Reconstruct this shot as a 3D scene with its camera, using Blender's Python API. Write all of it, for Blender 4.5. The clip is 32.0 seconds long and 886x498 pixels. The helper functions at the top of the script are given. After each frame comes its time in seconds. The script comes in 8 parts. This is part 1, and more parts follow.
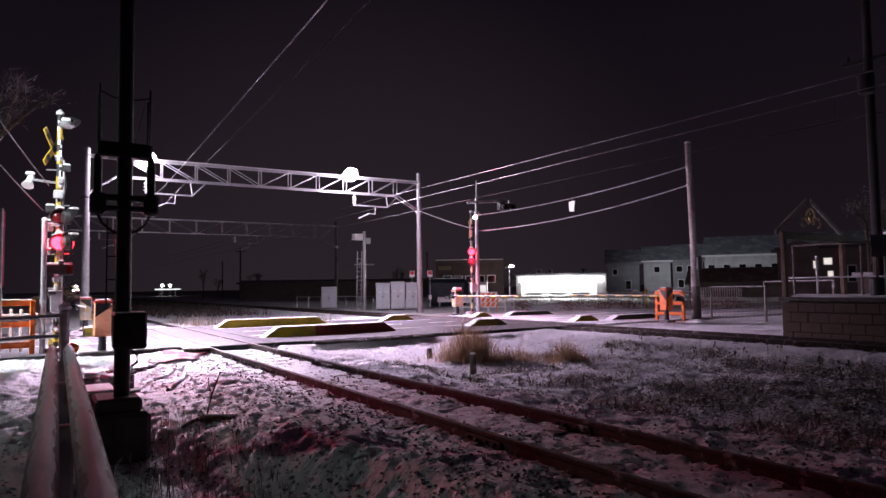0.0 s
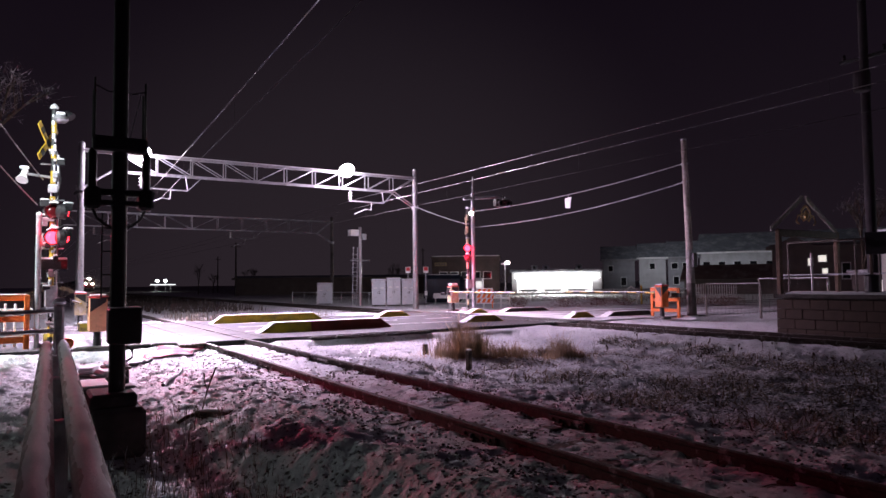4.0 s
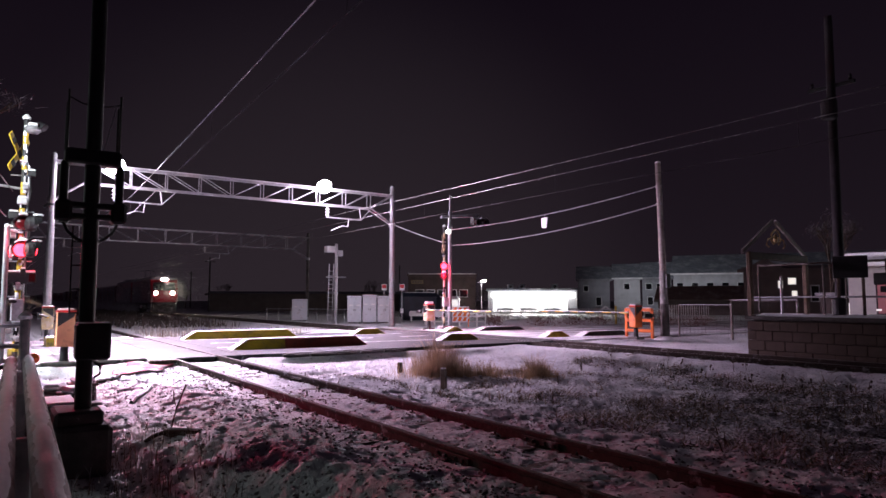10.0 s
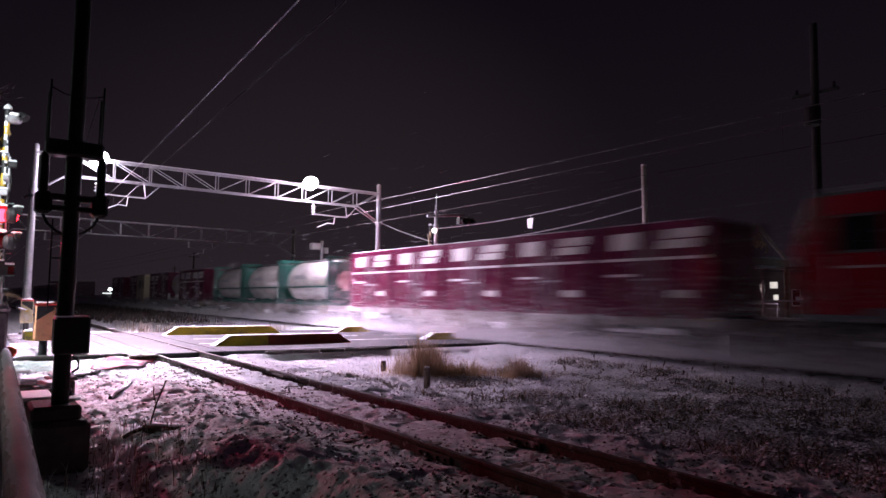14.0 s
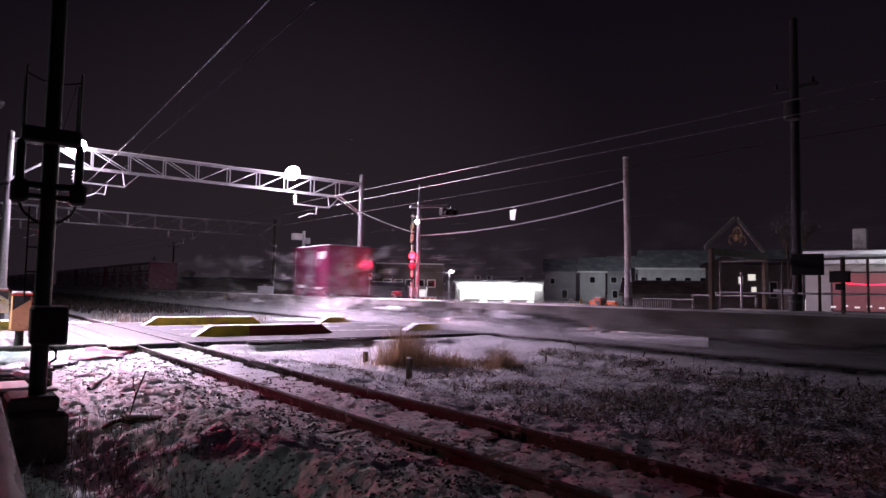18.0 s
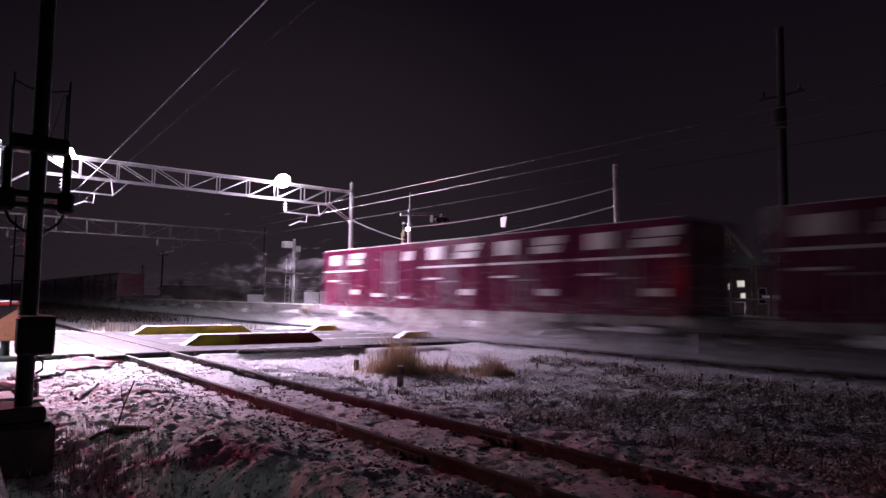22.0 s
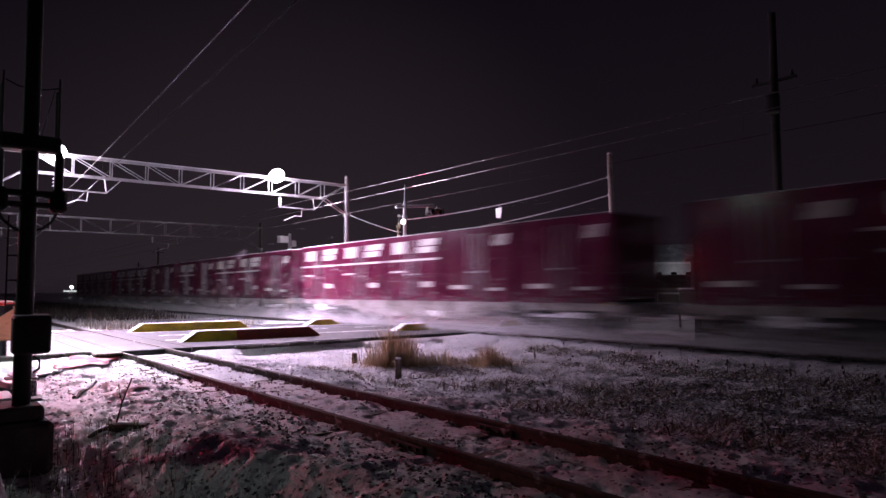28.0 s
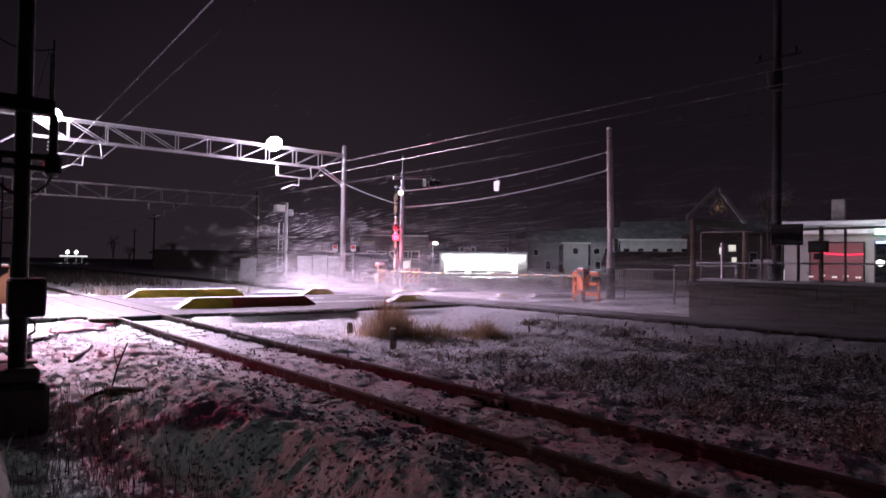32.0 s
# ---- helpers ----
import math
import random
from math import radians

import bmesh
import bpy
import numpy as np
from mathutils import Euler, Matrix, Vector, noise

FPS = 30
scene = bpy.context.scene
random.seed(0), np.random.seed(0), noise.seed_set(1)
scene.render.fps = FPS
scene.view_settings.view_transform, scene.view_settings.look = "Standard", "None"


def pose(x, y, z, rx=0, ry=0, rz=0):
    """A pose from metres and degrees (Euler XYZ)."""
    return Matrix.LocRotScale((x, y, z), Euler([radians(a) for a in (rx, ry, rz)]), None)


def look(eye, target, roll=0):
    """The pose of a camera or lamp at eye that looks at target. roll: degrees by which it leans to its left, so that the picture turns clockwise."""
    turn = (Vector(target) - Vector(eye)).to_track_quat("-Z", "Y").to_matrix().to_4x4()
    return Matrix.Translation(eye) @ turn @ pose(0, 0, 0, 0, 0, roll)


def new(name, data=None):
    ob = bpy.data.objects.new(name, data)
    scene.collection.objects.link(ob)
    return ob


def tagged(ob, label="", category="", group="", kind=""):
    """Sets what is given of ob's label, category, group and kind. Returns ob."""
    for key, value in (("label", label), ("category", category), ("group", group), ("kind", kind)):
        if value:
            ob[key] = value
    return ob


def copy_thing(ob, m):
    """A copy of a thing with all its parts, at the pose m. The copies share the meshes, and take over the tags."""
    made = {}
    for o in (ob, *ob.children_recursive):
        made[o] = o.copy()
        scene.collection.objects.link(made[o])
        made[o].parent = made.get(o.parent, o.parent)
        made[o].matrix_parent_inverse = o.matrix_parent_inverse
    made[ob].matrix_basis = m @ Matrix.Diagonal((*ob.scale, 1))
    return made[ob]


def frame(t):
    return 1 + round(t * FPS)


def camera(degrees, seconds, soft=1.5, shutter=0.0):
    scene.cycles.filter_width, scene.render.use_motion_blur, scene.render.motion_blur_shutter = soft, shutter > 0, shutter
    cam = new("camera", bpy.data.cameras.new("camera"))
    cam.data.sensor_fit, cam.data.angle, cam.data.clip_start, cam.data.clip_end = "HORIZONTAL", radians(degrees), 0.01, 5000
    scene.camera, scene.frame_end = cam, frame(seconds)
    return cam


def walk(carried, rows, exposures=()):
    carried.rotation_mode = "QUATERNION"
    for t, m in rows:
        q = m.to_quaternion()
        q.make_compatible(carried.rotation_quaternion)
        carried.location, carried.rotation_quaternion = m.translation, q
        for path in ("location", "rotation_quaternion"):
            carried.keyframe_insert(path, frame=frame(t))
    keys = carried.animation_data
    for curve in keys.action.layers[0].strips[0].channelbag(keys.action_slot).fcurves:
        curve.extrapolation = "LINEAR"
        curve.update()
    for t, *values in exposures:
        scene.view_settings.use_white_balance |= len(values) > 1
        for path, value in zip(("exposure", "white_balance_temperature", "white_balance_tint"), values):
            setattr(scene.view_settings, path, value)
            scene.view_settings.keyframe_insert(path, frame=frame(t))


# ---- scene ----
# Metres; the railway runs along x, rail heads of the near track at z = 0.
cam = camera(68.0, 32.0, soft=1.5, shutter=0.9)
PATH = [
    (0.0, pose(-0.010, -0.008, 1.378, 93.31, 0.79, 57.96)),
    (0.5, pose(-0.005, -0.015, 1.380, 93.96, 1.00, 58.18)),
    (1.0, pose(-0.007, -0.015, 1.376, 94.96, 1.40, 57.67)),
    (1.5, pose(0.003, -0.007, 1.377, 94.39, 1.35, 57.52)),
    (2.0, pose(0.007, -0.010, 1.375, 94.07, 1.31, 57.17)),
    (2.5, pose(0.001, -0.011, 1.369, 93.53, 0.93, 57.77)),
    (3.0, pose(-0.004, -0.014, 1.374, 93.45, 0.99, 57.61)),
    (3.5, pose(-0.021, -0.010, 1.375, 93.09, 0.78, 57.48)),
    (5.5, pose(-0.003, -0.007, 1.380, 92.88, 0.43, 57.71)),
    (6.0, pose(0.003, 0.001, 1.384, 93.63, 0.71, 56.59)),
    (6.5, pose(-0.002, -0.004, 1.381, 93.90, 0.23, 56.32)),
    (7.0, pose(-0.001, -0.005, 1.379, 94.02, 0.09, 55.92)),
    (7.5, pose(0.004, -0.006, 1.380, 93.99, 0.04, 55.65)),
    (8.0, pose(-0.004, -0.006, 1.381, 94.02, 0.04, 55.61)),
    (8.5, pose(0.001, -0.005, 1.383, 94.39, 0.21, 55.43)),
    (9.0, pose(-0.000, 0.000, 1.380, 94.40, 0.30, 55.00)),
    (9.5, pose(-0.004, -0.005, 1.380, 94.32, 0.05, 55.15)),
    (10.0, pose(-0.001, -0.007, 1.385, 94.51, -0.05, 55.53)),
    (10.5, pose(-0.007, -0.007, 1.381, 94.38, -0.11, 55.63)),
    (11.0, pose(-0.002, -0.002, 1.381, 94.23, 0.00, 55.44)),
    (11.5, pose(-0.001, -0.004, 1.383, 94.12, -0.12, 55.10)),
    (12.0, pose(-0.002, -0.003, 1.381, 94.27, -0.35, 55.23)),
    (12.5, pose(-0.002, -0.000, 1.378, 94.15, -0.44, 55.21)),
    (13.0, pose(-0.005, -0.001, 1.382, 94.36, -0.36, 55.07)),
    (13.5, pose(-0.012, 0.005, 1.383, 94.51, -0.63, 54.49)),
    (15.5, pose(-0.004, 0.016, 1.378, 93.96, -1.26, 53.64)),
    (16.0, pose(-0.016, 0.016, 1.373, 93.56, -1.09, 52.43)),
    (16.5, pose(-0.023, 0.024, 1.371, 93.55, -0.92, 52.03)),
    (17.0, pose(-0.011, 0.018, 1.378, 93.71, -0.73, 52.45)),
    (17.5, pose(-0.013, 0.016, 1.374, 93.72, -0.91, 52.54)),
    (18.0, pose(-0.013, 0.006, 1.382, 93.68, -1.06, 52.70)),
    (18.5, pose(-0.018, 0.009, 1.379, 93.85, -0.94, 52.71)),
    (19.0, pose(-0.012, 0.009, 1.385, 94.04, -0.68, 52.97)),
    (19.5, pose(-0.022, 0.023, 1.378, 94.16, -0.77, 53.00)),
    (20.0, pose(-0.007, 0.013, 1.383, 94.14, -0.56, 52.37)),
    (20.5, pose(-0.009, 0.012, 1.378, 94.36, -0.40, 52.15)),
    (21.0, pose(-0.009, 0.013, 1.382, 94.15, -0.20, 51.98)),
    (21.5, pose(-0.023, 0.014, 1.377, 94.14, -0.40, 51.70)),
    (22.0, pose(-0.024, 0.009, 1.382, 94.35, -0.81, 51.90)),
    (22.5, pose(-0.025, 0.012, 1.380, 94.44, -0.54, 52.26)),
    (23.0, pose(-0.019, 0.007, 1.382, 94.76, -0.34, 52.39)),
    (23.5, pose(-0.025, 0.016, 1.384, 94.80, -0.14, 52.65)),
    (24.0, pose(-0.023, 0.013, 1.381, 94.36, -0.27, 52.50)),
    (24.5, pose(-0.022, 0.018, 1.379, 94.24, -0.26, 52.34)),
    (25.0, pose(-0.024, 0.020, 1.378, 94.02, -0.33, 51.73)),
    (25.5, pose(-0.021, 0.015, 1.378, 93.86, -0.26, 51.58)),
    (27.5, pose(-0.021, 0.019, 1.375, 93.62, 0.12, 51.59)),
    (28.0, pose(-0.016, 0.017, 1.376, 93.65, 0.28, 51.64)),
    (28.5, pose(-0.016, 0.014, 1.374, 93.80, 0.34, 51.75)),
    (29.0, pose(-0.010, 0.012, 1.377, 93.81, 0.15, 51.89)),
    (29.5, pose(-0.018, 0.020, 1.369, 93.68, 0.21, 51.89)),
    (30.0, pose(-0.020, 0.016, 1.379, 93.59, 0.26, 51.97)),
    (30.5, pose(-0.020, 0.021, 1.375, 93.47, 0.19, 51.82)),
    (31.0, pose(-0.019, 0.024, 1.374, 93.33, 0.18, 51.99)),
    (31.5, pose(-0.017, 0.017, 1.370, 92.57, -0.24, 51.54)),
    (32.0, pose(-0.027, 0.025, 1.366, 91.24, -0.85, 51.31)),
]

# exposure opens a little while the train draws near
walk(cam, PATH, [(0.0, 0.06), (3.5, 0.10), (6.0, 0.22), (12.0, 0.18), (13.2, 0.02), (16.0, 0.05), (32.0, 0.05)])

# ---- world and lights ----
world = bpy.data.worlds.new("night_sky")
scene.world = world
world.use_nodes = True
wn = world.node_tree.nodes
wl = world.node_tree.links
bg = wn["Background"]
w_tc = wn.new("ShaderNodeTexCoord")
w_sep = wn.new("ShaderNodeSeparateXYZ")
w_ramp = wn.new("ShaderNodeValToRGB")
w_ramp.color_ramp.elements[0].position = 0.0
w_ramp.color_ramp.elements[0].color = (0.0112, 0.0074, 0.0112, 1)
w_ramp.color_ramp.elements[1].position = 0.5
w_ramp.color_ramp.elements[1].color = (0.0038, 0.0021, 0.0048, 1)
wl.new(w_tc.outputs["Generated"], w_sep.inputs[0])
wl.new(w_sep.outputs["Z"], w_ramp.inputs[0])
# light dome of the town low over the line
w_dot = wn.new("ShaderNodeVectorMath")
w_dot.operation = "DOT_PRODUCT"
w_dot.inputs[1].default_value = (-0.90, 0.43, 0.0)
wl.new(w_tc.outputs["Generated"], w_dot.inputs[0])
w_dome = wn.new("ShaderNodeValToRGB")
w_dome.color_ramp.interpolation = "EASE"
w_dome.color_ramp.elements[0].position = 0.86
w_dome.color_ramp.elements[0].color = (0, 0, 0, 1)
w_dome.color_ramp.elements[1].position = 1.0
w_dome.color_ramp.elements[1].color = (0.0095, 0.0075, 0.0085, 1)
wl.new(w_dot.outputs["Value"], w_dome.inputs[0])
w_add = wn.new("ShaderNodeMix")
w_add.data_type, w_add.blend_type = "RGBA", "ADD"
w_add.inputs[0].default_value = 1.0
wl.new(w_ramp.outputs[0], w_add.inputs[6])
wl.new(w_dome.outputs[0], w_add.inputs[7])
wl.new(w_add.outputs[2], bg.inputs[0])
bg.inputs[1].default_value = 1.0


def lamp(name, kind, at, to, watts, colour, size=0.3, cone=150, blend=0.6):
    d = bpy.data.lights.new(name, kind)
    d.energy, d.color = watts, colour
    if kind == "SPOT":
        d.spot_size, d.spot_blend, d.shadow_soft_size = radians(cone), blend, size
    elif kind == "AREA":
        d.size = size
    else:
        d.shadow_soft_size = size
    ob = new(name, d)
    ob.matrix_world = look(at, to)
    return ob


lamp("flood_light_beam", "SPOT", (-32.5, 14.65, 7.5), (-25.8, 13.6, 0), 17000, (1.0, 0.73, 1.04), 0.25, 72, 0.5)
lamp("flood_light_beam", "SPOT", (-32.4, 14.3, 7.5), (-9.5, 9.0, 0), 450, (1.0, 0.68, 1.03), 0.25, 30, 0.9)
lamp("flood_light_spill", "POINT", (-31.6, 14.3, 6.0), (0, 0, 0), 900, (1.0, 0.78, 1.06), 0.25)
lamp("flood_light_beam", "SPOT", (-32.5, 4.4, 7.45), (-25.4, 4.6, 0), 52000, (1.0, 0.73, 1.03), 0.25, 64, 0.45)
lamp("flood_light_beam", "SPOT", (-32.4, 4.2, 7.45), (-16.0, 2.5, -0.1), 40000, (1.0, 0.79, 1.03), 0.25, 18, 0.9)
lamp("flood_light_beam", "SPOT", (-32.3, 5.2, 7.4), (-24.4, 14.6, 1.4), 23000, (1.0, 0.73, 1.05), 0.25, 54, 0.9)
lamp("flood_light_spill", "POINT", (-31.6, 4.4, 6.0), (0, 0, 0), 350, (1.0, 0.78, 1.06), 0.25)
lamp("crossing_lamp_beam", "SPOT", (-17.55, 0.53, 2.55), (-6.8, 3.0, -0.2), 1300, (1.0, 0.04, 0.13), 0.12, 40, 1.0)
lamp("crossing_lamp_beam", "POINT", (-17.45, 0.20, 2.75), (0, 0, 0), 9, (1.0, 0.03, 0.10), 0.12)
lamp("crossing_lamp_beam", "POINT", (-26.45, 18.15, 2.75), (0, 0, 0), 190, (1.0, 0.03, 0.10), 0.15)
lamp("roadside_and_fill_spot", "SPOT", (-17.9, -6.4, 6.45), (-18.6, -1.6, 1.2), 9500, (0.84, 0.94, 1.0), 0.2, 54, 0.7)
lamp("roadside_and_fill_spot", "SPOT", (-17.7, -6.4, 6.45), (-7.0, 0.7, -0.5), 620, (0.88, 1.0, 0.97), 0.2, 27, 0.9)
# added spot without a lamp of its own, brightens the near signal
lamp("roadside_and_fill_spot", "SPOT", (-14.4, -1.7, 5.6), (-18.0, 0.3, 4.3), 1900, (0.9, 0.95, 1.0), 0.15, 50, 0.7)
lamp("station_lamp_light", "POINT", (-8.6, 26.9, 2.9), (0, 0, 0), 80, (0.95, 0.95, 1.0), 0.2)
# unseen fill spot added to brighten the apartment walls and roofs
lamp("apartment_fill_spot", "SPOT", (-58.0, 66.0, 8.5), (-57.0, 95.0, 5.0), 5200, (0.88, 0.89, 1.0), 0.3, 120, 0.8)
lamp("street_lamp_light", "POINT", (-64.8, 50.4, 3.6), (0, 0, 0), 700, (1.0, 0.82, 0.9), 0.3)
lamp("store_canopy_light", "AREA", (-58.6, 53.2, 1.9), (-40, 37, 0), 2500, (1.0, 0.95, 0.98), 4.0)

# ---- materials ----


def mat(name, colour, rough=0.6, metal=0.0, var=0.25, scale=6.0, bump=0.0, bscale=40.0, dirt=None, dirt_amt=0.0, dscale=2.0, spec=0.5):
    m = bpy.data.materials.new(name)
    m.use_nodes = True
    n, l = m.node_tree.nodes, m.node_tree.links
    p = n["Principled BSDF"]
    p.inputs["Roughness"].default_value = rough
    p.inputs["Metallic"].default_value = metal
    p.inputs["Specular IOR Level"].default_value = spec
    tc = n.new("ShaderNodeTexCoord")
    nz = n.new("ShaderNodeTexNoise")
    nz.inputs["Scale"].default_value = scale
    nz.inputs["Detail"].default_value = 6
    l.new(tc.outputs["Object"], nz.inputs["Vector"])
    rp = n.new("ShaderNodeValToRGB")
    c = Vector(colour[:3])
    lo, hi = c * (1 - var), c * (1 + var)
    rp.color_ramp.elements[0].position, rp.color_ramp.elements[1].position = 0.3, 0.7
    rp.color_ramp.elements[0].color = (*lo, 1)
    rp.color_ramp.elements[1].color = (*[min(1, v) for v in hi], 1)
    l.new(nz.outputs["Fac"], rp.inputs[0])
    out = rp.outputs[0]
    if dirt:
        n2 = n.new("ShaderNodeTexNoise")
        n2.inputs["Scale"].default_value = dscale
        n2.inputs["Detail"].default_value = 8
        n2.inputs["Roughness"].default_value = 0.65
        l.new(tc.outputs["Object"], n2.inputs["Vector"])
        r2 = n.new("ShaderNodeValToRGB")
        r2.color_ramp.elements[0].position = max(0.0, 0.62 - dirt_amt * 0.4)
        r2.color_ramp.elements[1].position = min(1.0, 0.80 - dirt_amt * 0.3)
        l.new(n2.outputs["Fac"], r2.inputs[0])
        mx = n.new("ShaderNodeMix")
        mx.data_type = "RGBA"
        l.new(r2.outputs[0], mx.inputs[0])
        l.new(out, mx.inputs[6])
        mx.inputs[7].default_value = (*dirt, 1)
        out = mx.outputs[2]
    l.new(out, p.inputs["Base Color"])
    if bump:
        nb = n.new("ShaderNodeTexNoise")
        nb.inputs["Scale"].default_value = bscale
        nb.inputs["Detail"].default_value = 5
        l.new(tc.outputs["Object"], nb.inputs["Vector"])
        bp = n.new("ShaderNodeBump")
        bp.inputs["Strength"].default_value = bump
        bp.inputs["Distance"].default_value = 0.02
        l.new(nb.outputs["Fac"], bp.inputs["Height"])
        l.new(bp.outputs[0], p.inputs["Normal"])
    return m


def glow(name, colour, strength, base=(0.8, 0.8, 0.8)):
    m = bpy.data.materials.new(name)
    m.use_nodes = True
    p = m.node_tree.nodes["Principled BSDF"]
    p.inputs["Base Color"].default_value = (*base, 1)
    p.inputs["Emission Color"].default_value = (*colour, 1)
    p.inputs["Emission Strength"].default_value = strength
    p.inputs["Roughness"].default_value = 0.3
    return m


SNOW = mat("snow", (0.82, 0.83, 0.86), 0.75, 0, 0.06, 9, 0.35, 60)
STEEL = mat("galvanised_steel", (0.42, 0.42, 0.44), 0.45, 0.7, 0.2, 12, 0.1, 50)
GREYPAINT = mat("grey_paint", (0.45, 0.46, 0.48), 0.5, 0, 0.12, 3, 0.05, 30, (0.2, 0.18, 0.16), 0.2, 3)
BLACKPAINT = mat("black_painted_steel", (0.012, 0.012, 0.014), 0.55, 0, 0.4, 8, 0.1, 40)
RUST = mat("rusted_rail_steel", (0.042, 0.027, 0.022), 0.85, 0.0, 0.45, 18, 0.4, 60, (0.5, 0.5, 0.52), 0.12, 5)
RAILHEAD = mat("worn_rail_head", (0.22, 0.20, 0.20), 0.4, 0.9, 0.2, 20)
WOOD = mat("weathered_wood", (0.10, 0.075, 0.055), 0.8, 0, 0.45, 14, 0.4, 40, (0.6, 0.6, 0.62), 0.15, 6)
CONCRETE = mat("weathered_concrete", (0.28, 0.27, 0.26), 0.85, 0, 0.2, 5, 0.3, 60, (0.11, 0.10, 0.09), 0.35, 2)
DARKCONC = mat("stained_concrete", (0.10, 0.09, 0.085), 0.9, 0, 0.3, 5, 0.4, 50, (0.03, 0.028, 0.025), 0.4, 1.5)
YELLOW = mat("yellow_road_paint", (0.42, 0.30, 0.02), 0.6, 0, 0.25, 6, 0.2, 40, (0.10, 0.08, 0.05), 0.35, 3)
REDLITPAINT = mat("red_lit_road_paint", (0.24, 0.045, 0.03), 0.6, 0, 0.3, 6, 0.2, 40, (0.05, 0.03, 0.03), 0.3, 3)
ORANGE = mat("orange_painted_steel", (0.75, 0.16, 0.02), 0.5, 0, 0.15, 6, 0.05, 40, (0.3, 0.1, 0.04), 0.15, 5)
YPAINT = mat("yellow_painted_steel", (0.55, 0.36, 0.03), 0.45, 0, 0.12, 6, 0.05, 40, (0.2, 0.14, 0.05), 0.15, 5)
WHITEPAINT = mat("white_paint", (0.78, 0.78, 0.78), 0.5, 0, 0.08, 5, 0.05, 30, (0.35, 0.33, 0.31), 0.15, 3)
CABLE = mat("black_cable", (0.02, 0.02, 0.02), 0.5, 0, 0.2, 5)
WIRE = mat("bronze_wire", (0.35, 0.33, 0.33), 0.35, 0.9, 0.1, 5)
OLDWIRE = mat("tarnished_contact_wire", (0.05, 0.045, 0.045), 0.6, 0.5, 0.2, 5)
# pale yellow; on the far signal it stands for pink light on yellow
PALEYELLOW = mat("pale_yellow_paint", (0.45, 0.38, 0.22), 0.6, 0, 0.25, 6, 0.05, 40, (0.6, 0.6, 0.6), 0.3, 4)
PORCELAIN = mat("white_porcelain", (0.75, 0.74, 0.72), 0.15, 0, 0.05, 5)
REDPLASTIC = mat("red_plastic_sheet", (0.30, 0.06, 0.09), 0.9, 0, 0.35, 4, 0.4, 12, (0.75, 0.75, 0.78), 0.35, 2.2, spec=0.1)
DRIVEBOX = mat("faded_orange_paint", (0.72, 0.34, 0.18), 0.55, 0, 0.12, 4, 0.05, 40, (0.45, 0.2, 0.1), 0.2, 4)
GRASS = mat("dry_straw_grass", (0.52, 0.38, 0.24), 0.8, 0, 0.4, 3)


def frosted_weed():
    """Dead stems from dark brown over straw to frost-white, stem by stem."""
    m = mat("frosted_dry_weed", (0.30, 0.22, 0.15), 0.85, 0, 0.4, 4)
    n, l = m.node_tree.nodes, m.node_tree.links
    g = n.new("ShaderNodeNewGeometry")
    r = n.new("ShaderNodeValToRGB")
    e = r.color_ramp.elements
    e[0].position, e[0].color = 0.0, (0.10, 0.068, 0.05, 1)
    e[1].position, e[1].color = 1.0, (0.74, 0.74, 0.77, 1)
    for at, c in ((0.45, (0.24, 0.17, 0.115, 1)), (0.68, (0.42, 0.32, 0.22, 1)), (0.78, (0.62, 0.60, 0.60, 1))):
        e.new(at).color = c
    l.new(g.outputs["Random Per Island"], r.inputs[0])
    l.new(r.outputs[0], n["Principled BSDF"].inputs["Base Color"])
    return m


WEED = frosted_weed()
REDLED = glow("lit_red_lamp", (1.0, 0.005, 0.011), 55.0, (0.5, 0.02, 0.03))
REDDIM = mat("unlit_red_lens", (0.07, 0.006, 0.008), 0.2, 0, 0.1, 5)
FLOOD = glow("lit_flood_lens", (1.0, 0.90, 1.0), 170.0)
HEADLIGHT = glow("lit_headlight", (1.0, 0.80, 0.66), 560.0)
LOCORED = mat("red_locomotive_paint", (0.30, 0.008, 0.02), 0.13, 0, 0.08, 2, 0.02, 20, (0.20, 0.05, 0.05), 0.15, 1.5)
LOCOGREY = mat("grey_locomotive_paint", (0.15, 0.155, 0.17), 0.2, 0, 0.08, 2, 0.02, 20, (0.13, 0.12, 0.12), 0.2, 1.5)
DARKGREY = mat("grimy_underframe", (0.05, 0.047, 0.045), 0.7, 0.2, 0.4, 5, 0.3, 30, (0.55, 0.55, 0.58), 0.2, 2)
GLASS = mat("dark_window_glass", (0.01, 0.011, 0.013), 0.06, 0, 0.1, 3)
CONTRED = mat("wine_red_container_paint", (0.12, 0.014, 0.047), 0.15, 0, 0.15, 1.2, 0.05, 15, (0.11, 0.045, 0.05), 0.25, 1.2)
DECAL = mat("white_container_lettering", (0.68, 0.66, 0.64), 0.5, 0, 0.12, 3, 0, 10, (0.35, 0.25, 0.25), 0.2, 2)
CREAM = mat("cream_container_paint", (0.62, 0.57, 0.40), 0.4, 0, 0.08, 2, 0.03, 20, (0.35, 0.3, 0.22), 0.2, 1.5)
TANKWHITE = mat("white_tank_paint", (0.66, 0.64, 0.62), 0.35, 0, 0.08, 2, 0.02, 20, (0.3, 0.27, 0.25), 0.25, 1.2)
GREENFRAME = mat("green_tank_frame_paint", (0.01, 0.10, 0.075), 0.4, 0, 0.15, 3)
OLIVE = mat("dark_olive_print", (0.07, 0.075, 0.035), 0.5, 0, 0.15, 3)
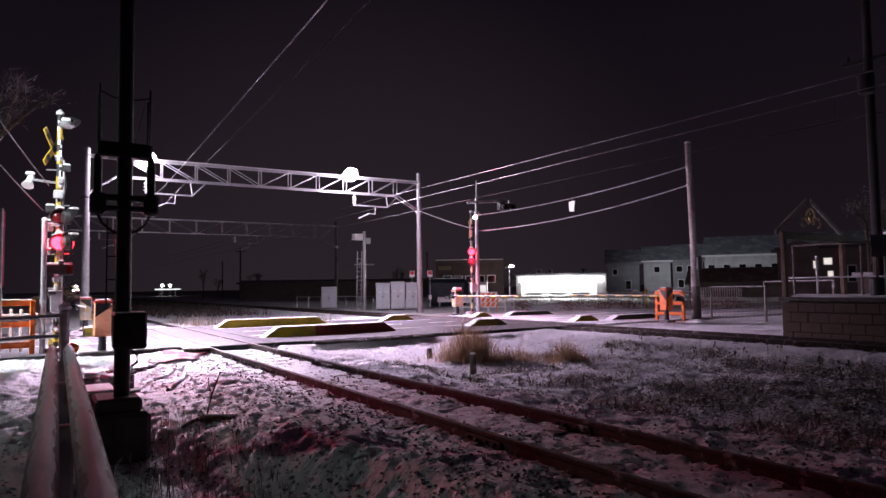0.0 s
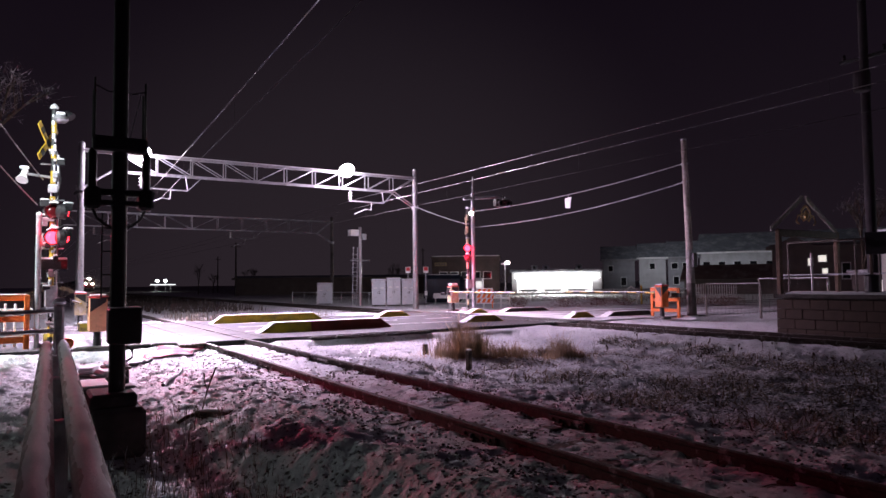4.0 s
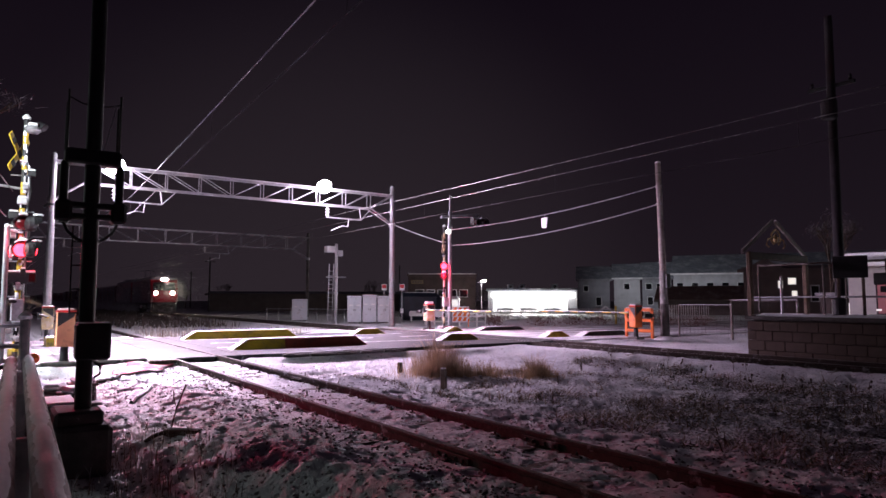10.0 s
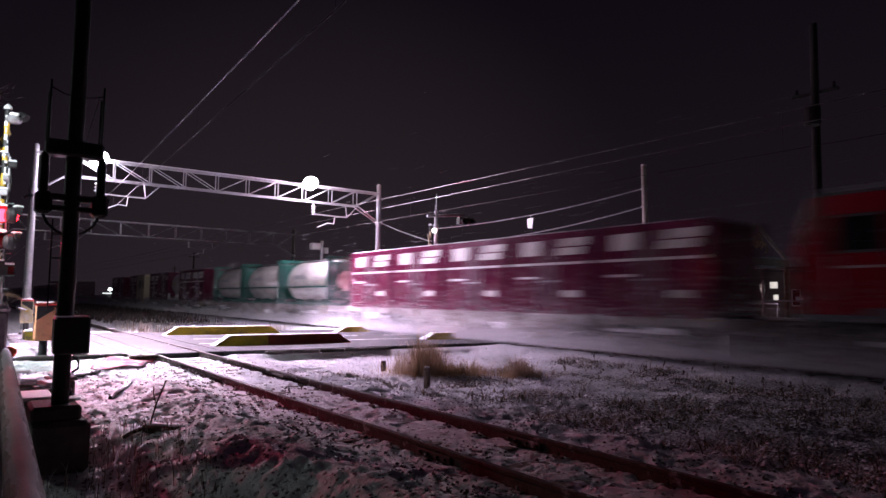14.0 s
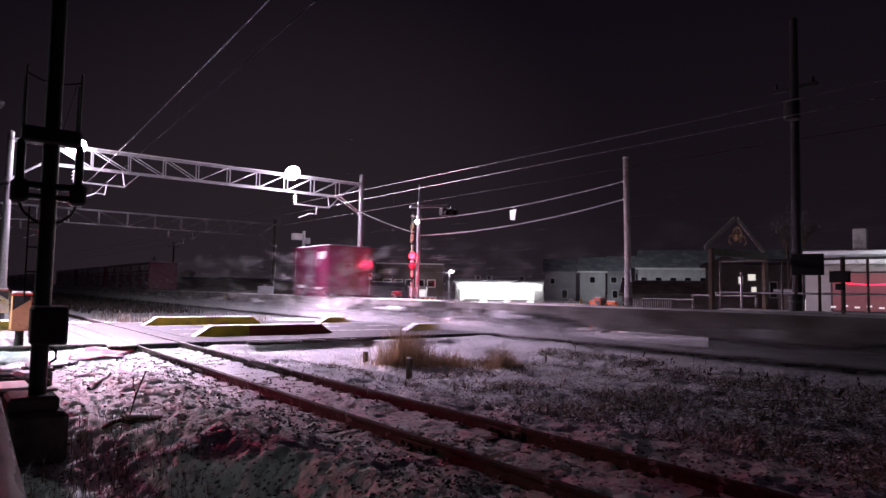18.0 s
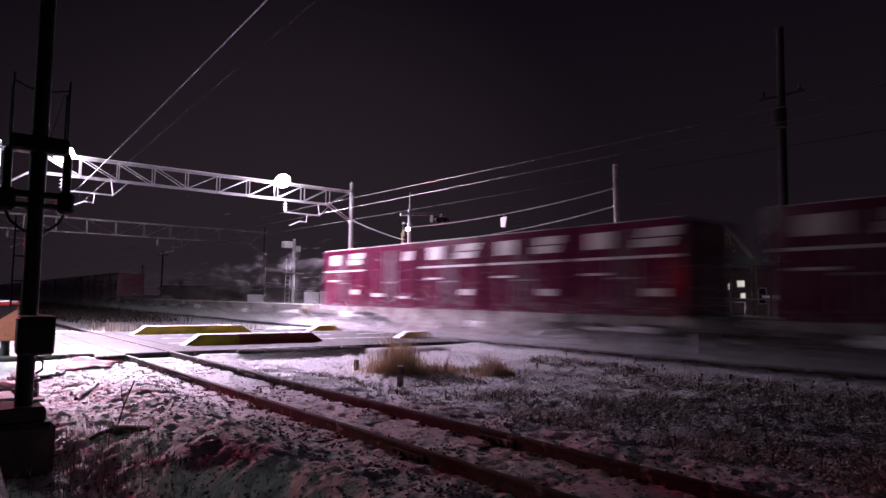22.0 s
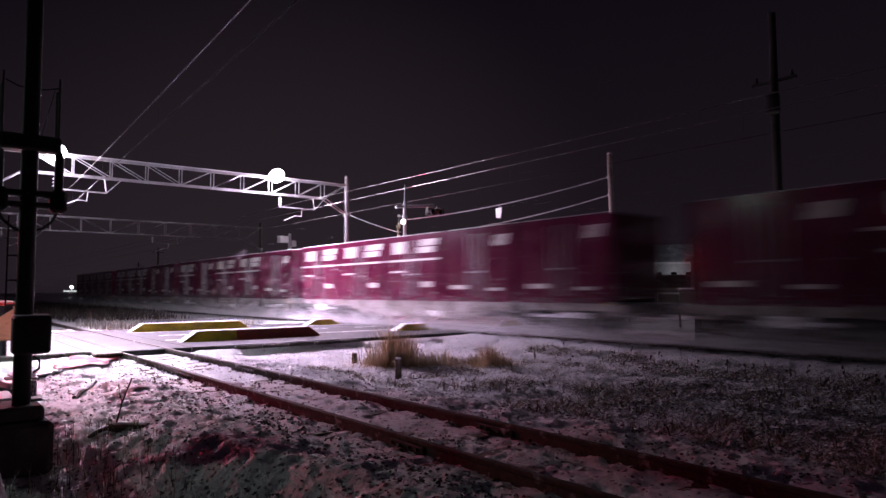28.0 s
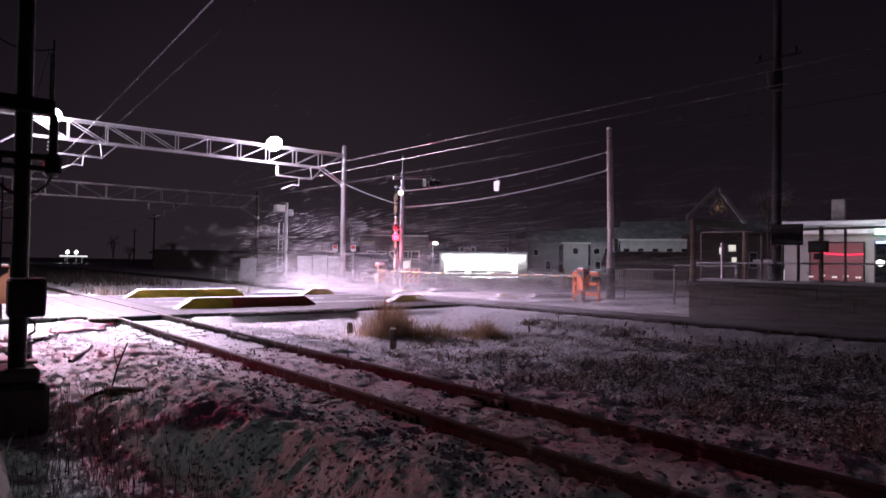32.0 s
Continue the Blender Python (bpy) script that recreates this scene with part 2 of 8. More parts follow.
ROOFGREY = mat("grey_roof_metal", (0.38, 0.38, 0.40), 0.4, 0.4, 0.15, 3, 0.05, 20, (0.8, 0.8, 0.82), 0.35, 1.5)


def ground_material():
    m = bpy.data.materials.new("snowy_ballast_ground")
    m.use_nodes = True
    n, l = m.node_tree.nodes, m.node_tree.links
    p = n["Principled BSDF"]
    p.inputs["Roughness"].default_value = 0.85
    p.inputs["Specular IOR Level"].default_value = 0.25
    tc = n.new("ShaderNodeTexCoord")

    def nz(scale, detail=6, rough=0.6):
        t = n.new("ShaderNodeTexNoise")
        t.inputs["Scale"].default_value, t.inputs["Detail"].default_value, t.inputs["Roughness"].default_value = scale, detail, rough
        l.new(tc.outputs["Object"], t.inputs["Vector"])
        return t.outputs["Fac"]

    def ramp(src, a, b, ca=(0, 0, 0), cb=(1, 1, 1)):
        r = n.new("ShaderNodeValToRGB")
        r.color_ramp.elements[0].position, r.color_ramp.elements[1].position = a, b
        r.color_ramp.elements[0].color, r.color_ramp.elements[1].color = (*ca, 1), (*cb, 1)
        l.new(src, r.inputs[0])
        return r.outputs[0]

    def math_(op, a, b):
        t = n.new("ShaderNodeMath")
        t.operation = op
        for i, v in enumerate((a, b)):
            if isinstance(v, (int, float)):
                t.inputs[i].default_value = v
            else:
                l.new(v, t.inputs[i])
        return t.outputs[0]

    def mix(f, a, b):
        t = n.new("ShaderNodeMix")
        t.data_type = "RGBA"
        l.new(f, t.inputs[0])
        l.new(a, t.inputs[6])
        l.new(b, t.inputs[7])
        return t.outputs[2]
    cover = n.new("ShaderNodeAttribute")
    cover.attribute_name = "bare"
    soil = ramp(nz(22), 0.3, 0.75, (0.07, 0.055, 0.05), (0.24, 0.20, 0.18))
    snow = ramp(nz(3), 0.3, 0.75, (0.70, 0.71, 0.74), (0.86, 0.87, 0.90))
    mottle = math_("ADD", math_("MULTIPLY", nz(24, 8, 0.75), 0.66), math_("MULTIPLY", nz(1.6, 4), 0.34))
    f = ramp(math_("ADD", mottle, cover.outputs["Fac"]), 0.585, 0.70)

    # pits melted round stones and stems, some cells of each size only
    def pits(scale, size, few):
        warp = n.new("ShaderNodeMix")
        warp.data_type = "VECTOR"
        warp.inputs[0].default_value = 0.055
        wn_ = n.new("ShaderNodeTexNoise")
        wn_.inputs["Scale"].default_value = scale * 1.6
        l.new(tc.outputs["Object"], wn_.inputs["Vector"])
        l.new(tc.outputs["Object"], warp.inputs[4])
        l.new(wn_.outputs["Color"], warp.inputs[5])
        v = n.new("ShaderNodeTexVoronoi")
        v.inputs["Scale"].default_value = scale
        l.new(warp.outputs[1], v.inputs["Vector"])
        sep = n.new("ShaderNodeSeparateColor")
        l.new(v.outputs["Color"], sep.inputs[0])
        spread = math_("ADD", math_("MULTIPLY", sep.outputs[0], 0.6), math_("MULTIPLY", nz(1.1, 3), 0.9))
        there = ramp(math_("ADD", spread, math_("MULTIPLY", cover.outputs["Fac"], 1.6)), few, few + 0.06)
        hole = ramp(v.outputs["Distance"], size * 0.55, size, (1, 1, 1), (0, 0, 0))
        return math_("MULTIPLY", hole, there)
    pit = math_("MAXIMUM", pits(9.5, 0.32, 0.86), pits(19.0, 0.38, 0.75))
    # the pits' shade is put into the colour along with bare soil
    f = math_("MAXIMUM", f, math_("MULTIPLY", pit, 0.85))
    l.new(mix(f, snow, soil), p.inputs["Base Color"])
    bp = n.new("ShaderNodeBump")
    bp.inputs["Strength"].default_value = 0.9
    bp.inputs["Distance"].default_value = 0.06
    lumps = math_("ADD", math_("MULTIPLY", nz(14, 6), 1.0), math_("MULTIPLY", nz(60, 3), 0.3))
    l.new(math_("SUBTRACT", lumps, math_("MULTIPLY", pit, 0.7)), bp.inputs["Height"])
    l.new(bp.outputs[0], p.inputs["Normal"])
    return m


def road_material(name, lo, hi, snow):
    m = bpy.data.materials.new(name)
    m.use_nodes = True
    n, l = m.node_tree.nodes, m.node_tree.links
    p = n["Principled BSDF"]
    tc = n.new("ShaderNodeTexCoord")
    mp = n.new("ShaderNodeMapping")
    mp.inputs["Scale"].default_value = (1.0, 0.16, 1.0)
    l.new(tc.outputs["Object"], mp.inputs[0])
    a = n.new("ShaderNodeTexNoise")
    a.inputs["Scale"].default_value, a.inputs["Detail"].default_value, a.inputs["Roughness"].default_value = 1.1, 8, 0.7
    l.new(mp.outputs[0], a.inputs["Vector"])
    g = n.new("ShaderNodeTexNoise")
    g.inputs["Scale"].default_value, g.inputs["Detail"].default_value = 45, 5
    l.new(tc.outputs["Object"], g.inputs["Vector"])
    r1 = n.new("ShaderNodeValToRGB")
    r1.color_ramp.elements[0].color, r1.color_ramp.elements[1].color = (0.022, 0.022, 0.024, 1), (0.058, 0.056, 0.056, 1)
    l.new(g.outputs["Fac"], r1.inputs[0])
    r2 = n.new("ShaderNodeValToRGB")
    r2.color_ramp.elements[0].position, r2.color_ramp.elements[1].position = lo, hi
    l.new(a.outputs["Fac"], r2.inputs[0])
    mx = n.new("ShaderNodeMix")
    mx.data_type = "RGBA"
    l.new(r2.outputs[0], mx.inputs[0])
    l.new(r1.outputs[0], mx.inputs[6])
    mx.inputs[7].default_value = (snow, snow, snow * 1.04, 1)
    l.new(mx.outputs[2], p.inputs["Base Color"])
    p.inputs["Roughness"].default_value = 0.85
    p.inputs["Specular IOR Level"].default_value = 0.2
    bp = n.new("ShaderNodeBump")
    bp.inputs["Strength"].default_value = 0.35
    bp.inputs["Distance"].default_value = 0.02
    l.new(g.outputs["Fac"], bp.inputs["Height"])
    l.new(bp.outputs[0], p.inputs["Normal"])
    return m


def dusted_stone():
    """Dark stone with snow lying on its upward faces."""
    m = mat("snow_dusted_stone", (0.10, 0.088, 0.085), 0.85, 0, 0.5, 3)
    n, l = m.node_tree.nodes, m.node_tree.links
    p = n["Principled BSDF"]
    src = p.inputs["Base Color"].links[0].from_socket
    g = n.new("ShaderNodeNewGeometry")
    sp = n.new("ShaderNodeSeparateXYZ")
    l.new(g.outputs["Normal"], sp.inputs[0])
    r = n.new("ShaderNodeValToRGB")
    r.color_ramp.elements[0].position, r.color_ramp.elements[1].position = 0.0, 0.35
    l.new(sp.outputs["Z"], r.inputs[0])
    mx = n.new("ShaderNodeMix")
    mx.data_type = "RGBA"
    l.new(r.outputs[0], mx.inputs[0])
    l.new(src, mx.inputs[6])
    mx.inputs[7].default_value = (0.72, 0.73, 0.76, 1)
    l.new(mx.outputs[2], p.inputs["Base Color"])
    return m


GROUND, STONE = ground_material(), dusted_stone()
ROADMAT = road_material("asphalt_with_trodden_snow", 0.57, 0.80, 0.34)
SNOWROAD = road_material("road_under_packed_snow", 0.36, 0.56, 0.66)



def mist(name, cover):
    """Powder snow in the air: each flake lets most of the light through."""
    m = bpy.data.materials.new(name)
    m.use_nodes = True
    n, l = m.node_tree.nodes, m.node_tree.links
    n.remove(n["Principled BSDF"])
    d, u, t, a, b = (n.new("ShaderNodeBsdf" + k) if k != "Mix" else n.new("ShaderNodeMixShader") for k in ("Diffuse", "Translucent", "Transparent", "Mix", "Mix"))
    d.inputs[0].default_value = u.inputs[0].default_value = (0.9, 0.91, 0.94, 1)
    a.inputs[0].default_value, b.inputs[0].default_value = 0.45, cover
    l.new(d.outputs[0], a.inputs[1])
    l.new(u.outputs[0], a.inputs[2])
    l.new(t.outputs[0], b.inputs[1])
    l.new(a.outputs[0], b.inputs[2])
    l.new(b.outputs[0], n["Material Output"].inputs[0])
    return m


POWDER, VEIL = mist("powder_snow", 0.42), mist("thin_powder_snow", 0.045)

OLDFENCE = mat("old_fence_steel", (0.13, 0.11, 0.10), 0.8, 0, 0.3, 6, 0.1, 40, (0.4, 0.4, 0.42), 0.15, 4)

# ---- mesh tools ----


class Geo:
    """Collects vertices and faces of one mesh."""

    def __init__(self):
        self.v, self.f = [], []

    def add(self, vs, fs):
        o = len(self.v)
        self.v += [tuple(p) for p in vs]
        self.f += [tuple(i + o for i in q) for q in fs]
        return self

    def box(self, c, s, rot=None):
        x, y, z = (k / 2 for k in s)
        vs = [Vector((a * x, b * y, d * z)) for d in (-1, 1) for a, b in ((-1, -1), (1, -1), (1, 1), (-1, 1))]
        if rot:
            e = Euler([radians(a) for a in rot]).to_matrix()
            vs = [e @ p for p in vs]
        vs = [p + Vector(c) for p in vs]
        return self.add(vs, [(3, 2, 1, 0), (4, 5, 6, 7), (0, 1, 5, 4), (1, 2, 6, 5), (2, 3, 7, 6), (3, 0, 4, 7)])

    def span(self, a, b):
        return self.box([(p + q) / 2 for p, q in zip(a, b)], [abs(q - p) for p, q in zip(a, b)])

    def cham(self, c, s, b=0.02, rot=None):
        """A box with its upright edges and its rims chamfered by b."""
        x, y, z = (k / 2 for k in s)
        b = min(b, x * 0.8, y * 0.8, z * 0.8)
        vs = []
        for zz, k in ((-z, b), (-z + b, 0), (z - b, 0), (z, b)):
            for px, py in ((-x + b, -y + k), (x - b, -y + k), (x - k, -y + b), (x - k, y - b), (x - b, y - k), (-x + b, y - k), (-x + k, y - b), (-x + k, -y + b)):
                vs.append(Vector((px, py, zz)))
        if rot:
            e = Euler([radians(a) for a in rot]).to_matrix()
            vs = [e @ p for p in vs]
        vs = [p + Vector(c) for p in vs]
        fs = [tuple(range(7, -1, -1)), tuple(range(24, 32))]
        for r in range(3):
            for i in range(8):
                fs.append((r * 8 + i, r * 8 + (i + 1) % 8, r * 8 + 8 + (i + 1) % 8, r * 8 + 8 + i))
        return self.add(vs, fs)

    def tube(self, a, b, r, r2=None, n=10, caps=True):
        a, b = Vector(a), Vector(b)
        r2 = r if r2 is None else r2
        d = b - a
        q = d.to_track_quat("Z", "Y") if d.length > 1e-6 else Euler((0, 0, 0)).to_quaternion()
        ring = [q @ Vector((math.cos(2 * math.pi * i / n), math.sin(2 * math.pi * i / n), 0)) for i in range(n)]
        vs = [a + p * r for p in ring] + [b + p * r2 for p in ring]
        fs = [(i, (i + 1) % n, n + (i + 1) % n, n + i) for i in range(n)]
        if caps:
            fs += [tuple(range(n - 1, -1, -1)), tuple(range(n, 2 * n))]
        return self.add(vs, fs)

    def path(self, pts, r, n=6):
        """One bent tube through the points."""
        ps = [Vector(p) for p in pts]
        vs, fs = [], []
        for i, p in enumerate(ps):
            d = ps[min(i + 1, len(ps) - 1)] - ps[max(i - 1, 0)]
            q = d.to_track_quat("Z", "Y" if abs(d.normalized().y) < 0.9 else "X")
            vs += [p + q @ Vector((r * math.cos(2 * math.pi * k / n), r * math.sin(2 * math.pi * k / n), 0)) for k in range(n)]
        for i in range(len(ps) - 1):
            fs += [(i * n + k, i * n + (k + 1) % n, (i + 1) * n + (k + 1) % n, (i + 1) * n + k) for k in range(n)]
        fs += [tuple(range(n - 1, -1, -1)), tuple(range((len(ps) - 1) * n, len(ps) * n))]
        return self.add(vs, fs)

    def loft(self, rows):
        """One sheet through rows of equally many points."""
        n = len(rows[0])
        return self.add([p for row in rows for p in row], [(i * n + k, i * n + k + 1, (i + 1) * n + k + 1, (i + 1) * n + k) for i in range(len(rows) - 1) for k in range(n - 1)])

    def lathe(self, prof, c=(0, 0, 0), axis=(0, 0, 1), n=16):
        """prof: rows of (radius, height along axis)."""
        q = Vector(axis).to_track_quat("Z", "Y")
        vs, fs = [], []
        for r, h in prof:
            vs += [q @ Vector((r * math.cos(2 * math.pi * i / n), r * math.sin(2 * math.pi * i / n), h)) + Vector(c) for i in range(n)]
        for k in range(len(prof) - 1):
            fs += [(k * n + i, k * n + (i + 1) % n, (k + 1) * n + (i + 1) % n, (k + 1) * n + i) for i in range(n)]
        fs += [tuple(range(n - 1, -1, -1)), tuple(range((len(prof) - 1) * n, len(prof) * n))]
        return self.add(vs, fs)

    def prism(self, poly, axis, a, b):
        """poly: outline in the two other axes, drawn out along axis from a to b."""
        def at(u, w, k):
            return {"x": (k, u, w), "y": (u, k, w), "z": (u, w, k)}[axis]
        n = len(poly)
        vs = [at(u, w, a) for u, w in poly] + [at(u, w, b) for u, w in poly]
        return self.add(vs, [tuple(range(n)), tuple(range(2 * n - 1, n - 1, -1))] + [(i, n + i, n + (i + 1) % n, (i + 1) % n) for i in range(n)])

    def mesh(self, name, material, smooth=False, fix=True):
        me = bpy.data.meshes.new(name)
        me.from_pydata(self.v, [], self.f)
        if fix and len(self.f) < 4000:
            bm = bmesh.new()
            bm.from_mesh(me)
            bmesh.ops.recalc_face_normals(bm, faces=bm.faces)
            bm.to_mesh(me)
            bm.free()
        me.materials.append(material)
        if smooth:
            me.polygons.foreach_set("use_smooth", [True] * len(me.polygons))
        me.update()
        return me


def thing(name, label, category, at=(0, 0, 0), rz=0, group="", kind=""):
    ob = new(name)
    ob.empty_display_size = 0.2
    ob.matrix_basis = pose(*at, 0, 0, rz)
    return tagged(ob, label, category, group, kind)


def part(name, geo, material, parent, label="", at=None, smooth=False):
    ob = new(name, geo if isinstance(geo, bpy.types.Mesh) else geo.mesh(name, material, smooth))
    ob.parent = parent
    if at is not None:
        ob.matrix_basis = at if isinstance(at, Matrix) else Matrix.Translation(at)
    return tagged(ob, label)


def solo(name, geo, material, label, category, at=(0, 0, 0), rz=0, group="", kind="", smooth=False):
    ob = new(name, geo if isinstance(geo, bpy.types.Mesh) else geo.mesh(name, material, smooth))
    ob.matrix_basis = pose(*at, 0, 0, rz)
    return tagged(ob, label, category, group, kind)

# ---- ground ----
TRACKS = (4.26, 15.9)          # centre lines of the two tracks
GAUGE = 1.067
ROAD_X0, ROAD_X1 = -26.9, -17.0


def smooth_step(a, b, v):
    t = min(1.0, max(0.0, (v - a) / (b - a)))
    return t * t * (3 - 2 * t)


def ground_height(x, y):
    z = -0.13
    # field between the tracks lies a little lower
    z -= 0.17 * smooth_step(5.6, 7.2, y) * (1 - smooth_step(12.6, 14.2, y))
    # hollow beside the embankment, deepest near the camera
    brow = 1.62 + 0.34 * (max(x, -11.0) + 8.2) if x < -5.0 else 2.70
    hollow = (1 - smooth_step(brow - 0.75, brow + 0.2, y)) * smooth_step(-10.5, -6.5, x)
    z -= 0.42 * hollow
    z += 0.09 * math.exp(-((y - 2.6) / 0.5) ** 2) * smooth_step(-14, -11, x)
    z += 0.07 * (noise.noise(Vector((x * 0.55, y * 0.55, 3.1)))) * (1 - smooth_step(20, 40, abs(y)))
    rough = 0.05 * noise.noise(Vector((x * 1.9, y * 1.9, 0))) + 0.018 * noise.noise(Vector((x * 4.6, y * 4.6, 7))) - 0.075 * max(0.0, noise.noise(Vector((x * 6.9, y * 6.9, 13))) - 0.08) + 0.030 * noise.noise(Vector((x * 9, y * 9, 3))) + 0.018 * noise.noise(Vector((x * 15, y * 15, 9)))
    for c in TRACKS:
        d = abs(y - c)
        if d < 1.5:
            k = smooth_step(0.75, 1.5, d)
            rough *= 0.7 + 0.3 * k
            z = z * k + (1 - k) * -0.125
    road = smooth_step(ROAD_X0 - 1.0, ROAD_X0 - 0.1, x) * (1 - smooth_step(ROAD_X1 + 0.1, ROAD_X1 + 0.7, x))
    z = (z + rough) * (1 - road) + road * -0.14
    berm = math.exp(-((x - ROAD_X1 - 0.45) / 0.35) ** 2) + math.exp(-((x - ROAD_X0 + 0.45) / 0.35) ** 2)
    if min(abs(y - c) for c in TRACKS) > 1.2:
        z += 0.09 * min(1.0, berm)
    return z


def bareness(x, y):
    b = -0.045 + 0.035 * smooth_step(-12, -6, x) * (1 - smooth_step(14, 16, y))
    b += 0.07 * smooth_step(-11, -5, x) * smooth_step(6.0, 7.5, y) * (1 - smooth_step(13.4, 14.4, y))
    b += 0.075 * smooth_step(6.2, 7.0, y) * (1 - smooth_step(12.6, 14.0, y)) * smooth_step(-15, -11.5, x)
    b += 0.06 * (1 - smooth_step(0.9, 2.3, y)) * smooth_step(-8.5, -6.2, x) * smooth_step(-0.4, 0.5, y)
    b += 0.03 * smooth_step(-11, -7, x) * smooth_step(3.2, 4.4, y) * (1 - smooth_step(5.6, 6.4, y))
    b -= 0.06 * (1 - smooth_step(-15, -9, x))
    b += 0.12 * smooth_step(22, 34, y) + 0.14 * (1 - smooth_step(-60, -36, x))
    return b


def axis(dense_a, dense_b, step, far_a, far_b):
    mid = list(np.arange(dense_a, dense_b + step / 2, step))
    left, right, d, p = [], [], step * 1.5, dense_a
    while p > far_a:
        p -= d
        d *= 1.25
        left.append(p)
    d, p = step * 1.5, dense_b
    while p < far_b:
        p += d
        d *= 1.25
        right.append(p)
    return left[::-1] + mid + right


gx, gy = axis(-16.5, 0.5, 0.04, -2600, 2600), axis(-0.4, 14.4, 0.04, -2600, 2600)
nx, ny = len(gx), len(gy)
gv = [(x, y, ground_height(x, y)) for y in gy for x in gx]
gf = [(j * nx + i, j * nx + i + 1, (j + 1) * nx + i + 1, (j + 1) * nx + i) for j in range(ny - 1) for i in range(nx - 1)]
gm = bpy.data.meshes.new("ground")
gm.from_pydata(gv, [], gf)
gm.materials.append(GROUND)
gm.attributes.new("bare", "FLOAT", "POINT").data.foreach_set("value", [bareness(x, y) for x, y, z in gv])
gm.polygons.foreach_set("use_smooth", [True] * len(gm.polygons))
tagged(new("ground", gm), "snow-dusted ballast and frozen grass ground", "ground", kind="structure")

# ---- road over the tracks ----
road = thing("road", "dark asphalt road with trodden snow over the tracks", "road", kind="structure")
spans = [(-60, 3.1), (5.42, 14.75), (17.05, 140)]
for a, b in spans:
    part("carriageway", Geo().span((ROAD_X0, a, -0.20), (ROAD_X1, b, -0.012)), SNOWROAD if a > 17 else ROADMAT, road)
for c in TRACKS:
    a = c - GAUGE / 2 - 0.62
    for w0, w1 in ((c - 1.155, c - 0.575), (c - 0.50, c + 0.50), (c + 0.575, c + 1.145)):
        nb = 5
        for i in range(nb):
            x0 = ROAD_X0 + (ROAD_X1 - ROAD_X0) * i / nb
            x1 = ROAD_X0 + (ROAD_X1 - ROAD_X0) * (i + 1) / nb
            part("crossing_panel", Geo().cham(((x0 + x1) / 2, (w0 + w1) / 2, -0.085), (x1 - x0 - 0.02, w1 - w0, 0.15), 0.02), ROADMAT, road)
PAINT = mat("worn_white_road_paint", (0.6, 0.6, 0.6), 0.6, 0, 0.2, 8, 0, 10, (0.07, 0.07, 0.07), 0.5, 5)
for x in (-20.0, -24.4):
    for a, b in ((5.6, 14.6), (17.2, 40), (-20, 2.6)):
        part("edge_line", Geo().span((x - 0.07, a, -0.011), (x + 0.07, b, -0.007)), PAINT, road)
for a in (6.0, 8.4, 10.8, 13.2):
    part("lane_dash", Geo().span((-22.27, a, -0.011), (-22.13, a + 1.2, -0.007)), PAINT, road)
part("stop_line", Geo().span((-21.9, 1.0, -0.011), (-20.1, 1.4, -0.007)), PAINT, road)


def divider(x, y0, y1, red_lit_end=False, w=0.42, h=0.28, paint=None):
    """Low road divider with sloping ends and a strip of snow on top."""
    t = thing("road_divider", "dark stained low concrete road divider with snow on top" if paint else "yellow painted low concrete road divider with snow on top" if not red_lit_end else "low yellow road divider, far end coloured for red signal light, with snow on top", "road divider", (x, 0, -0.012), group="road dividers at the crossing")
    e, s = 0.38, 0.05

    def block(a, b, sa, sb):
        g = Geo()
        vs = []
        for yy, ww, zz in ((a, w / 2, 0), (b, w / 2, 0), (b - sb, w / 2 - s, h), (a + sa, w / 2 - s, h)):
            vs += [(-ww, yy, zz), (ww, yy, zz)]
        return g.add(vs, [(0, 1, 3, 2), (2, 3, 5, 4), (4, 5, 7, 6), (6, 7, 1, 0), (1, 7, 5, 3), (0, 2, 4, 6)])
    if red_lit_end:
        m = y0 + (y1 - y0) * 0.36
        part("yellow_block", block(y0, m, e, 0), YELLOW, t)
        # red signal light on the divider's far end is put into this colour
        part("red_lit_block", block(m, y1, 0, e), REDLITPAINT, t)
    else:
        part("block", block(y0, y1, e, e), paint or YELLOW, t)
    rows = []
    k = max(6, int((y1 - y0 - 0.8) / 0.1))
    for i in range(k + 1):
        yy = y0 + e * 0.7 + (y1 - y0 - 1.4 * e) * i / k
        a, b, c = -0.15 + random.uniform(-0.015, 0.02), 0.14 + random.uniform(-0.03, 0.02), random.uniform(0.012, 0.03)
        zz = h - 0.004 - max(0.0, 0.3 * e - min(yy - y0 - e * 0.7, y1 - e * 0.7 - yy)) * h / e
        rows.append([(a, yy, zz), (a * 0.7, yy, zz + c), (b * 0.7, yy, zz + c * 0.9), (b, yy, zz)])
    g = Geo().loft(rows)
    part("snow_cap", g, SNOW, t)
    g = Geo()
    g.add([(-0.2, y0 - 0.05, 0), (0.22, y0 - 0.05, 0), (0.17, y0 + e * 1.15, h + 0.02), (-0.17, y0 + e * 1.15, h + 0.02), (-0.2, y0 - 0.02, -0.002), (0.22, y0 - 0.02, -0.002), (0.17, y0 + e * 1.2, h), (-0.17, y0 + e * 1.2, h)],
          [(0, 1, 2, 3), (7, 6, 5, 4), (0, 4, 5, 1), (1, 5, 6, 2), (2, 6, 7, 3), (3, 7, 4, 0)])
    part("snow_on_end", g, SNOW, t)
    return t


divider(-19.1, 5.75, 10.0, True)
divider(-24.95, 5.75, 10.0)
divider(-24.95, 12.5, 14.0, h=0.22)
divider(-19.3, 13.05, 14.7, h=0.22)
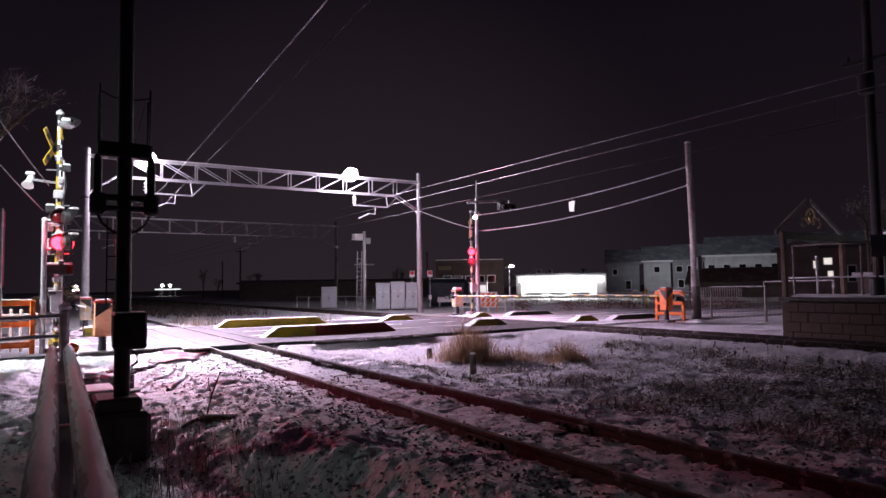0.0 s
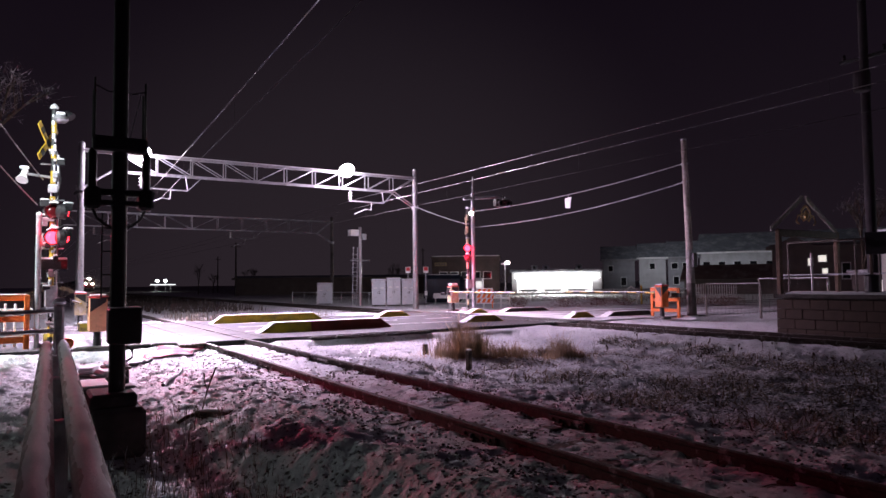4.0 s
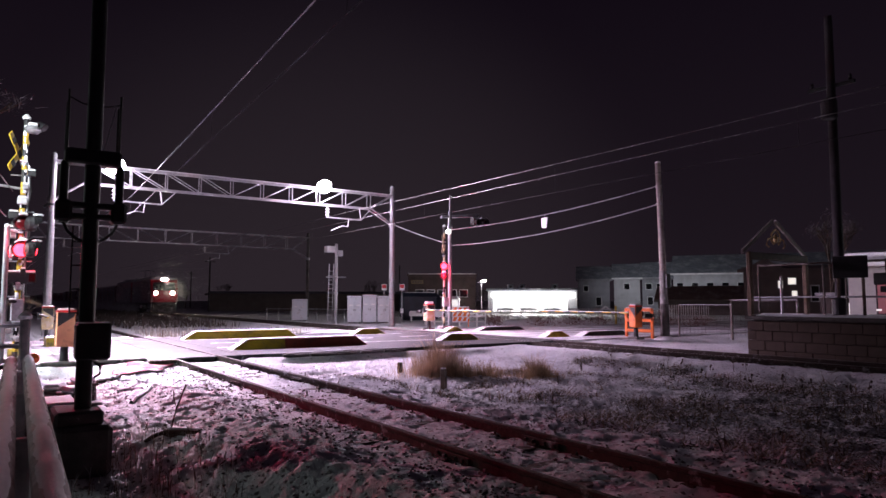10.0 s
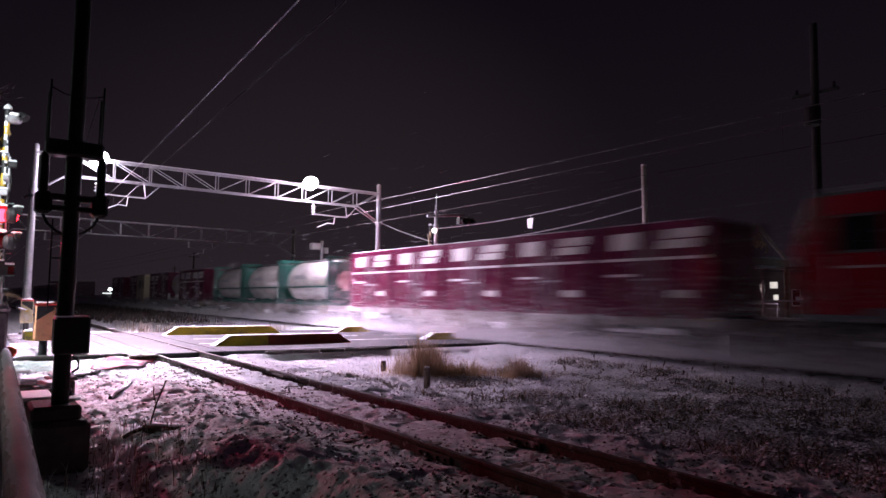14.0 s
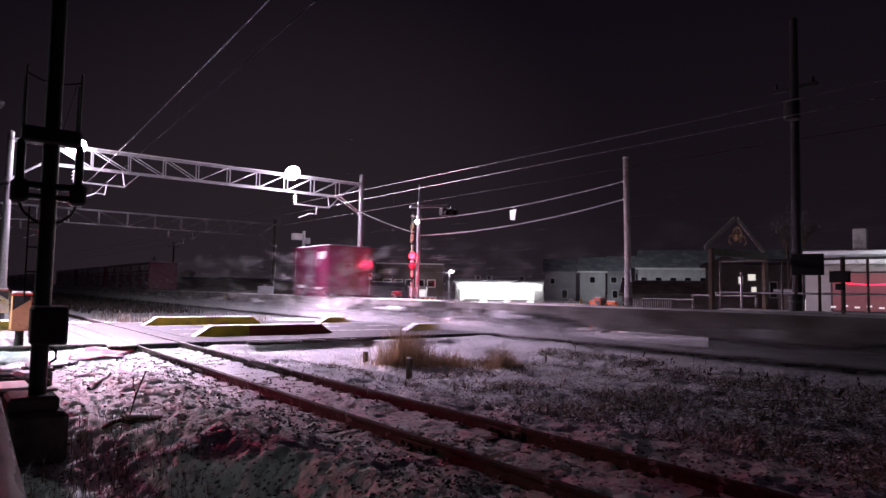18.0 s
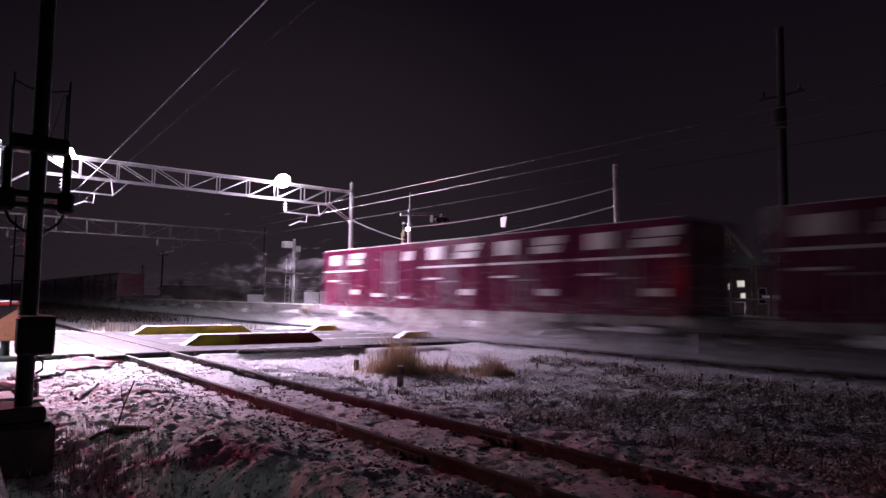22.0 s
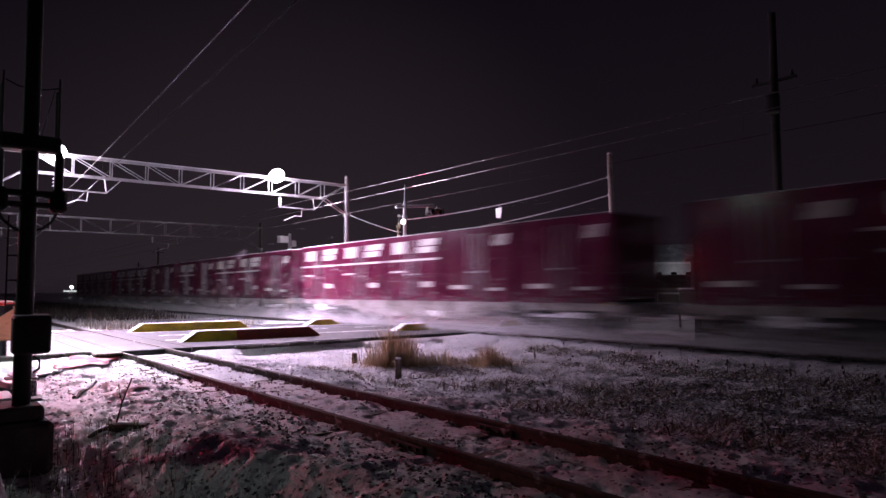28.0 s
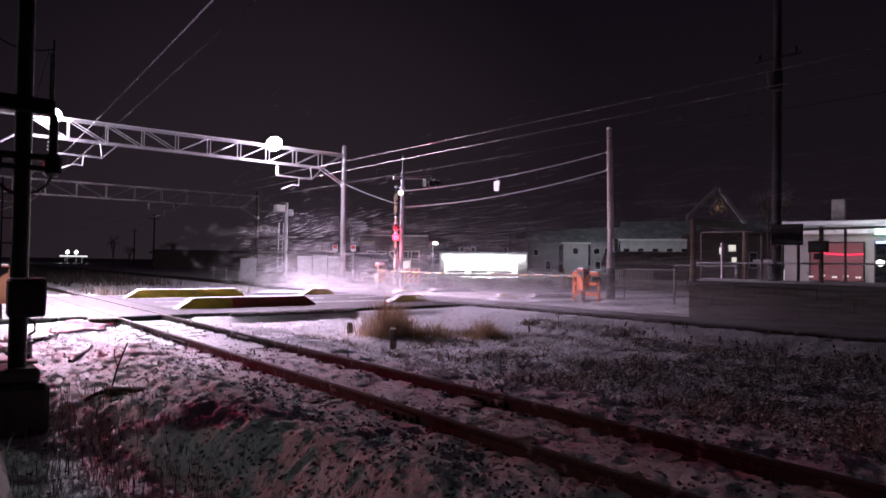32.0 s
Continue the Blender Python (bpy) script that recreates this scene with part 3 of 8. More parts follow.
divider(-24.7, 16.95, 18.0, h=0.20)
divider(-24.6, 18.8, 21.6, h=0.17, paint=DARKCONC)
divider(-18.9, 17.6, 18.9, h=0.21)
divider(-18.7, 19.4, 22.2, h=0.17, paint=DARKCONC)

# ---- tracks ----
RAIL = [(-0.0525, -0.153), (0.0525, -0.153), (0.0525, -0.142), (0.012, -0.128), (0.009, -0.045), (0.033, -0.034), (0.034, -0.006), (0.028, 0.0), (-0.028, 0.0), (-0.034, -0.006), (-0.033, -0.034), (-0.009, -0.045), (-0.012, -0.128), (-0.0525, -0.142)]


def track(c, x0, x1, label, sl0, sl1):
    t = thing("railway_track", label, "railway track", (0, c, 0), kind="structure")
    for s in (-1, 1):
        o = s * (GAUGE / 2 + 0.033)
        r = part("rail", Geo().prism([(o + u, w) for u, w in RAIL], "x", x0, x1), RUST, t)
        part("running_band", Geo().span((x0, o - 0.02, 0.0), (x1, o + 0.02, 0.0015)), RAILHEAD if c > 10 else RUST, r)
    me = Geo().cham((0, 0, 0), (0.21, 2.05, 0.14), 0.02).mesh("sleeper", WOOD)
    clip = Geo()
    for s in (-1, 1):
        for q in (-1, 1):
            clip.cham((0, s * (GAUGE / 2 + 0.033) + q * 0.075, 0.03), (0.14, 0.05, 0.045), 0.012)
            clip.tube((0, s * (GAUGE / 2 + 0.033) + q * 0.075, 0.03), (0, s * (GAUGE / 2 + 0.033) + q * 0.075, 0.085), 0.013, n=6)
    cm = clip.mesh("rail_clips", RUST)
    x = sl0
    while x < sl1:
        if not (ROAD_X0 - 0.2 < x < ROAD_X1 + 0.2):
            s = part("sleeper", me, WOOD, t, at=pose(x + random.uniform(-0.03, 0.03), random.uniform(-0.03, 0.03), -0.155 - 0.07 + random.uniform(-0.012, 0.01) + 0.02, 0, 0, random.uniform(-0.8, 0.8)))
            part("rail_clips", cm, RUST, s, at=(0, 0, 0.045))
        x += 0.61
    for jx in (-11.9, -5.2):
        for s in (-1, 1):
            g = Geo()
            for q in (-1, 1):
                g.cham((jx, s * (GAUGE / 2 + 0.033) + q * 0.03, -0.085), (0.56, 0.026, 0.07), 0.008)
                for b in (-0.2, -0.08, 0.08, 0.2):
                    g.tube((jx + b, s * (GAUGE / 2 + 0.033) + q * 0.04, -0.085), (jx + b, s * (GAUGE / 2 + 0.033) + q * 0.07, -0.085), 0.018, n=6)
            part("fishplate", g, RUST, t)
    return t


track(TRACKS[0], -420, 60, "rusty narrow gauge track half buried in snow", -40, 3)
track(TRACKS[1], -420, 60, "main line track with worn rails and snowy sleepers", -40, 3)


# ---- catenary gantries ----
def gantry(x, y0, y1, zt, zb, lit, top=8.0):
    t = thing("catenary_gantry", "galvanised lattice gantry over both tracks with floodlights" if lit else "distant unlit galvanised lattice gantry over the tracks", "gantry", (x, 0, 0))
    for yy, nm in ((y0, top - 0.2), (y1, top)):
        # posts of the unlit gantry are darkened by colour for the missing light
        part("post", Geo().tube((0, yy, -0.3), (0, yy, nm), 0.17, 0.13, 14).tube((0, yy, nm), (0, yy, nm + 0.06), 0.10, 0.05, 10), STEEL if lit else DARKCONC, t, smooth=False)
    # beam: two upper and two lower chords, posts and diagonals
    n = 11
    ys = [y0 + (y1 - y0) * i / n for i in range(n + 1)]
    ly0, ly1 = y0 + 1.2, y1 - 1.5
    for dx in (-0.22, 0.22):
        part("top_chord", Geo().box((dx, (y0 + y1) / 2, zt), (0.062, y1 - y0, 0.062)), STEEL, t)
        part("bottom_chord", Geo().box((dx, (ly0 + ly1) / 2, zb), (0.062, ly1 - ly0, 0.062)), STEEL, t)
    m = len(ys)
    for i, yy in enumerate(ys):
        if ly0 - 0.1 <= yy <= ly1 + 0.1:
            for dx in (-0.22, 0.22):
                part("lattice_post", Geo().box((dx, yy, (zt + zb) / 2), (0.042, 0.042, zt - zb)), STEEL, t)
            part("cross_tie", Geo().box((0, yy, zb), (0.44, 0.05, 0.05)), STEEL, t)
        part("cross_tie", Geo().box((0, yy, zt), (0.44, 0.05, 0.05)), STEEL, t)
    mid = (y0 + y1) / 2
    for a, b in zip(ys, ys[1:]):
        if b < mid:
            p, q = (max(a, ly0) if a >= ly0 - 0.1 else ly0, zt), (b, zb)
        else:
            p, q = (a, zb), (b, zt)
            if b > ly1 + 0.2:
                p, q = (ly1, zb), (y1 - 0.1, zt) if a < ly1 else (y1 - 0.15, zt)
                if a > ly1:
                    continue
        for dx in (-0.22, 0.22):
            part("lattice_diagonal", Geo().tube((dx, p[0], p[1]), (dx, q[0], q[1]), 0.021, n=6), STEEL, t)
    for yy, ye in ((y1, ly1), (y0, ly0)):
        part("knee_brace", Geo().tube((0.22, ye, zb), (0.12, yy, zb - 0.85), 0.035, n=8), STEEL, t)
        part("knee_brace", Geo().tube((-0.22, ye, zb), (-0.12, yy, zb - 0.85), 0.035, n=8), STEEL, t)
        part("brace_collar", Geo().tube((0, yy, zb - 0.95), (0, yy, zb - 0.75), 0.2, n=14), STEEL, t)
    part("snow_on_beam", Geo().box((0.22, (y0 + y1) / 2, zt + 0.047), (0.07, y1 - y0 - 0.2, 0.02)), SNOW, t)
    # hanging insulators and registration arms
    for c, d in ((TRACKS[0] + 0.17, 1), (14.96, 1)):
        ins = part("insulator", Geo().lathe([(0.015, 0.62), (0.02, 0.5), (0.05, 0.49), (0.13, 0.42), (0.05, 0.40), (0.05, 0.33), (0.14, 0.26), (0.05, 0.24), (0.05, 0.17), (0.14, 0.10), (0.05, 0.08), (0.03, 0)], (0, c, zb - 0.62 - 0.04), n=14), PORCELAIN, t, "white porcelain insulator stack")
        z = zb - 0.66
        part("registration_arm", Geo().tube((0, c - 0.05, z), (0, c + 2.05 * d, z - 0.02), 0.034, n=8).tube((0, c + 2.05 * d, z - 0.02), (0, c + 1.95 * d, zb), 0.028, n=6).tube((0, c + 2.05 * d, z - 0.02), (0, c + 2.7 * d, zb), 0.022, n=6), STEEL, t)
        part("steady_arm", Geo().path([(0, c + 1.3 * d, z), (0, c + 1.25 * d, z - 0.45), (0, c + 0.9 * d, z - 0.42), (0, c + 0.25 * d, z - 0.72)], 0.02, 6), WHITEPAINT, t)
    if lit:
        for yy, zz in ((14.65, zt + 0.2), (4.4, zt + 0.14)):
            f = part("flood_light", Geo().cham((0.12, yy, zz), (0.5, 0.62, 0.16), 0.05, (0, 24, 0)), STEEL, t, "bright white floodlight on the beam")
            part("lit_lens", Geo().lathe([(0.1, -0.10), (0.33, -0.04), (0.41, 0.10), (0.33, 0.26), (0.06, 0.34)], (0.16, yy, zz - 0.02), (0.75, 0, -0.66), 28), FLOOD, f, smooth=True)
            part("bracket", Geo().tube((0.0, yy, zt), (0.05, yy, zz), 0.03, n=6), STEEL, f)
    return t


gantry(-33, 2.0, 19.05, 7.45, 6.6, True)
gantry(-58, 1.2, 24.4, 7.25, 6.15, False, 7.7)


# ---- overhead wires ----
def overhead_line(y, z0, z1, label, stagger=False, aux=None):
    t = thing("overhead_line", label, "overhead line", (0, y, 0))
    def yo(x):
        return (0.0 if not stagger else -0.05 * x if x > -33 else 1.65 - 0.9 * smooth_step(-33, -80, x))
    xs = [-420, -358, -308, -258, -208, -158, -108, -58, -33, 17, 67]
    m, c = [], []
    for a, b in zip(xs, xs[1:]):
        k = 12
        for i in range(k):
            u = i / k
            x = a + (b - a) * u
            m.append((x, yo(x), z0 - 4 * (0.003 * abs(b - a)) * u * (1 - u)))
            c.append((x, yo(x), z1))
    part("messenger_wire", Geo().path(m, 0.011, 5), WIRE, t)
    part("contact_wire", Geo().path(c, 0.008, 5), OLDWIRE, t)
    if aux:
        part("auxiliary_wire", Geo().path([(x, y_, aux) for x, y_, z_ in c], 0.009, 5), WIRE, t)
    for i in range(0, len(m), 2):
        if m[i][0] > -60:
            part("dropper", Geo().tube(m[i], (m[i][0], m[i][1], z1), 0.004, n=4), OLDWIRE, t)


overhead_line(3.47, 6.18, 5.33, "bare contact and messenger wire over the rusty track", True)
overhead_line(TRACKS[1], 6.24, 5.12, "bare contact, auxiliary and messenger wires over the main line", aux=5.72)

# ---- level crossing equipment ----


def striped_post(parent, h, r=0.058, band=0.3, z0=0.0, x=0, y=0, light=None):
    z, i = z0, 0
    while z < h - 0.01:
        e = min(h, z + band)
        part("yellow_band" if i % 2 else "black_band", Geo().tube((x, y, z), (x, y, e), r, n=14), (light or YPAINT) if i % 2 else BLACKPAINT, parent)
        z, i = e, i + 1


FLASHING = []                      # (half-lit lens, lit at the start)


def red_lamp(parent, at, face, lit, r=0.15):
    """Hooded crossing lamp looking along face (an angle in degrees round z, 0 = +x)."""
    m = pose(*at, 0, 0, face)
    h = part("lamp_housing", Geo().lathe([(0.05, -0.16), (0.14, -0.13), (r + 0.03, -0.05), (r + 0.03, 0.02)], axis=(1, 0, 0), n=20), BLACKPAINT, parent, at=m)
    lens = part("lens", Geo().lathe([(0.01, -0.06), (r * 0.5, -0.055), (r * 0.9, -0.035), (r, 0.0), (r * 0.9, 0.035), (r * 0.5, 0.055), (0.01, 0.06)], axis=(1, 0, 0), n=20), REDLED, h, "flashing red crossing lamp", at=pose(0.02, 0, 0), smooth=True)
    lens.data.materials.append(REDDIM)
    for p in lens.data.polygons:
        p.material_index = 1 if p.center.x < 0 else 0
    FLASHING.append((lens, lit))
    g = Geo()
    vs, fs, n = [], [], 10
    for i in range(n + 1):
        a = math.pi * (0.02 + 0.96 * i / n)
        for rr in (r + 0.03, r + 0.045):
            vs += [(0.0, rr * math.cos(a), rr * math.sin(a)), (0.20 - 0.10 * abs(math.cos(a)), rr * math.cos(a), rr * math.sin(a))]
    for i in range(n):
        o = i * 4
        fs += [(o, o + 1, o + 5, o + 4), (o + 2, o + 6, o + 7, o + 3), (o + 1, o + 3, o + 7, o + 5), (o, o + 4, o + 6, o + 2)]
    part("hood", g.add(vs, fs), BLACKPAINT, h)
    part("snow_on_hood", Geo().cham((0.10, 0, r + 0.06), (0.18, 0.18, 0.06), 0.025), SNOW, h)


def crossing_signal(at, h, face, lit, label, light=None):
    t = thing("crossing_signal", label, "crossing signal", at)
    striped_post(t, h, light=light)
    part("post_cap", Geo().lathe([(0.08, 0), (0.09, 0.05), (0.03, 0.12)], (0, 0, h), n=12), SNOW, t)
    part("base", Geo().cham((0, 0, 0.05), (0.5, 0.5, 0.24), 0.04), CONCRETE, t)
    for z, on in lit:
        c, s_ = math.cos(radians(face)), math.sin(radians(face))
        red_lamp(t, (0.16 * c, 0.16 * s_, z), face, on)
        red_lamp(t, (-0.16 * c, -0.16 * s_, z), face + 180, on)
        part("lamp_bracket", Geo().cham((0, 0, z), (0.2, 0.2, 0.08), 0.02), BLACKPAINT, t)
    # crossbuck in two yellow and black boards
    zc = h - 0.85
    for a in (45, -45):
        b = part("crossbuck_board", Geo().cham((0, 0, 0), (0.03, 0.16, 1.15), 0.01), light or YPAINT, t, at=pose(0.06, -0.12, zc, a, 0, 62))
        for k in (-0.36, 0.0, 0.36):
            part("black_stripe", Geo().box((0.018, 0, k), (0.004, 0.158, 0.16)), BLACKPAINT, b)
            part("black_stripe", Geo().box((-0.018, 0, k), (0.004, 0.158, 0.16)), BLACKPAINT, b)
    return t


# signal on the near side of the road, seen from behind its brackets
sig = crossing_signal((-18.0, 0.50, -0.08), 5.7, 4, ((2.62, True), (3.22, False)), "yellow and black crossing signal with snow and a lit red lamp")
part("bell", Geo().lathe([(0.02, 0.0), (0.14, 0.02), (0.17, 0.10), (0.12, 0.16)], (0.25, 0.12, 5.5), (0, 0, -1), 16), STEEL, sig)
part("spot_lamp", Geo().lathe([(0.05, 0), (0.08, 0.05), (0.11, 0.2)], (0.1, 0.22, 5.62), (0.4, 0.6, -0.6), 14), BLACKPAINT, sig)
part("snow_on_bell", Geo().cham((0.25, 0.12, 5.54), (0.2, 0.2, 0.07), 0.03), SNOW, sig)
part("direction_indicator", Geo().cham((0.12, 0.03, 1.98), (0.14, 0.62, 0.26), 0.03), BLACKPAINT, sig)
part("direction_lamp", Geo().box((0.195, 0.25, 1.98), (0.01, 0.12, 0.18)), REDDIM, sig)
part("snow_on_indicator", Geo().cham((0.12, 0.03, 2.13), (0.13, 0.58, 0.05), 0.02), SNOW, sig)
part("loudspeaker_arm", Geo().tube((0, 0, 4.05), (0.0, -0.55, 4.1), 0.03, n=8), STEEL, sig)
part("loudspeaker", Geo().lathe([(0.04, -0.15), (0.07, -0.09), (0.07, 0.05), (0.12, 0.18), (0.13, 0.20)], (0, -0.58, 4.1), (0.5, -0.2, -0.75), 16), WHITEPAINT, sig, "white loudspeaker with snow on it")
part("snow_on_loudspeaker", Geo().cham((0, -0.58, 4.24), (0.18, 0.2, 0.07), 0.03), SNOW, sig)
part("junction_box", Geo().cham((0.1, 0.0, 1.25), (0.16, 0.26, 0.5), 0.02), STEEL, sig)
for z in (0.55, 0.9, 1.7, 3.75, 4.6):
    part("pole_band", Geo().tube((0, 0, z), (0, 0, z + 0.07), 0.085, n=12), STEEL, sig)
    part("snow_on_band", Geo().cham((0.05, -0.02, z + 0.09), (0.14, 0.16, 0.04), 0.018), SNOW, sig)

rnd = random.Random(31)
for k in range(34):
    z = 0.5 + k * 0.152 + rnd.uniform(-0.04, 0.04)
    w = rnd.uniform(0.03, 0.075)
    part("plastered_snow", Geo().cham((0.055 + rnd.uniform(-0.005, 0.01), rnd.uniform(-0.04, 0.04), z), (0.03, w, rnd.uniform(0.05, 0.16)), 0.014), SNOW, sig)
for k in range(7):
    part("cable_clip", Geo().cham((0.06, 0.055, 0.7 + k * 0.55), (0.07, 0.05, 0.06), 0.012), WHITEPAINT, sig)
part("conduit", Geo().tube((0.02, 0.10, 0.3), (0.02, 0.10, 4.6), 0.022, n=8), STEEL, sig)
part("equipment_case", Geo().cham((0.05, -0.14, 2.55), (0.16, 0.14, 0.34), 0.02), GREYPAINT, sig)
part("equipment_case", Geo().cham((0.05, -0.15, 3.0), (0.14, 0.12, 0.22), 0.02), GREYPAINT, sig)

for z, on in ((2.62, True), (3.22, False)):
    red_lamp(sig, (0.30, 0.22, z), 112, on)
    part("lamp_arm", Geo().tube((0, 0, z), (0.34, 0.14, z), 0.03, n=8), BLACKPAINT, sig)

rsl = thing("street_lamp", "lit roadside lamp on a tall grey pole", "street lamp", (-18.3, -7.2, -0.15), 60)
part("pole", Geo().tube((0, 0, 0), (0, 0, 6.4), 0.09, 0.06, 12), STEEL, rsl)
part("arm", Geo().path([(0, 0, 6.3), (0.25, 0, 6.65), (0.75, 0, 6.85)], 0.04, 8), STEEL, rsl)
part("lamp_head", Geo().cham((0.85, 0, 6.86), (0.62, 0.26, 0.12), 0.04), STEEL, rsl)
part("lit_glass", Geo().cham((0.85, 0, 6.76), (0.5, 0.2, 0.09), 0.03), glow("lit_roadside_lamp", (0.9, 1.0, 0.97), 120.0), rsl, "bright cool white lamp glass")

rnd = random.Random(58)
for k in range(13):
    z, a = 0.45 + k * 0.33, rnd.uniform(-1.4, 1.4)
    c = (0.13 * math.cos(a) + 0.02, 0.17 * math.sin(a), z)
    w, h = rnd.uniform(0.10, 0.22), rnd.uniform(0.08, 0.2)
    f = part("fitting", Geo().cham(c, (0.12, w, h), 0.015), rnd.choice((BLACKPAINT, BLACKPAINT, GREYPAINT, STEEL)), sig)
    part("snow_cap", Geo().cham((c[0], c[1], c[2] + h / 2 + 0.018), (0.11, w * 0.9, 0.045), 0.018), SNOW, f)
for z in (0.75, 1.55, 2.35, 3.5, 4.35):
    part("strap", Geo().tube((0.02, -0.26, z), (0.02, 0.24, z + 0.02), 0.016, n=6), STEEL, sig)
part("wiring", Geo().path([(0.06, 0.09, 4.5), (0.12, 0.15, 4.0), (0.08, 0.10, 3.5), (0.13, 0.16, 3.0), (0.09, 0.12, 2.4), (0.11, 0.15, 1.6)], 0.014, 6), CABLE, sig)

support = thing("support_post", "thin galvanised support post beside the crossing signal", "post", (-17.75, 0.23, -0.1))
part("pole", Geo().tube((0, 0, 0), (0, 0, 3.15), 0.06, n=14), STEEL, support)
for z in (2.0, 2.45, 3.05):
    part("bracket", Geo().cham((-0.1, 0.14, z), (0.06, 0.34, 0.06), 0.015), STEEL, support)
    part("snow_on_bracket", Geo().cham((-0.1, 0.14, z + 0.045), (0.07, 0.3, 0.03), 0.012), SNOW, support)
part("cap", Geo().lathe([(0.065, 0), (0.05, 0.05), (0.01, 0.07)], (0, 0, 3.15), n=12), SNOW, support)


REDLID = mat("red_painted_lid", (0.5, 0.03, 0.03), 0.5, 0, 0.2, 6)


def gate_machine(at, rz, label, arm=5.4, box=DRIVEBOX, w=0.34, snow=0.05):
    """Crossing gate drive on a stalk; its arm points along local +x."""
    t = thing("crossing_gate", label, "crossing gate", at, rz, group="crossing gates")
    part("stalk", Geo().tube((0, 0, -0.05), (0, 0, 0.45), 0.10, 0.08, 14), BLACKPAINT, t)
    part("foot", Geo().cham((0, 0, -0.02), (0.5, 0.42, 0.14), 0.03), DARKCONC, t)
    b = part("drive_box", Geo().cham((0, 0, 0.80), (w, w + 0.06, 0.80), 0.03), box, t)
    for s in (-1, 1):
        part("black_chevron", Geo().prism([(-w / 2 + 0.03, 0.78), (w / 2 - 0.03, 1.16), (-w / 2 + 0.03, 1.16)], "y", s * (w + 0.06) / 2 + s * 0.001, s * (w + 0.06) / 2 + s * 0.005), BLACKPAINT, b)
    for s in (-1, 1):
        part("black_chevron", Geo().prism([(w / 2, 0.86), (-w / 2, 1.10), (-w / 2, 1.18), (w / 2, 1.18)], "x", s * w / 2 + s * 0.001, s * w / 2 + s * 0.005), BLACKPAINT, b)
    part("red_lid", Geo().cham((0, 0, 1.215), (w + 0.02, w + 0.08, 0.04), 0.012), REDLID, b)
    part("snow_cap", Geo().cham((0, 0, 1.235 + snow / 2), (w - 0.04, w, snow), snow * 0.45), SNOW, t)
    part("hub", Geo().tube((0, -w / 2 - 0.03, 0.92), (0, -w / 2 - 0.16, 0.92), 0.12, n=14), BLACKPAINT, t)
    part("counterweight", Geo().cham((-0.45, -w / 2 - 0.10, 0.85), (0.42, 0.08, 0.16), 0.02), BLACKPAINT, t)
    x, i = 0.1, 0
    while x < arm:
        e = min(arm, x + 0.45)
        part("arm_band", Geo().tube((x, -w / 2 - 0.10, 0.93), (e, -w / 2 - 0.10, 0.94), 0.03, n=8), YPAINT if i % 2 else BLACKPAINT, t)
        x, i = e, i + 1
    part("snow_on_arm", Geo().cham((arm / 2, -w / 2 - 0.10, 0.968), (arm - 0.2, 0.04, 0.02), 0.008), SNOW, t)
    return t


gate_machine((-17.65, 1.45, -0.08), 180, "faded orange crossing gate drive with black chevron and lowered arm", 4.6)
gate_machine((-28.3, 1.75, -0.08), 0, "small pale yellow crossing gate drive with its arm down", 4.6, PALEYELLOW)
gate_machine((-16.6, 20.3, -0.02), 180, "orange crossing gate drive with lowered striped arm", 5.6, ORANGE)
gate_machine((-28.0, 18.35, -0.02), 0, "snow-capped pale yellow crossing gate drive with lowered arm", 5.4, PALEYELLOW, 0.4, 0.14)

sig2 = crossing_signal((-26.95, 18.56, -0.02), 5.1, -36, ((2.62, False), (3.12, True)), "pale yellow and black crossing signal glowing red across the tracks", PALEYELLOW)
part("white_lamp", Geo().lathe([(0.05, 0), (0.12, 0.05), (0.12, 0.16), (0.06, 0.2)], (0.16, 0.14, 4.75), n=14), glow("lit_small_lamp", (1.0, 0.95, 0.95), 6.0), sig2)
part("relay_box", Geo().cham((0.12, 0.0, 1.35), (0.2, 0.3, 0.45), 0.02), GREYPAINT, sig2)
for z in (0.8, 1.75, 3.6, 4.3):
    part("pole_band", Geo().tube((0, 0, z), (0, 0, z + 0.07), 0.085, n=12), STEEL, sig2)

tl = thing("traffic_signal", "grey pole with snowy arm and unlit traffic lights", "traffic signal", (-27.05, 18.98, -0.02))
part("pole", Geo().tube((0, 0, 0), (0, 0, 5.9), 0.11, 0.09, 14), STEEL, tl)
part("mast", Geo().tube((0, 0, 5.9), (0, 0, 6.75), 0.04, 0.025, 8), STEEL, tl)
part("arm", Geo().tube((0, -0.55, 5.58), (0, 1.85, 5.82), 0.06, n=10), STEEL, tl)
part("snow_on_arm", Geo().tube((0, -0.5, 5.65), (0, 1.8, 5.89), 0.035, n=6), SNOW, tl)
for k, yy in enumerate((1.55, 2.05)):
    hd = part("signal_head", Geo().cham((0.05, yy, 5.50), (0.34, 0.40, 0.36), 0.03), BLACKPAINT, tl)
    part("visor", Geo().tube((0.2, yy, 5.50), (0.42, yy, 5.46), 0.17, n=14, caps=False), BLACKPAINT, hd)
    part("lens", Geo().tube((0.22, yy, 5.50), (0.23, yy, 5.50), 0.14, n=14), GLASS, hd)
    part("snow_cap", Geo().cham((0.05, yy, 5.70), (0.3, 0.34, 0.05), 0.02), SNOW, hd)
    part("hanger", Geo().tube((0, yy, 5.6), (0, yy, 5.85), 0.025, n=6), STEEL, hd)
part("collar", Geo().tube((0, 0, 5.05), (0, 0, 5.2), 0.14, n=14), STEEL, tl)

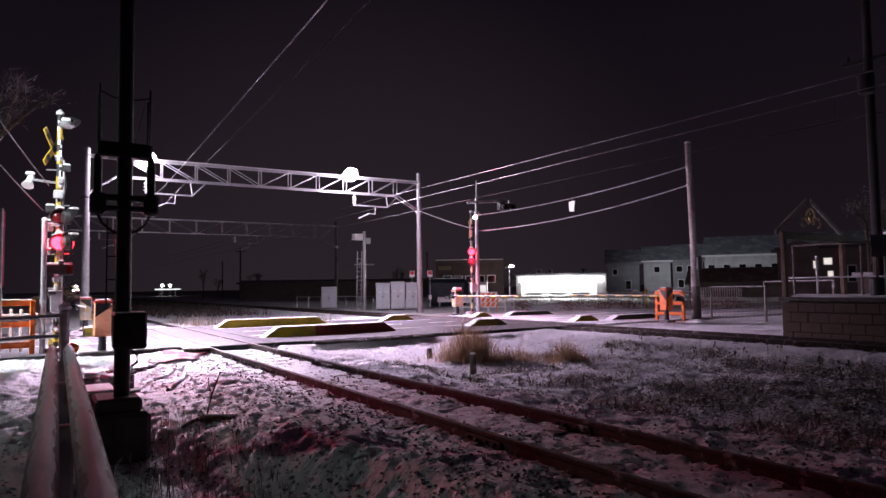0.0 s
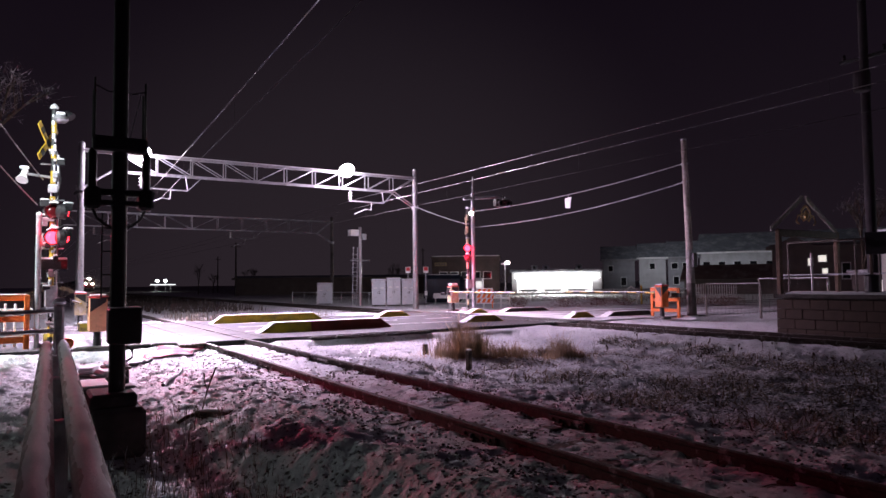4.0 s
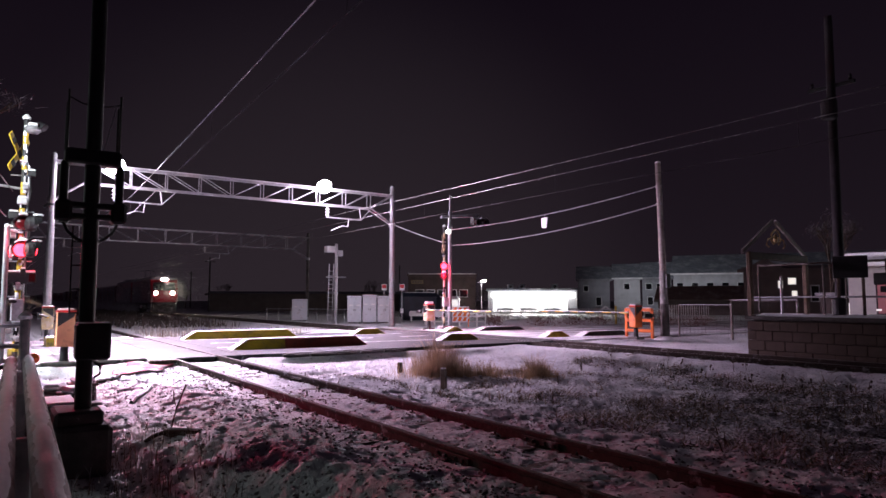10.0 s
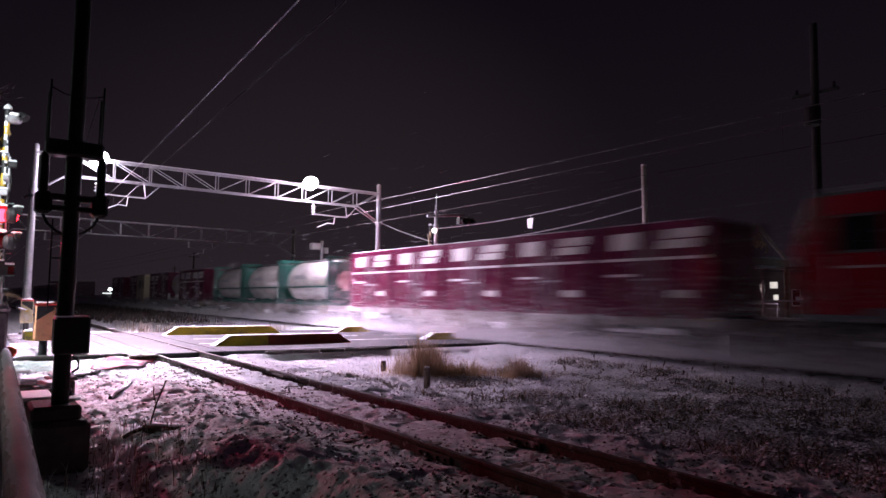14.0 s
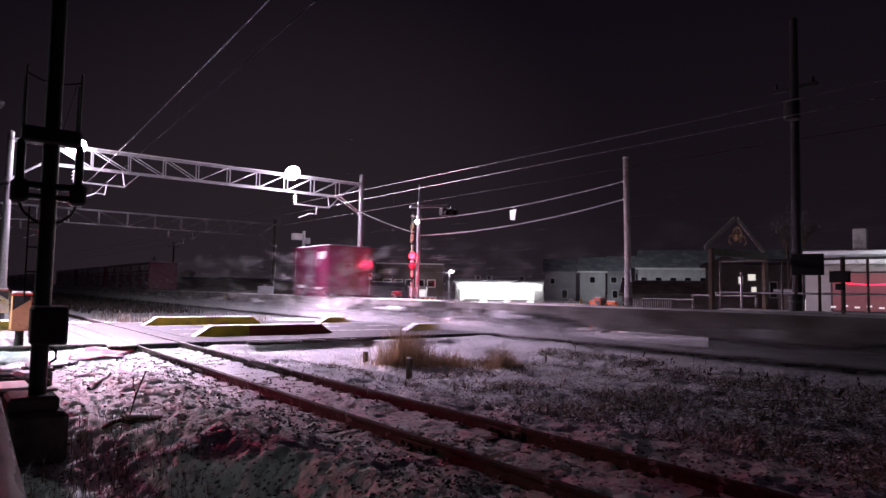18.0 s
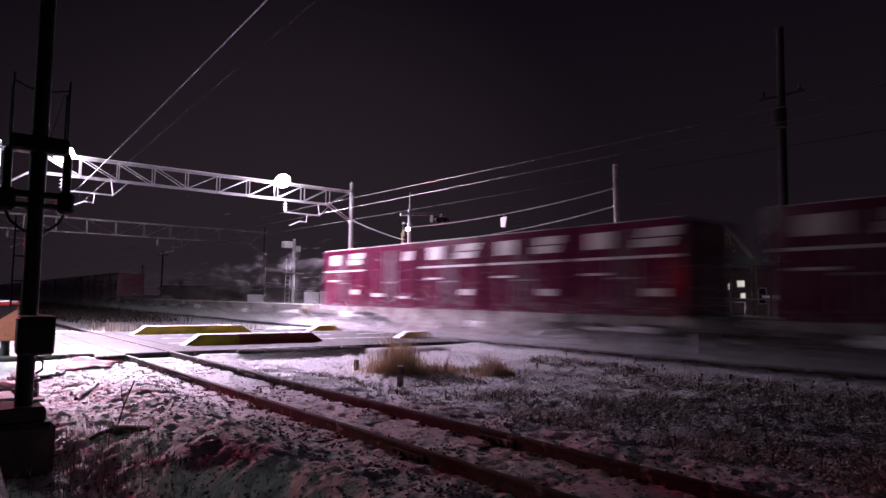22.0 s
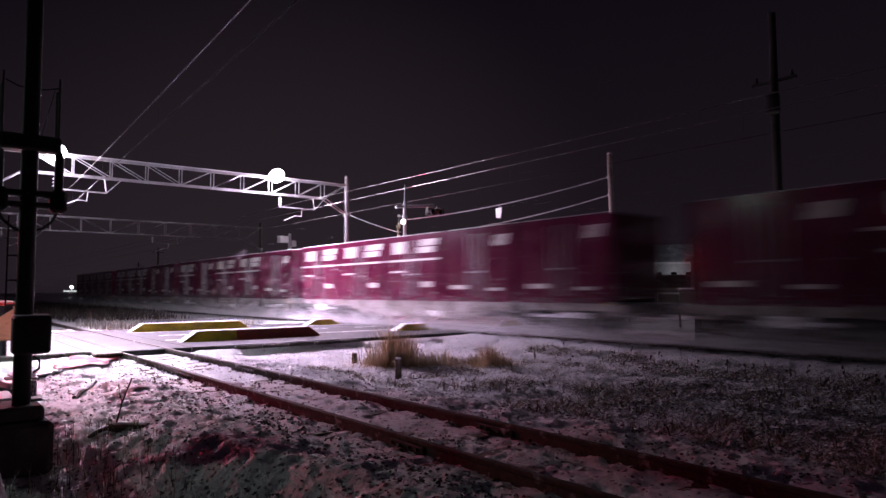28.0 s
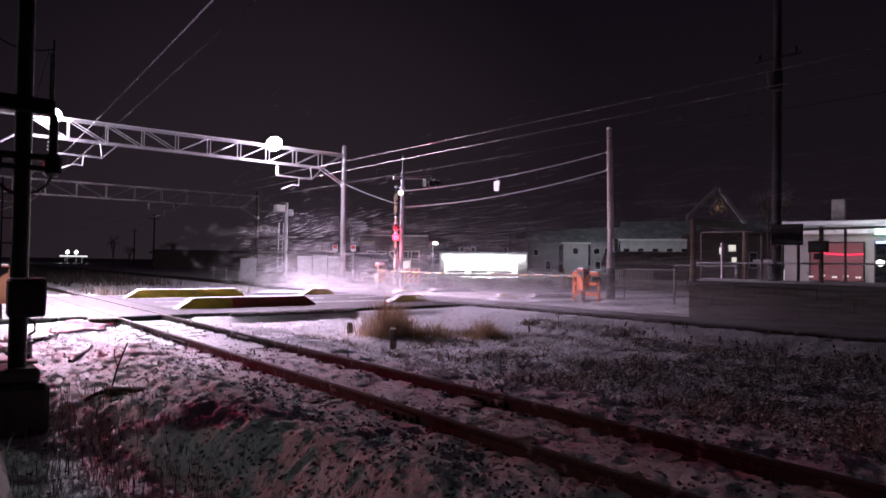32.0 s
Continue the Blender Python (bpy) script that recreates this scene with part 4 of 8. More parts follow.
# wooden utility pole beyond the gates, with two slung cables and a white tag
pole = thing("utility_pole", "weathered wooden utility pole with a dark wrapped foot", "utility pole", (-16.15, 21.42, -0.05))
part("shaft", Geo().tube((0, 0, 2.6), (0.0, -0.16, 6.8), 0.13, 0.10, 16), WOODPOLE := mat("pale_weathered_pole", (0.33, 0.29, 0.26), 0.8, 0, 0.25, 9, 0.3, 30, (0.14, 0.11, 0.10), 0.3, 2), pole, smooth=False)
part("mid_sleeve", Geo().tube((0, 0.02, 1.3), (0, 0, 2.6), 0.155, 0.14, 16), CONCRETE, pole)
part("dark_foot", Geo().tube((0, 0.03, 0), (0, 0.02, 1.32), 0.18, 0.165, 16), DARKCONC, pole)
part("foot_mound", Geo().lathe([(0.42, -0.05), (0.32, 0.03), (0.2, 0.09)], (0, 0, 0), n=14), SNOW, pole)
part("cap", Geo().lathe([(0.11, 0), (0.1, 0.06), (0.02, 0.09)], (0, -0.16, 6.8), n=12), SNOW, pole)
for z in (5.9, 5.2):
    part("cable_clamp", Geo().cham((-0.02, -0.12, z), (0.26, 0.1, 0.1), 0.02), STEEL, pole)
    part("clamp_bolt", Geo().tube((-0.18, -0.12, z), (0.14, -0.12, z), 0.02, n=6), STEEL, pole)
part("meter_box", Geo().cham((0.16, 0.05, 2.2), (0.14, 0.22, 0.55), 0.02), BLACKPAINT, pole)


def slung(name, a, b, sag, r, m, label, n=18):
    pts = []
    for i in range(n + 1):
        u = i / n
        p = Vector(a).lerp(Vector(b), u)
        p.z -= 4 * sag * u * (1 - u)
        pts.append(p)
    return solo(name, Geo().path(pts, r, 6), m, label, "cable")


SNOWYCABLE = mat("snow_lined_cable", (0.35, 0.34, 0.35), 0.6, 0, 0.4, 20)
slung("slung_cable", (-16.2, 21.25, 5.86), (-26.9, 18.9, 4.95), 0.22, 0.02, SNOWYCABLE, "snow-lined black cable slung between two poles")
slung("slung_cable", (-16.2, 21.25, 5.14), (-26.9, 18.9, 4.15), 0.28, 0.022, SNOWYCABLE, "snow-lined black cable slung between two poles")
slung("guy_cable", (-33, 18.9, 5.9), (-26.95, 18.5, 4.3), 0.06, 0.02, SNOWYCABLE, "snow-lined cable from the gantry post to the signal")
tag = thing("cable_marker", "white plastic marker plate hanging on a slung cable", "marker", (-21.35, 20.12, 4.86))
part("plate", Geo().prism([(-0.17, -0.22), (0.1, -0.26), (0.2, 0.22), (-0.2, 0.2)], "y", -0.02, 0.02), WHITEPAINT, tag)
part("hook", Geo().tube((0, 0, 0.2), (0, 0, 0.32), 0.015, n=6), STEEL, tag)

# ---- guard fences ----


def board_fence(at, rz, L, h, label, bars=3, gap=0.9, material=ORANGE):
    t = thing("guard_fence", label, "fence", at, rz, group="orange guard fences")
    n = max(2, int(round(L / gap)) + 1)
    for i in range(n):
        part("post", Geo().cham((L * i / (n - 1), 0, h / 2), (0.11, 0.09, h), 0.015), material, t)
    for k in range(bars):
        z = h - 0.06 - k * (h - 0.35) / (bars - 1)
        part("rail", Geo().cham((L / 2, -0.05, z), (L, 0.04, 0.13), 0.012), material, t)
    part("snow_on_rail", Geo().cham((L / 2, -0.05, h + 0.02), (L - 0.03, 0.05, 0.035), 0.014), SNOW, t)
    return t


board_fence((-17.75, 0.03, -0.1), 268, 1.6, 1.3, "bright orange steel guard fence with snow on top")
board_fence((-17.45, 20.78, -0.05), 10, 1.1, 1.15, "orange steel guard fence behind the gate drive")
wf = thing("white_fence", "white slatted fence behind the orange guard fence", "fence", (-18.6, 0.1, -0.1), 268)
for i in range(9):
    part("slat", Geo().cham((0.1 + i * 0.2, 0, 0.55), (0.06, 0.03, 1.1), 0.01), WHITEPAINT, wf)
for z in (0.35, 0.95):
    part("rail", Geo().cham((0.9, 0.03, z), (1.9, 0.04, 0.07), 0.01), WHITEPAINT, wf)
strf = thing("striped_barricade", "orange and white striped barricade board", "barricade", (-30.2, 21.85, -0.05), 52)
for i, z in enumerate((0.95, 0.68, 0.41)):
    b = part("board", Geo().cham((0, 0, z), (1.15, 0.04, 0.22), 0.012), ORANGE, strf)
    for k in range(4):
        part("white_stripe", Geo().prism([(-0.5 + k * 0.28, z - 0.10), (-0.38 + k * 0.28, z - 0.10), (-0.28 + k * 0.28, z + 0.10), (-0.40 + k * 0.28, z + 0.10)], "y", -0.026, -0.021), WHITEPAINT, b)
for s in (-0.5, 0.5):
    part("leg", Geo().cham((s, 0.03, 0.55), (0.06, 0.05, 1.15), 0.01), ORANGE, strf)
part("snow_cap", Geo().cham((0, 0, 1.09), (1.1, 0.07, 0.05), 0.02), SNOW, strf)

# snow-topped double pipe rail beside the camera, ending at a post
gr = thing("guard_rail", "thick double pipe guard rail with a crust of snow", "guard rail")
RAILGREY = mat("frosted_rail_paint", (0.30, 0.29, 0.29), 0.7, 0, 0.3, 7, 0.3, 40, (0.55, 0.55, 0.57), 0.4, 3)


def rail_y(x, o):
    return 0.155 + o - 0.0285 * x


for o, z in ((0.0, 0.52), (-0.21, 0.50)):
    part("pipe", Geo().tube((0.8, rail_y(0.8, o), z), (-11.2, rail_y(-11.2, o), z), 0.075, n=16), RAILGREY, gr)
    g = Geo()
    rows = []
    for k in range(161):
        x = 0.8 - 0.075 * k
        w = 0.052 + 0.022 * noise.noise(Vector((x * 2.3, o * 9, 1))) + 0.012 * noise.noise(Vector((x * 9, o * 9, 4)))
        h = 0.016 + 0.012 * noise.noise(Vector((x * 3.1, o * 9, 8))) + 0.006 * noise.noise(Vector((x * 12, o * 9, 2)))
        y = rail_y(x, o)
        rows.append([(x, y - w, z + 0.052), (x, y - w * 0.7, z + 0.066 + h), (x, y, z + 0.074 + h * 1.3), (x, y + w * 0.7, z + 0.066 + h), (x, y + w, z + 0.052)])
    g.loft(rows)
    part("snow_crust", g, SNOW, gr, smooth=True)
for x in (-0.3, -2.7, -5.1, -7.5, -9.9):
    part("post", Geo().cham((x, rail_y(x, -0.105), -0.15), (0.11, 0.11, 1.3), 0.02), RAILGREY, gr)
ep = thing("fence_post", "snow-covered steel end post with two thin pipe rails", "post", (-11.3, 0.42, -0.2))
part("pole", Geo().cham((0, 0, 0.66), (0.13, 0.13, 1.32), 0.03), STEEL, ep)
part("snow_cap", Geo().lathe([(0.08, 0), (0.09, 0.04), (0.05, 0.09), (0.01, 0.1)], (0, 0, 1.32), n=12), SNOW, ep)
for z in (1.22, 0.93):
    part("pipe", Geo().tube((0, 0, z), (0.3, -2.6, z - 0.05), 0.022, n=8), STEEL, ep)
    part("snow_on_pipe", Geo().tube((0, 0, z + 0.025), (0.3, -2.6, z - 0.025), 0.014, n=6), SNOW, ep)
part("knob", Geo().lathe([(0.02, -0.08), (0.075, -0.05), (0.075, 0.05), (0.02, 0.08)], (0.02, 0.12, 0.75), (1, 0, 0), 14), ORANGE, ep)

# ---- black signal mast close to the camera ----
bp_ = thing("signal_mast", "black railway signal mast on a concrete block seen from behind", "signal mast", (-8.2, 0.87, 0))
part("pole", Geo().tube((0, 0, -0.1), (0, 0, 9.5), 0.085, 0.075, 18), BLACKPAINT, bp_)
part("upper_crossarm", Geo().cham((0, 0, 2.97), (0.22, 0.56, 0.17), 0.025), BLACKPAINT, bp_)
for s in (-1, 1):
    part("thin_upright", Geo().tube((0, s * 0.26, 3.0), (0, s * 0.26, 3.72), 0.013, n=8), BLACKPAINT, bp_)
    part("thin_upright", Geo().tube((-0.18, s * 0.26, 3.0), (-0.18, s * 0.26, 3.62), 0.013, n=8), BLACKPAINT, bp_)
    part("side_tube", Geo().lathe([(0.03, 0), (0.045, 0.02), (0.045, 0.40), (0.035, 0.44), (0.02, 0.46)], (0, s * 0.275, 2.46), n=12), BLACKPAINT, bp_)
    part("end_block", Geo().cham((0, s * 0.27, 2.36), (0.2, 0.16, 0.24), 0.03), BLACKPAINT, bp_)
    part("curved_brace", Geo().path([(0, s * 0.27, 2.25), (0, s * 0.22, 2.14), (0, s * 0.13, 2.06), (0, s * 0.06, 2.04)], 0.016, 8), BLACKPAINT, bp_)
part("hand_chain", Geo().path([(0, -0.26, 3.64), (0, -0.13, 3.58), (0, 0, 3.57), (0, 0.13, 3.58), (0, 0.26, 3.62)], 0.008, 6), BLACKPAINT, bp_)
part("stay", Geo().tube((-0.05, 0.22, 3.6), (-0.05, 0.10, 3.05), 0.005, n=5), STEEL, bp_)
part("lower_crossarm", Geo().cham((0, 0.01, 2.43), (0.14, 0.70, 0.07), 0.015), BLACKPAINT, bp_)
part("lower_crossarm", Geo().cham((0, 0.01, 2.31), (0.14, 0.60, 0.06), 0.015), BLACKPAINT, bp_)
part("cable_hook", Geo().path([(0, -0.36, 2.42), (0, -0.41, 2.42), (0, -0.45, 2.39)], 0.014, 6), STEEL, bp_)
part("instrument_box", Geo().cham((0.06, 0.06, 0.94), (0.26, 0.34, 0.40), 0.025), BLACKPAINT, bp_, "black instrument box with frost on its lid")
part("frost_on_box", Geo().cham((0.06, 0.06, 1.144), (0.24, 0.32, 0.012), 0.005), SNOW, bp_)
for k in range(4):
    z = 1.25 + k * 0.26
    part("step_iron", Geo().path([(0, -0.08, z), (0, -0.17, z), (0, -0.17, z + 0.09)], 0.010, 6), BLACKPAINT, bp_)
part("ladder_rail", Geo().tube((0, -0.17, 1.2), (0, -0.17, 2.2), 0.009, n=6), BLACKPAINT, bp_)
part("cable_loop", Geo().path([(0.02, 0.09, 0.72), (0.02, 0.15, 0.66), (0.02, 0.15, 0.58), (0.02, 0.09, 0.54)], 0.014, 6), CABLE, bp_)
part("cable_run", Geo().path([(0.08, -0.07, 0.75), (0.09, -0.07, 0.4), (0.09, -0.08, 0.15), (0.2, -0.1, 0.1)], 0.014, 6), CABLE, bp_)
part("upper_base", Geo().cham((-0.05, -0.05, 0.14), (0.62, 0.46, 0.16), 0.03), DARKCONC, bp_)
part("base_block", Geo().cham((0.05, 0.0, -0.20), (0.62, 0.52, 0.54), 0.05), DARKCONC, bp_, "dark concrete base block")
part("snow_on_base", Geo().cham((-0.2, 0.1, 0.235), (0.2, 0.22, 0.03), 0.012), SNOW, bp_)
lowbox = thing("cable_pit", "low dark cable pit box with snow on its lid", "cable pit", (-9.3, 0.62, -0.20))
part("box", Geo().cham((0, 0, 0.14), (0.7, 0.5, 0.34), 0.03), DARKCONC, lowbox)
part("lid", Geo().cham((0, 0, 0.33), (0.76, 0.56, 0.06), 0.02), DARKCONC, lowbox)
part("snow_on_lid", Geo().cham((0.02, 0.02, 0.375), (0.7, 0.5, 0.04), 0.018), SNOW, lowbox)
for s in (-1, 1):
    part("lug", Geo().cham((s * 0.2, 0.29, 0.30), (0.08, 0.06, 0.12), 0.015), BLACKPAINT, lowbox)

# trackside clutter between the mast and the gate
for x, y, rz, w, lab in ((-10.2, 0.98, 12, 0.42, "small grey cable box with a thick cap of snow"), (-10.9, 0.80, -20, 0.34, "small dark junction box with snow on its lid"), (-11.9, 1.25, 5, 0.46, "low concrete cable chamber under snow")):
    z = ground_height(x, y)
    cb = thing("cable_box", lab, "cable box", (x, y, z - 0.04), rz, group="cable boxes by the mast")
    part("box", Geo().cham((0, 0, 0.14), (w, w * 0.7, 0.28), 0.03), DARKCONC, cb)
    part("lid", Geo().cham((0, 0, 0.295), (w + 0.05, w * 0.7 + 0.05, 0.05), 0.015), OLDFENCE, cb)
    part("snow_cap", Geo().cham((0.01, 0, 0.355), (w, w * 0.66, 0.09), 0.04), SNOW, cb)
    part("pipe", Geo().path([(w / 2, 0.03, 0.12), (w / 2 + 0.12, 0.06, 0.16), (w / 2 + 0.22, 0.08, 0.02)], 0.022, 8), CABLE, cb)
for x, y, rz in ((-19.2, 0.55, 0), (-19.5, 2.2, 0), (-23.9, 1.6, 0)):
    yk = thing("yellow_kerb_block", "short yellow painted kerb block with snow on top", "kerb block", (x, y, -0.012), rz, group="yellow kerb blocks by the gate")
    part("block", Geo().prism([(-0.55, 0), (0.55, 0), (0.38, 0.24), (-0.38, 0.24)], "y", -0.16, 0.16), YELLOW, yk)
    part("black_stripe", Geo().prism([(-0.12, 0.002), (0.12, 0.002), (0.22, 0.242), (-0.02, 0.242)], "y", -0.164, 0.164), BLACKPAINT, yk)
    part("snow_cap", Geo().cham((0, 0, 0.26), (0.7, 0.26, 0.05), 0.02), SNOW, yk)

# kerb stones and a low wall beside the road near the gate
kb = thing("kerb", "dark concrete kerb with snow beside the road", "kerb", (-16.8, 0, 0), kind="structure")
for k, (a, b) in enumerate(((0.9, 1.7), (1.72, 2.5), (2.52, 3.05))):
    part("kerb_stone", Geo().cham((0.1, (a + b) / 2, -0.05), (0.24, b - a, 0.2), 0.03), DARKCONC, kb)
for k in range(5):
    a = 6.4 + k * 0.76
    part("kerb_stone", Geo().cham((0.02, a + 0.37, -0.10), (0.16, 0.74, 0.16), 0.025), DARKCONC, kb)

# red sheet half under snow, branch, hoses, stakes
sheet = Geo()
for i in range(16):
    for j in range(7):
        u, v = i / 15, j / 6
        x = -17.2 + 2.3 * u
        y = 2.35 + 1.0 * v + 0.25 * math.sin(u * 5)
        sheet.v.append((x, y, ground_height(x, y) + 0.035 + 0.05 * noise.noise(Vector((x * 2, y * 2, 5)))))
sheet.f = [(i * 7 + j, i * 7 + j + 1, (i + 1) * 7 + j + 1, (i + 1) * 7 + j) for i in range(15) for j in range(6)]
rs = solo("plastic_sheet", sheet, REDPLASTIC, "crumpled red plastic sheet half covered by snow", "sheet", smooth=True)
md = rs.modifiers.new("thick", "SOLIDIFY")
md.thickness = 0.012
pan = thing("crossing_edge_beam", "dark timber edge beam at the crossing", "timber", (-16.45, 3.35, -0.05))
part("beam", Geo().cham((0, 0, 0), (0.35, 0.62, 0.14), 0.03), WOOD, pan)


def draped(name, pts, r, m, label, lift=0.03):
    g = Geo()
    q = []
    for (ax, ay), (bx, by) in zip(pts, pts[1:]):
        for k in range(6):
            u = k / 6
            x, y = ax + (bx - ax) * u, ay + (by - ay) * u
            q.append((x, y, ground_height(x, y) + lift))
    return solo(name, g.path(q, r, 8), m, label, "cable")


draped("hose", [(-10.6, 1.75), (-11.2, 2.0), (-12.1, 2.3), (-12.6, 2.35)], 0.028, CABLE, "black hose lying on the snow")
draped("hose", [(-13.2, 1.5), (-13.7, 1.9), (-14.2, 2.15)], 0.035, CABLE, "short black hose end on the snow")
br = thing("fallen_branch", "short broken log with a dark bent limb in frosted grass", "branch", (-8.15, 1.72, ground_height(-8.15, 1.72)), 40)
part("limb", Geo().path([(-0.20, -0.10, -0.04), (-0.13, -0.03, 0.02), (-0.04, 0.02, 0.055), (0.14, 0.05, 0.06), (0.22, 0.04, 0.04)], 0.024, 8), WOOD, br)
part("log", Geo().tube((-0.10, 0.12, 0.02), (0.34, 0.19, 0.04), 0.055, 0.045, 10), WOOD, br)
part("snow_on_log", Geo().cham((0.13, 0.155, 0.085), (0.40, 0.08, 0.03), 0.015, (0, 0, 8)), SNOW, br)
part("twig", Geo().path([(0.05, 0.03, 0.11), (0.09, 0.06, 0.33), (0.18, 0.10, 0.60)], 0.009, 6), WOOD, br)
part("twig", Geo().path([(0.09, 0.06, 0.33), (0.02, 0.10, 0.43), (-0.01, 0.13, 0.52)], 0.006, 6), WOOD, br)
for (x, y, h, lab) in ((-10.55, 7.25, 0.42, "short dark wooden stake with a snow cap"), (-13.2, 7.85, 0.30, "leaning short wooden stake in straw grass")):
    z = ground_height(x, y)
    st = thing("wooden_stake", lab, "stake", (x, y, z - 0.05))
    part("shaft", Geo().cham((0, 0, h / 2), (0.10, 0.10, h), 0.015, (3, 2, 20)), WOOD, st)
    part("snow_cap", Geo().cham((0, 0, h + 0.012), (0.09, 0.09, 0.03), 0.012), SNOW, st)

# ---- trackside beyond the main line ----
mast = thing("signal_mast", "grey signal mast with ladder and white box on top", "signal mast", (-41.4, 19.5, -0.3))
part("pole", Geo().tube((0, 0, 0), (0, 0, 5.6), 0.12, 0.10, 12), STEEL, mast)
part("white_box", Geo().cham((0.0, -0.5, 5.2), (0.5, 0.62, 0.42), 0.03), WHITEPAINT, mast)
part("box_arm", Geo().tube((0, 0, 5.0), (0, -0.7, 5.0), 0.04, n=8), STEEL, mast)
part("grey_box", Geo().cham((0.0, 0.28, 4.95), (0.3, 0.3, 0.4), 0.03), GREYPAINT, mast)
part("platform", Geo().cham((0, 0, 3.3), (0.5, 1.3, 0.08), 0.02), STEEL, mast)
for s in (-1, 1):
    part("ladder_stile", Geo().tube((0.1, -0.48 + s * 0.16, 0.1), (0.1, -0.40 + s * 0.16, 4.2), 0.025, n=6), STEEL, mast)
for k in range(12):
    part("rung", Geo().tube((0.1, -0.64, 0.4 + k * 0.3), (0.1, -0.3, 0.4 + k * 0.3), 0.018, n=6), STEEL, mast)


CABINETGREY = mat("pale_cabinet_paint", (0.60, 0.63, 0.68), 0.5, 0, 0.08, 3, 0.05, 30, (0.35, 0.34, 0.33), 0.2, 3)


def cabinet(at, w, d, h, rz, label):
    t = thing("relay_cabinet", label, "cabinet", at, rz, group="relay cabinets by the line")
    part("body", Geo().cham((0, 0, h / 2 + 0.1), (w, d, h), 0.02), CABINETGREY, t)
    part("plinth", Geo().cham((0, 0, 0.05), (w * 0.94, d * 0.94, 0.16), 0.01), DARKCONC, t)
    part("roof", Geo().cham((0, 0, h + 0.13), (w + 0.08, d + 0.1, 0.06), 0.015), CABINETGREY, t)
    part("snow_on_roof", Geo().cham((0, 0, h + 0.185), (w, d, 0.05), 0.02), SNOW, t)
    for s in (-1, 1):
        dr = part("door", Geo().cham((s * w / 4, -d / 2 - 0.012, h / 2 + 0.1), (w / 2 - 0.04, 0.02, h - 0.12), 0.008), CABINETGREY, t)
        part("handle", Geo().cham((s * 0.05, -d / 2 - 0.035, h / 2 + 0.1), (0.03, 0.03, 0.16), 0.008), BLACKPAINT, dr)
        part("label_plate", Geo().box((s * w / 4, -d / 2 - 0.025, h * 0.75), (0.22, 0.006, 0.08)), WHITEPAINT, dr)
    return t


for k in range(3):
    cabinet((-40.25 + k * 0.50, 20.35 + k * 0.88, -0.15), 0.95, 0.6, 1.65 + (0.08 if k == 1 else 0), 62, "light grey relay cabinet with snow on its roof")
cabinet((-48.0, 19.6, -0.2), 1.15, 0.8, 1.5, 66, "pale metal equipment cabin beside the line")
for (x, y) in ((-38.6, 23.1), (-39.3, 22.1)):
    sg = thing("round_sign", "red and white sign plate on a thin post", "sign", (x, y, -0.1), 60)
    part("post", Geo().tube((0, 0, 0), (0, 0, 2.5), 0.035, n=8), STEEL, sg)
    part("plate", Geo().cham((0, -0.04, 2.4), (0.34, 0.02, 0.42), 0.008), WHITEPAINT, sg)
    part("red_field", Geo().box((0, -0.054, 2.46), (0.28, 0.006, 0.24)), mat("red_sign_paint", (0.5, 0.02, 0.03), 0.5), sg)
    part("small_box", Geo().cham((0, -0.06, 0.8), (0.2, 0.12, 0.3), 0.01), WHITEPAINT, sg)
low = thing("guard_rail", "snow-covered low white guard rail beyond the line", "guard rail", (-39.8, 24.6, -0.1), 55)
for k in range(4):
    part("post", Geo().cham((k * 1.1, 0, 0.35), (0.1, 0.1, 0.7), 0.015), WHITEPAINT, low)
part("beam", Geo().cham((1.65, -0.07, 0.55), (3.6, 0.05, 0.3), 0.02), WHITEPAINT, low)
part("snow_on_beam", Geo().cham((1.65, -0.05, 0.73), (3.5, 0.12, 0.06), 0.025), SNOW, low)
pf = thing("pipe_fence", "low grey pipe fence along the line", "fence", (-52.5, 18.6, -0.2), 18)
for k in range(9):
    part("post", Geo().tube((k * 1.5, 0, 0), (k * 1.5, 0, 1.0), 0.03, n=6), STEEL, pf)
for z in (0.55, 0.95):
    part("pipe", Geo().tube((0, 0, z), (12, 0, z), 0.025, n=6), STEEL, pf)
tarp = thing("covered_stack", "tall stack under a dark blue tarpaulin", "covered stack", (-43.4, 27.6, -0.1), 58)
part("cover", Geo().cham((0, 0, 1.05), (3.1, 2.2, 2.1), 0.3), mat("dark_blue_tarpaulin", (0.012, 0.02, 0.035), 0.5, 0, 0.3, 2, 0.5, 3), tarp)
part("snow_on_cover", Geo().cham((0, 0, 2.12), (2.3, 1.5, 0.05), 0.02), SNOW, tarp)

# ---- platform ----
pl = thing("platform", "raised station platform with stained block wall and snowy top", "platform", kind="structure")
X0, X1, Y0, Y1, ZT = -10.4, 36.0, 17.45, 21.4, 0.97


def platform_plan(inset):
    return [(X0 + inset, Y0 + inset), (X1, Y0 + inset), (X1, Y1 - inset), (X0 - 1.85 + inset, Y1 - inset)]


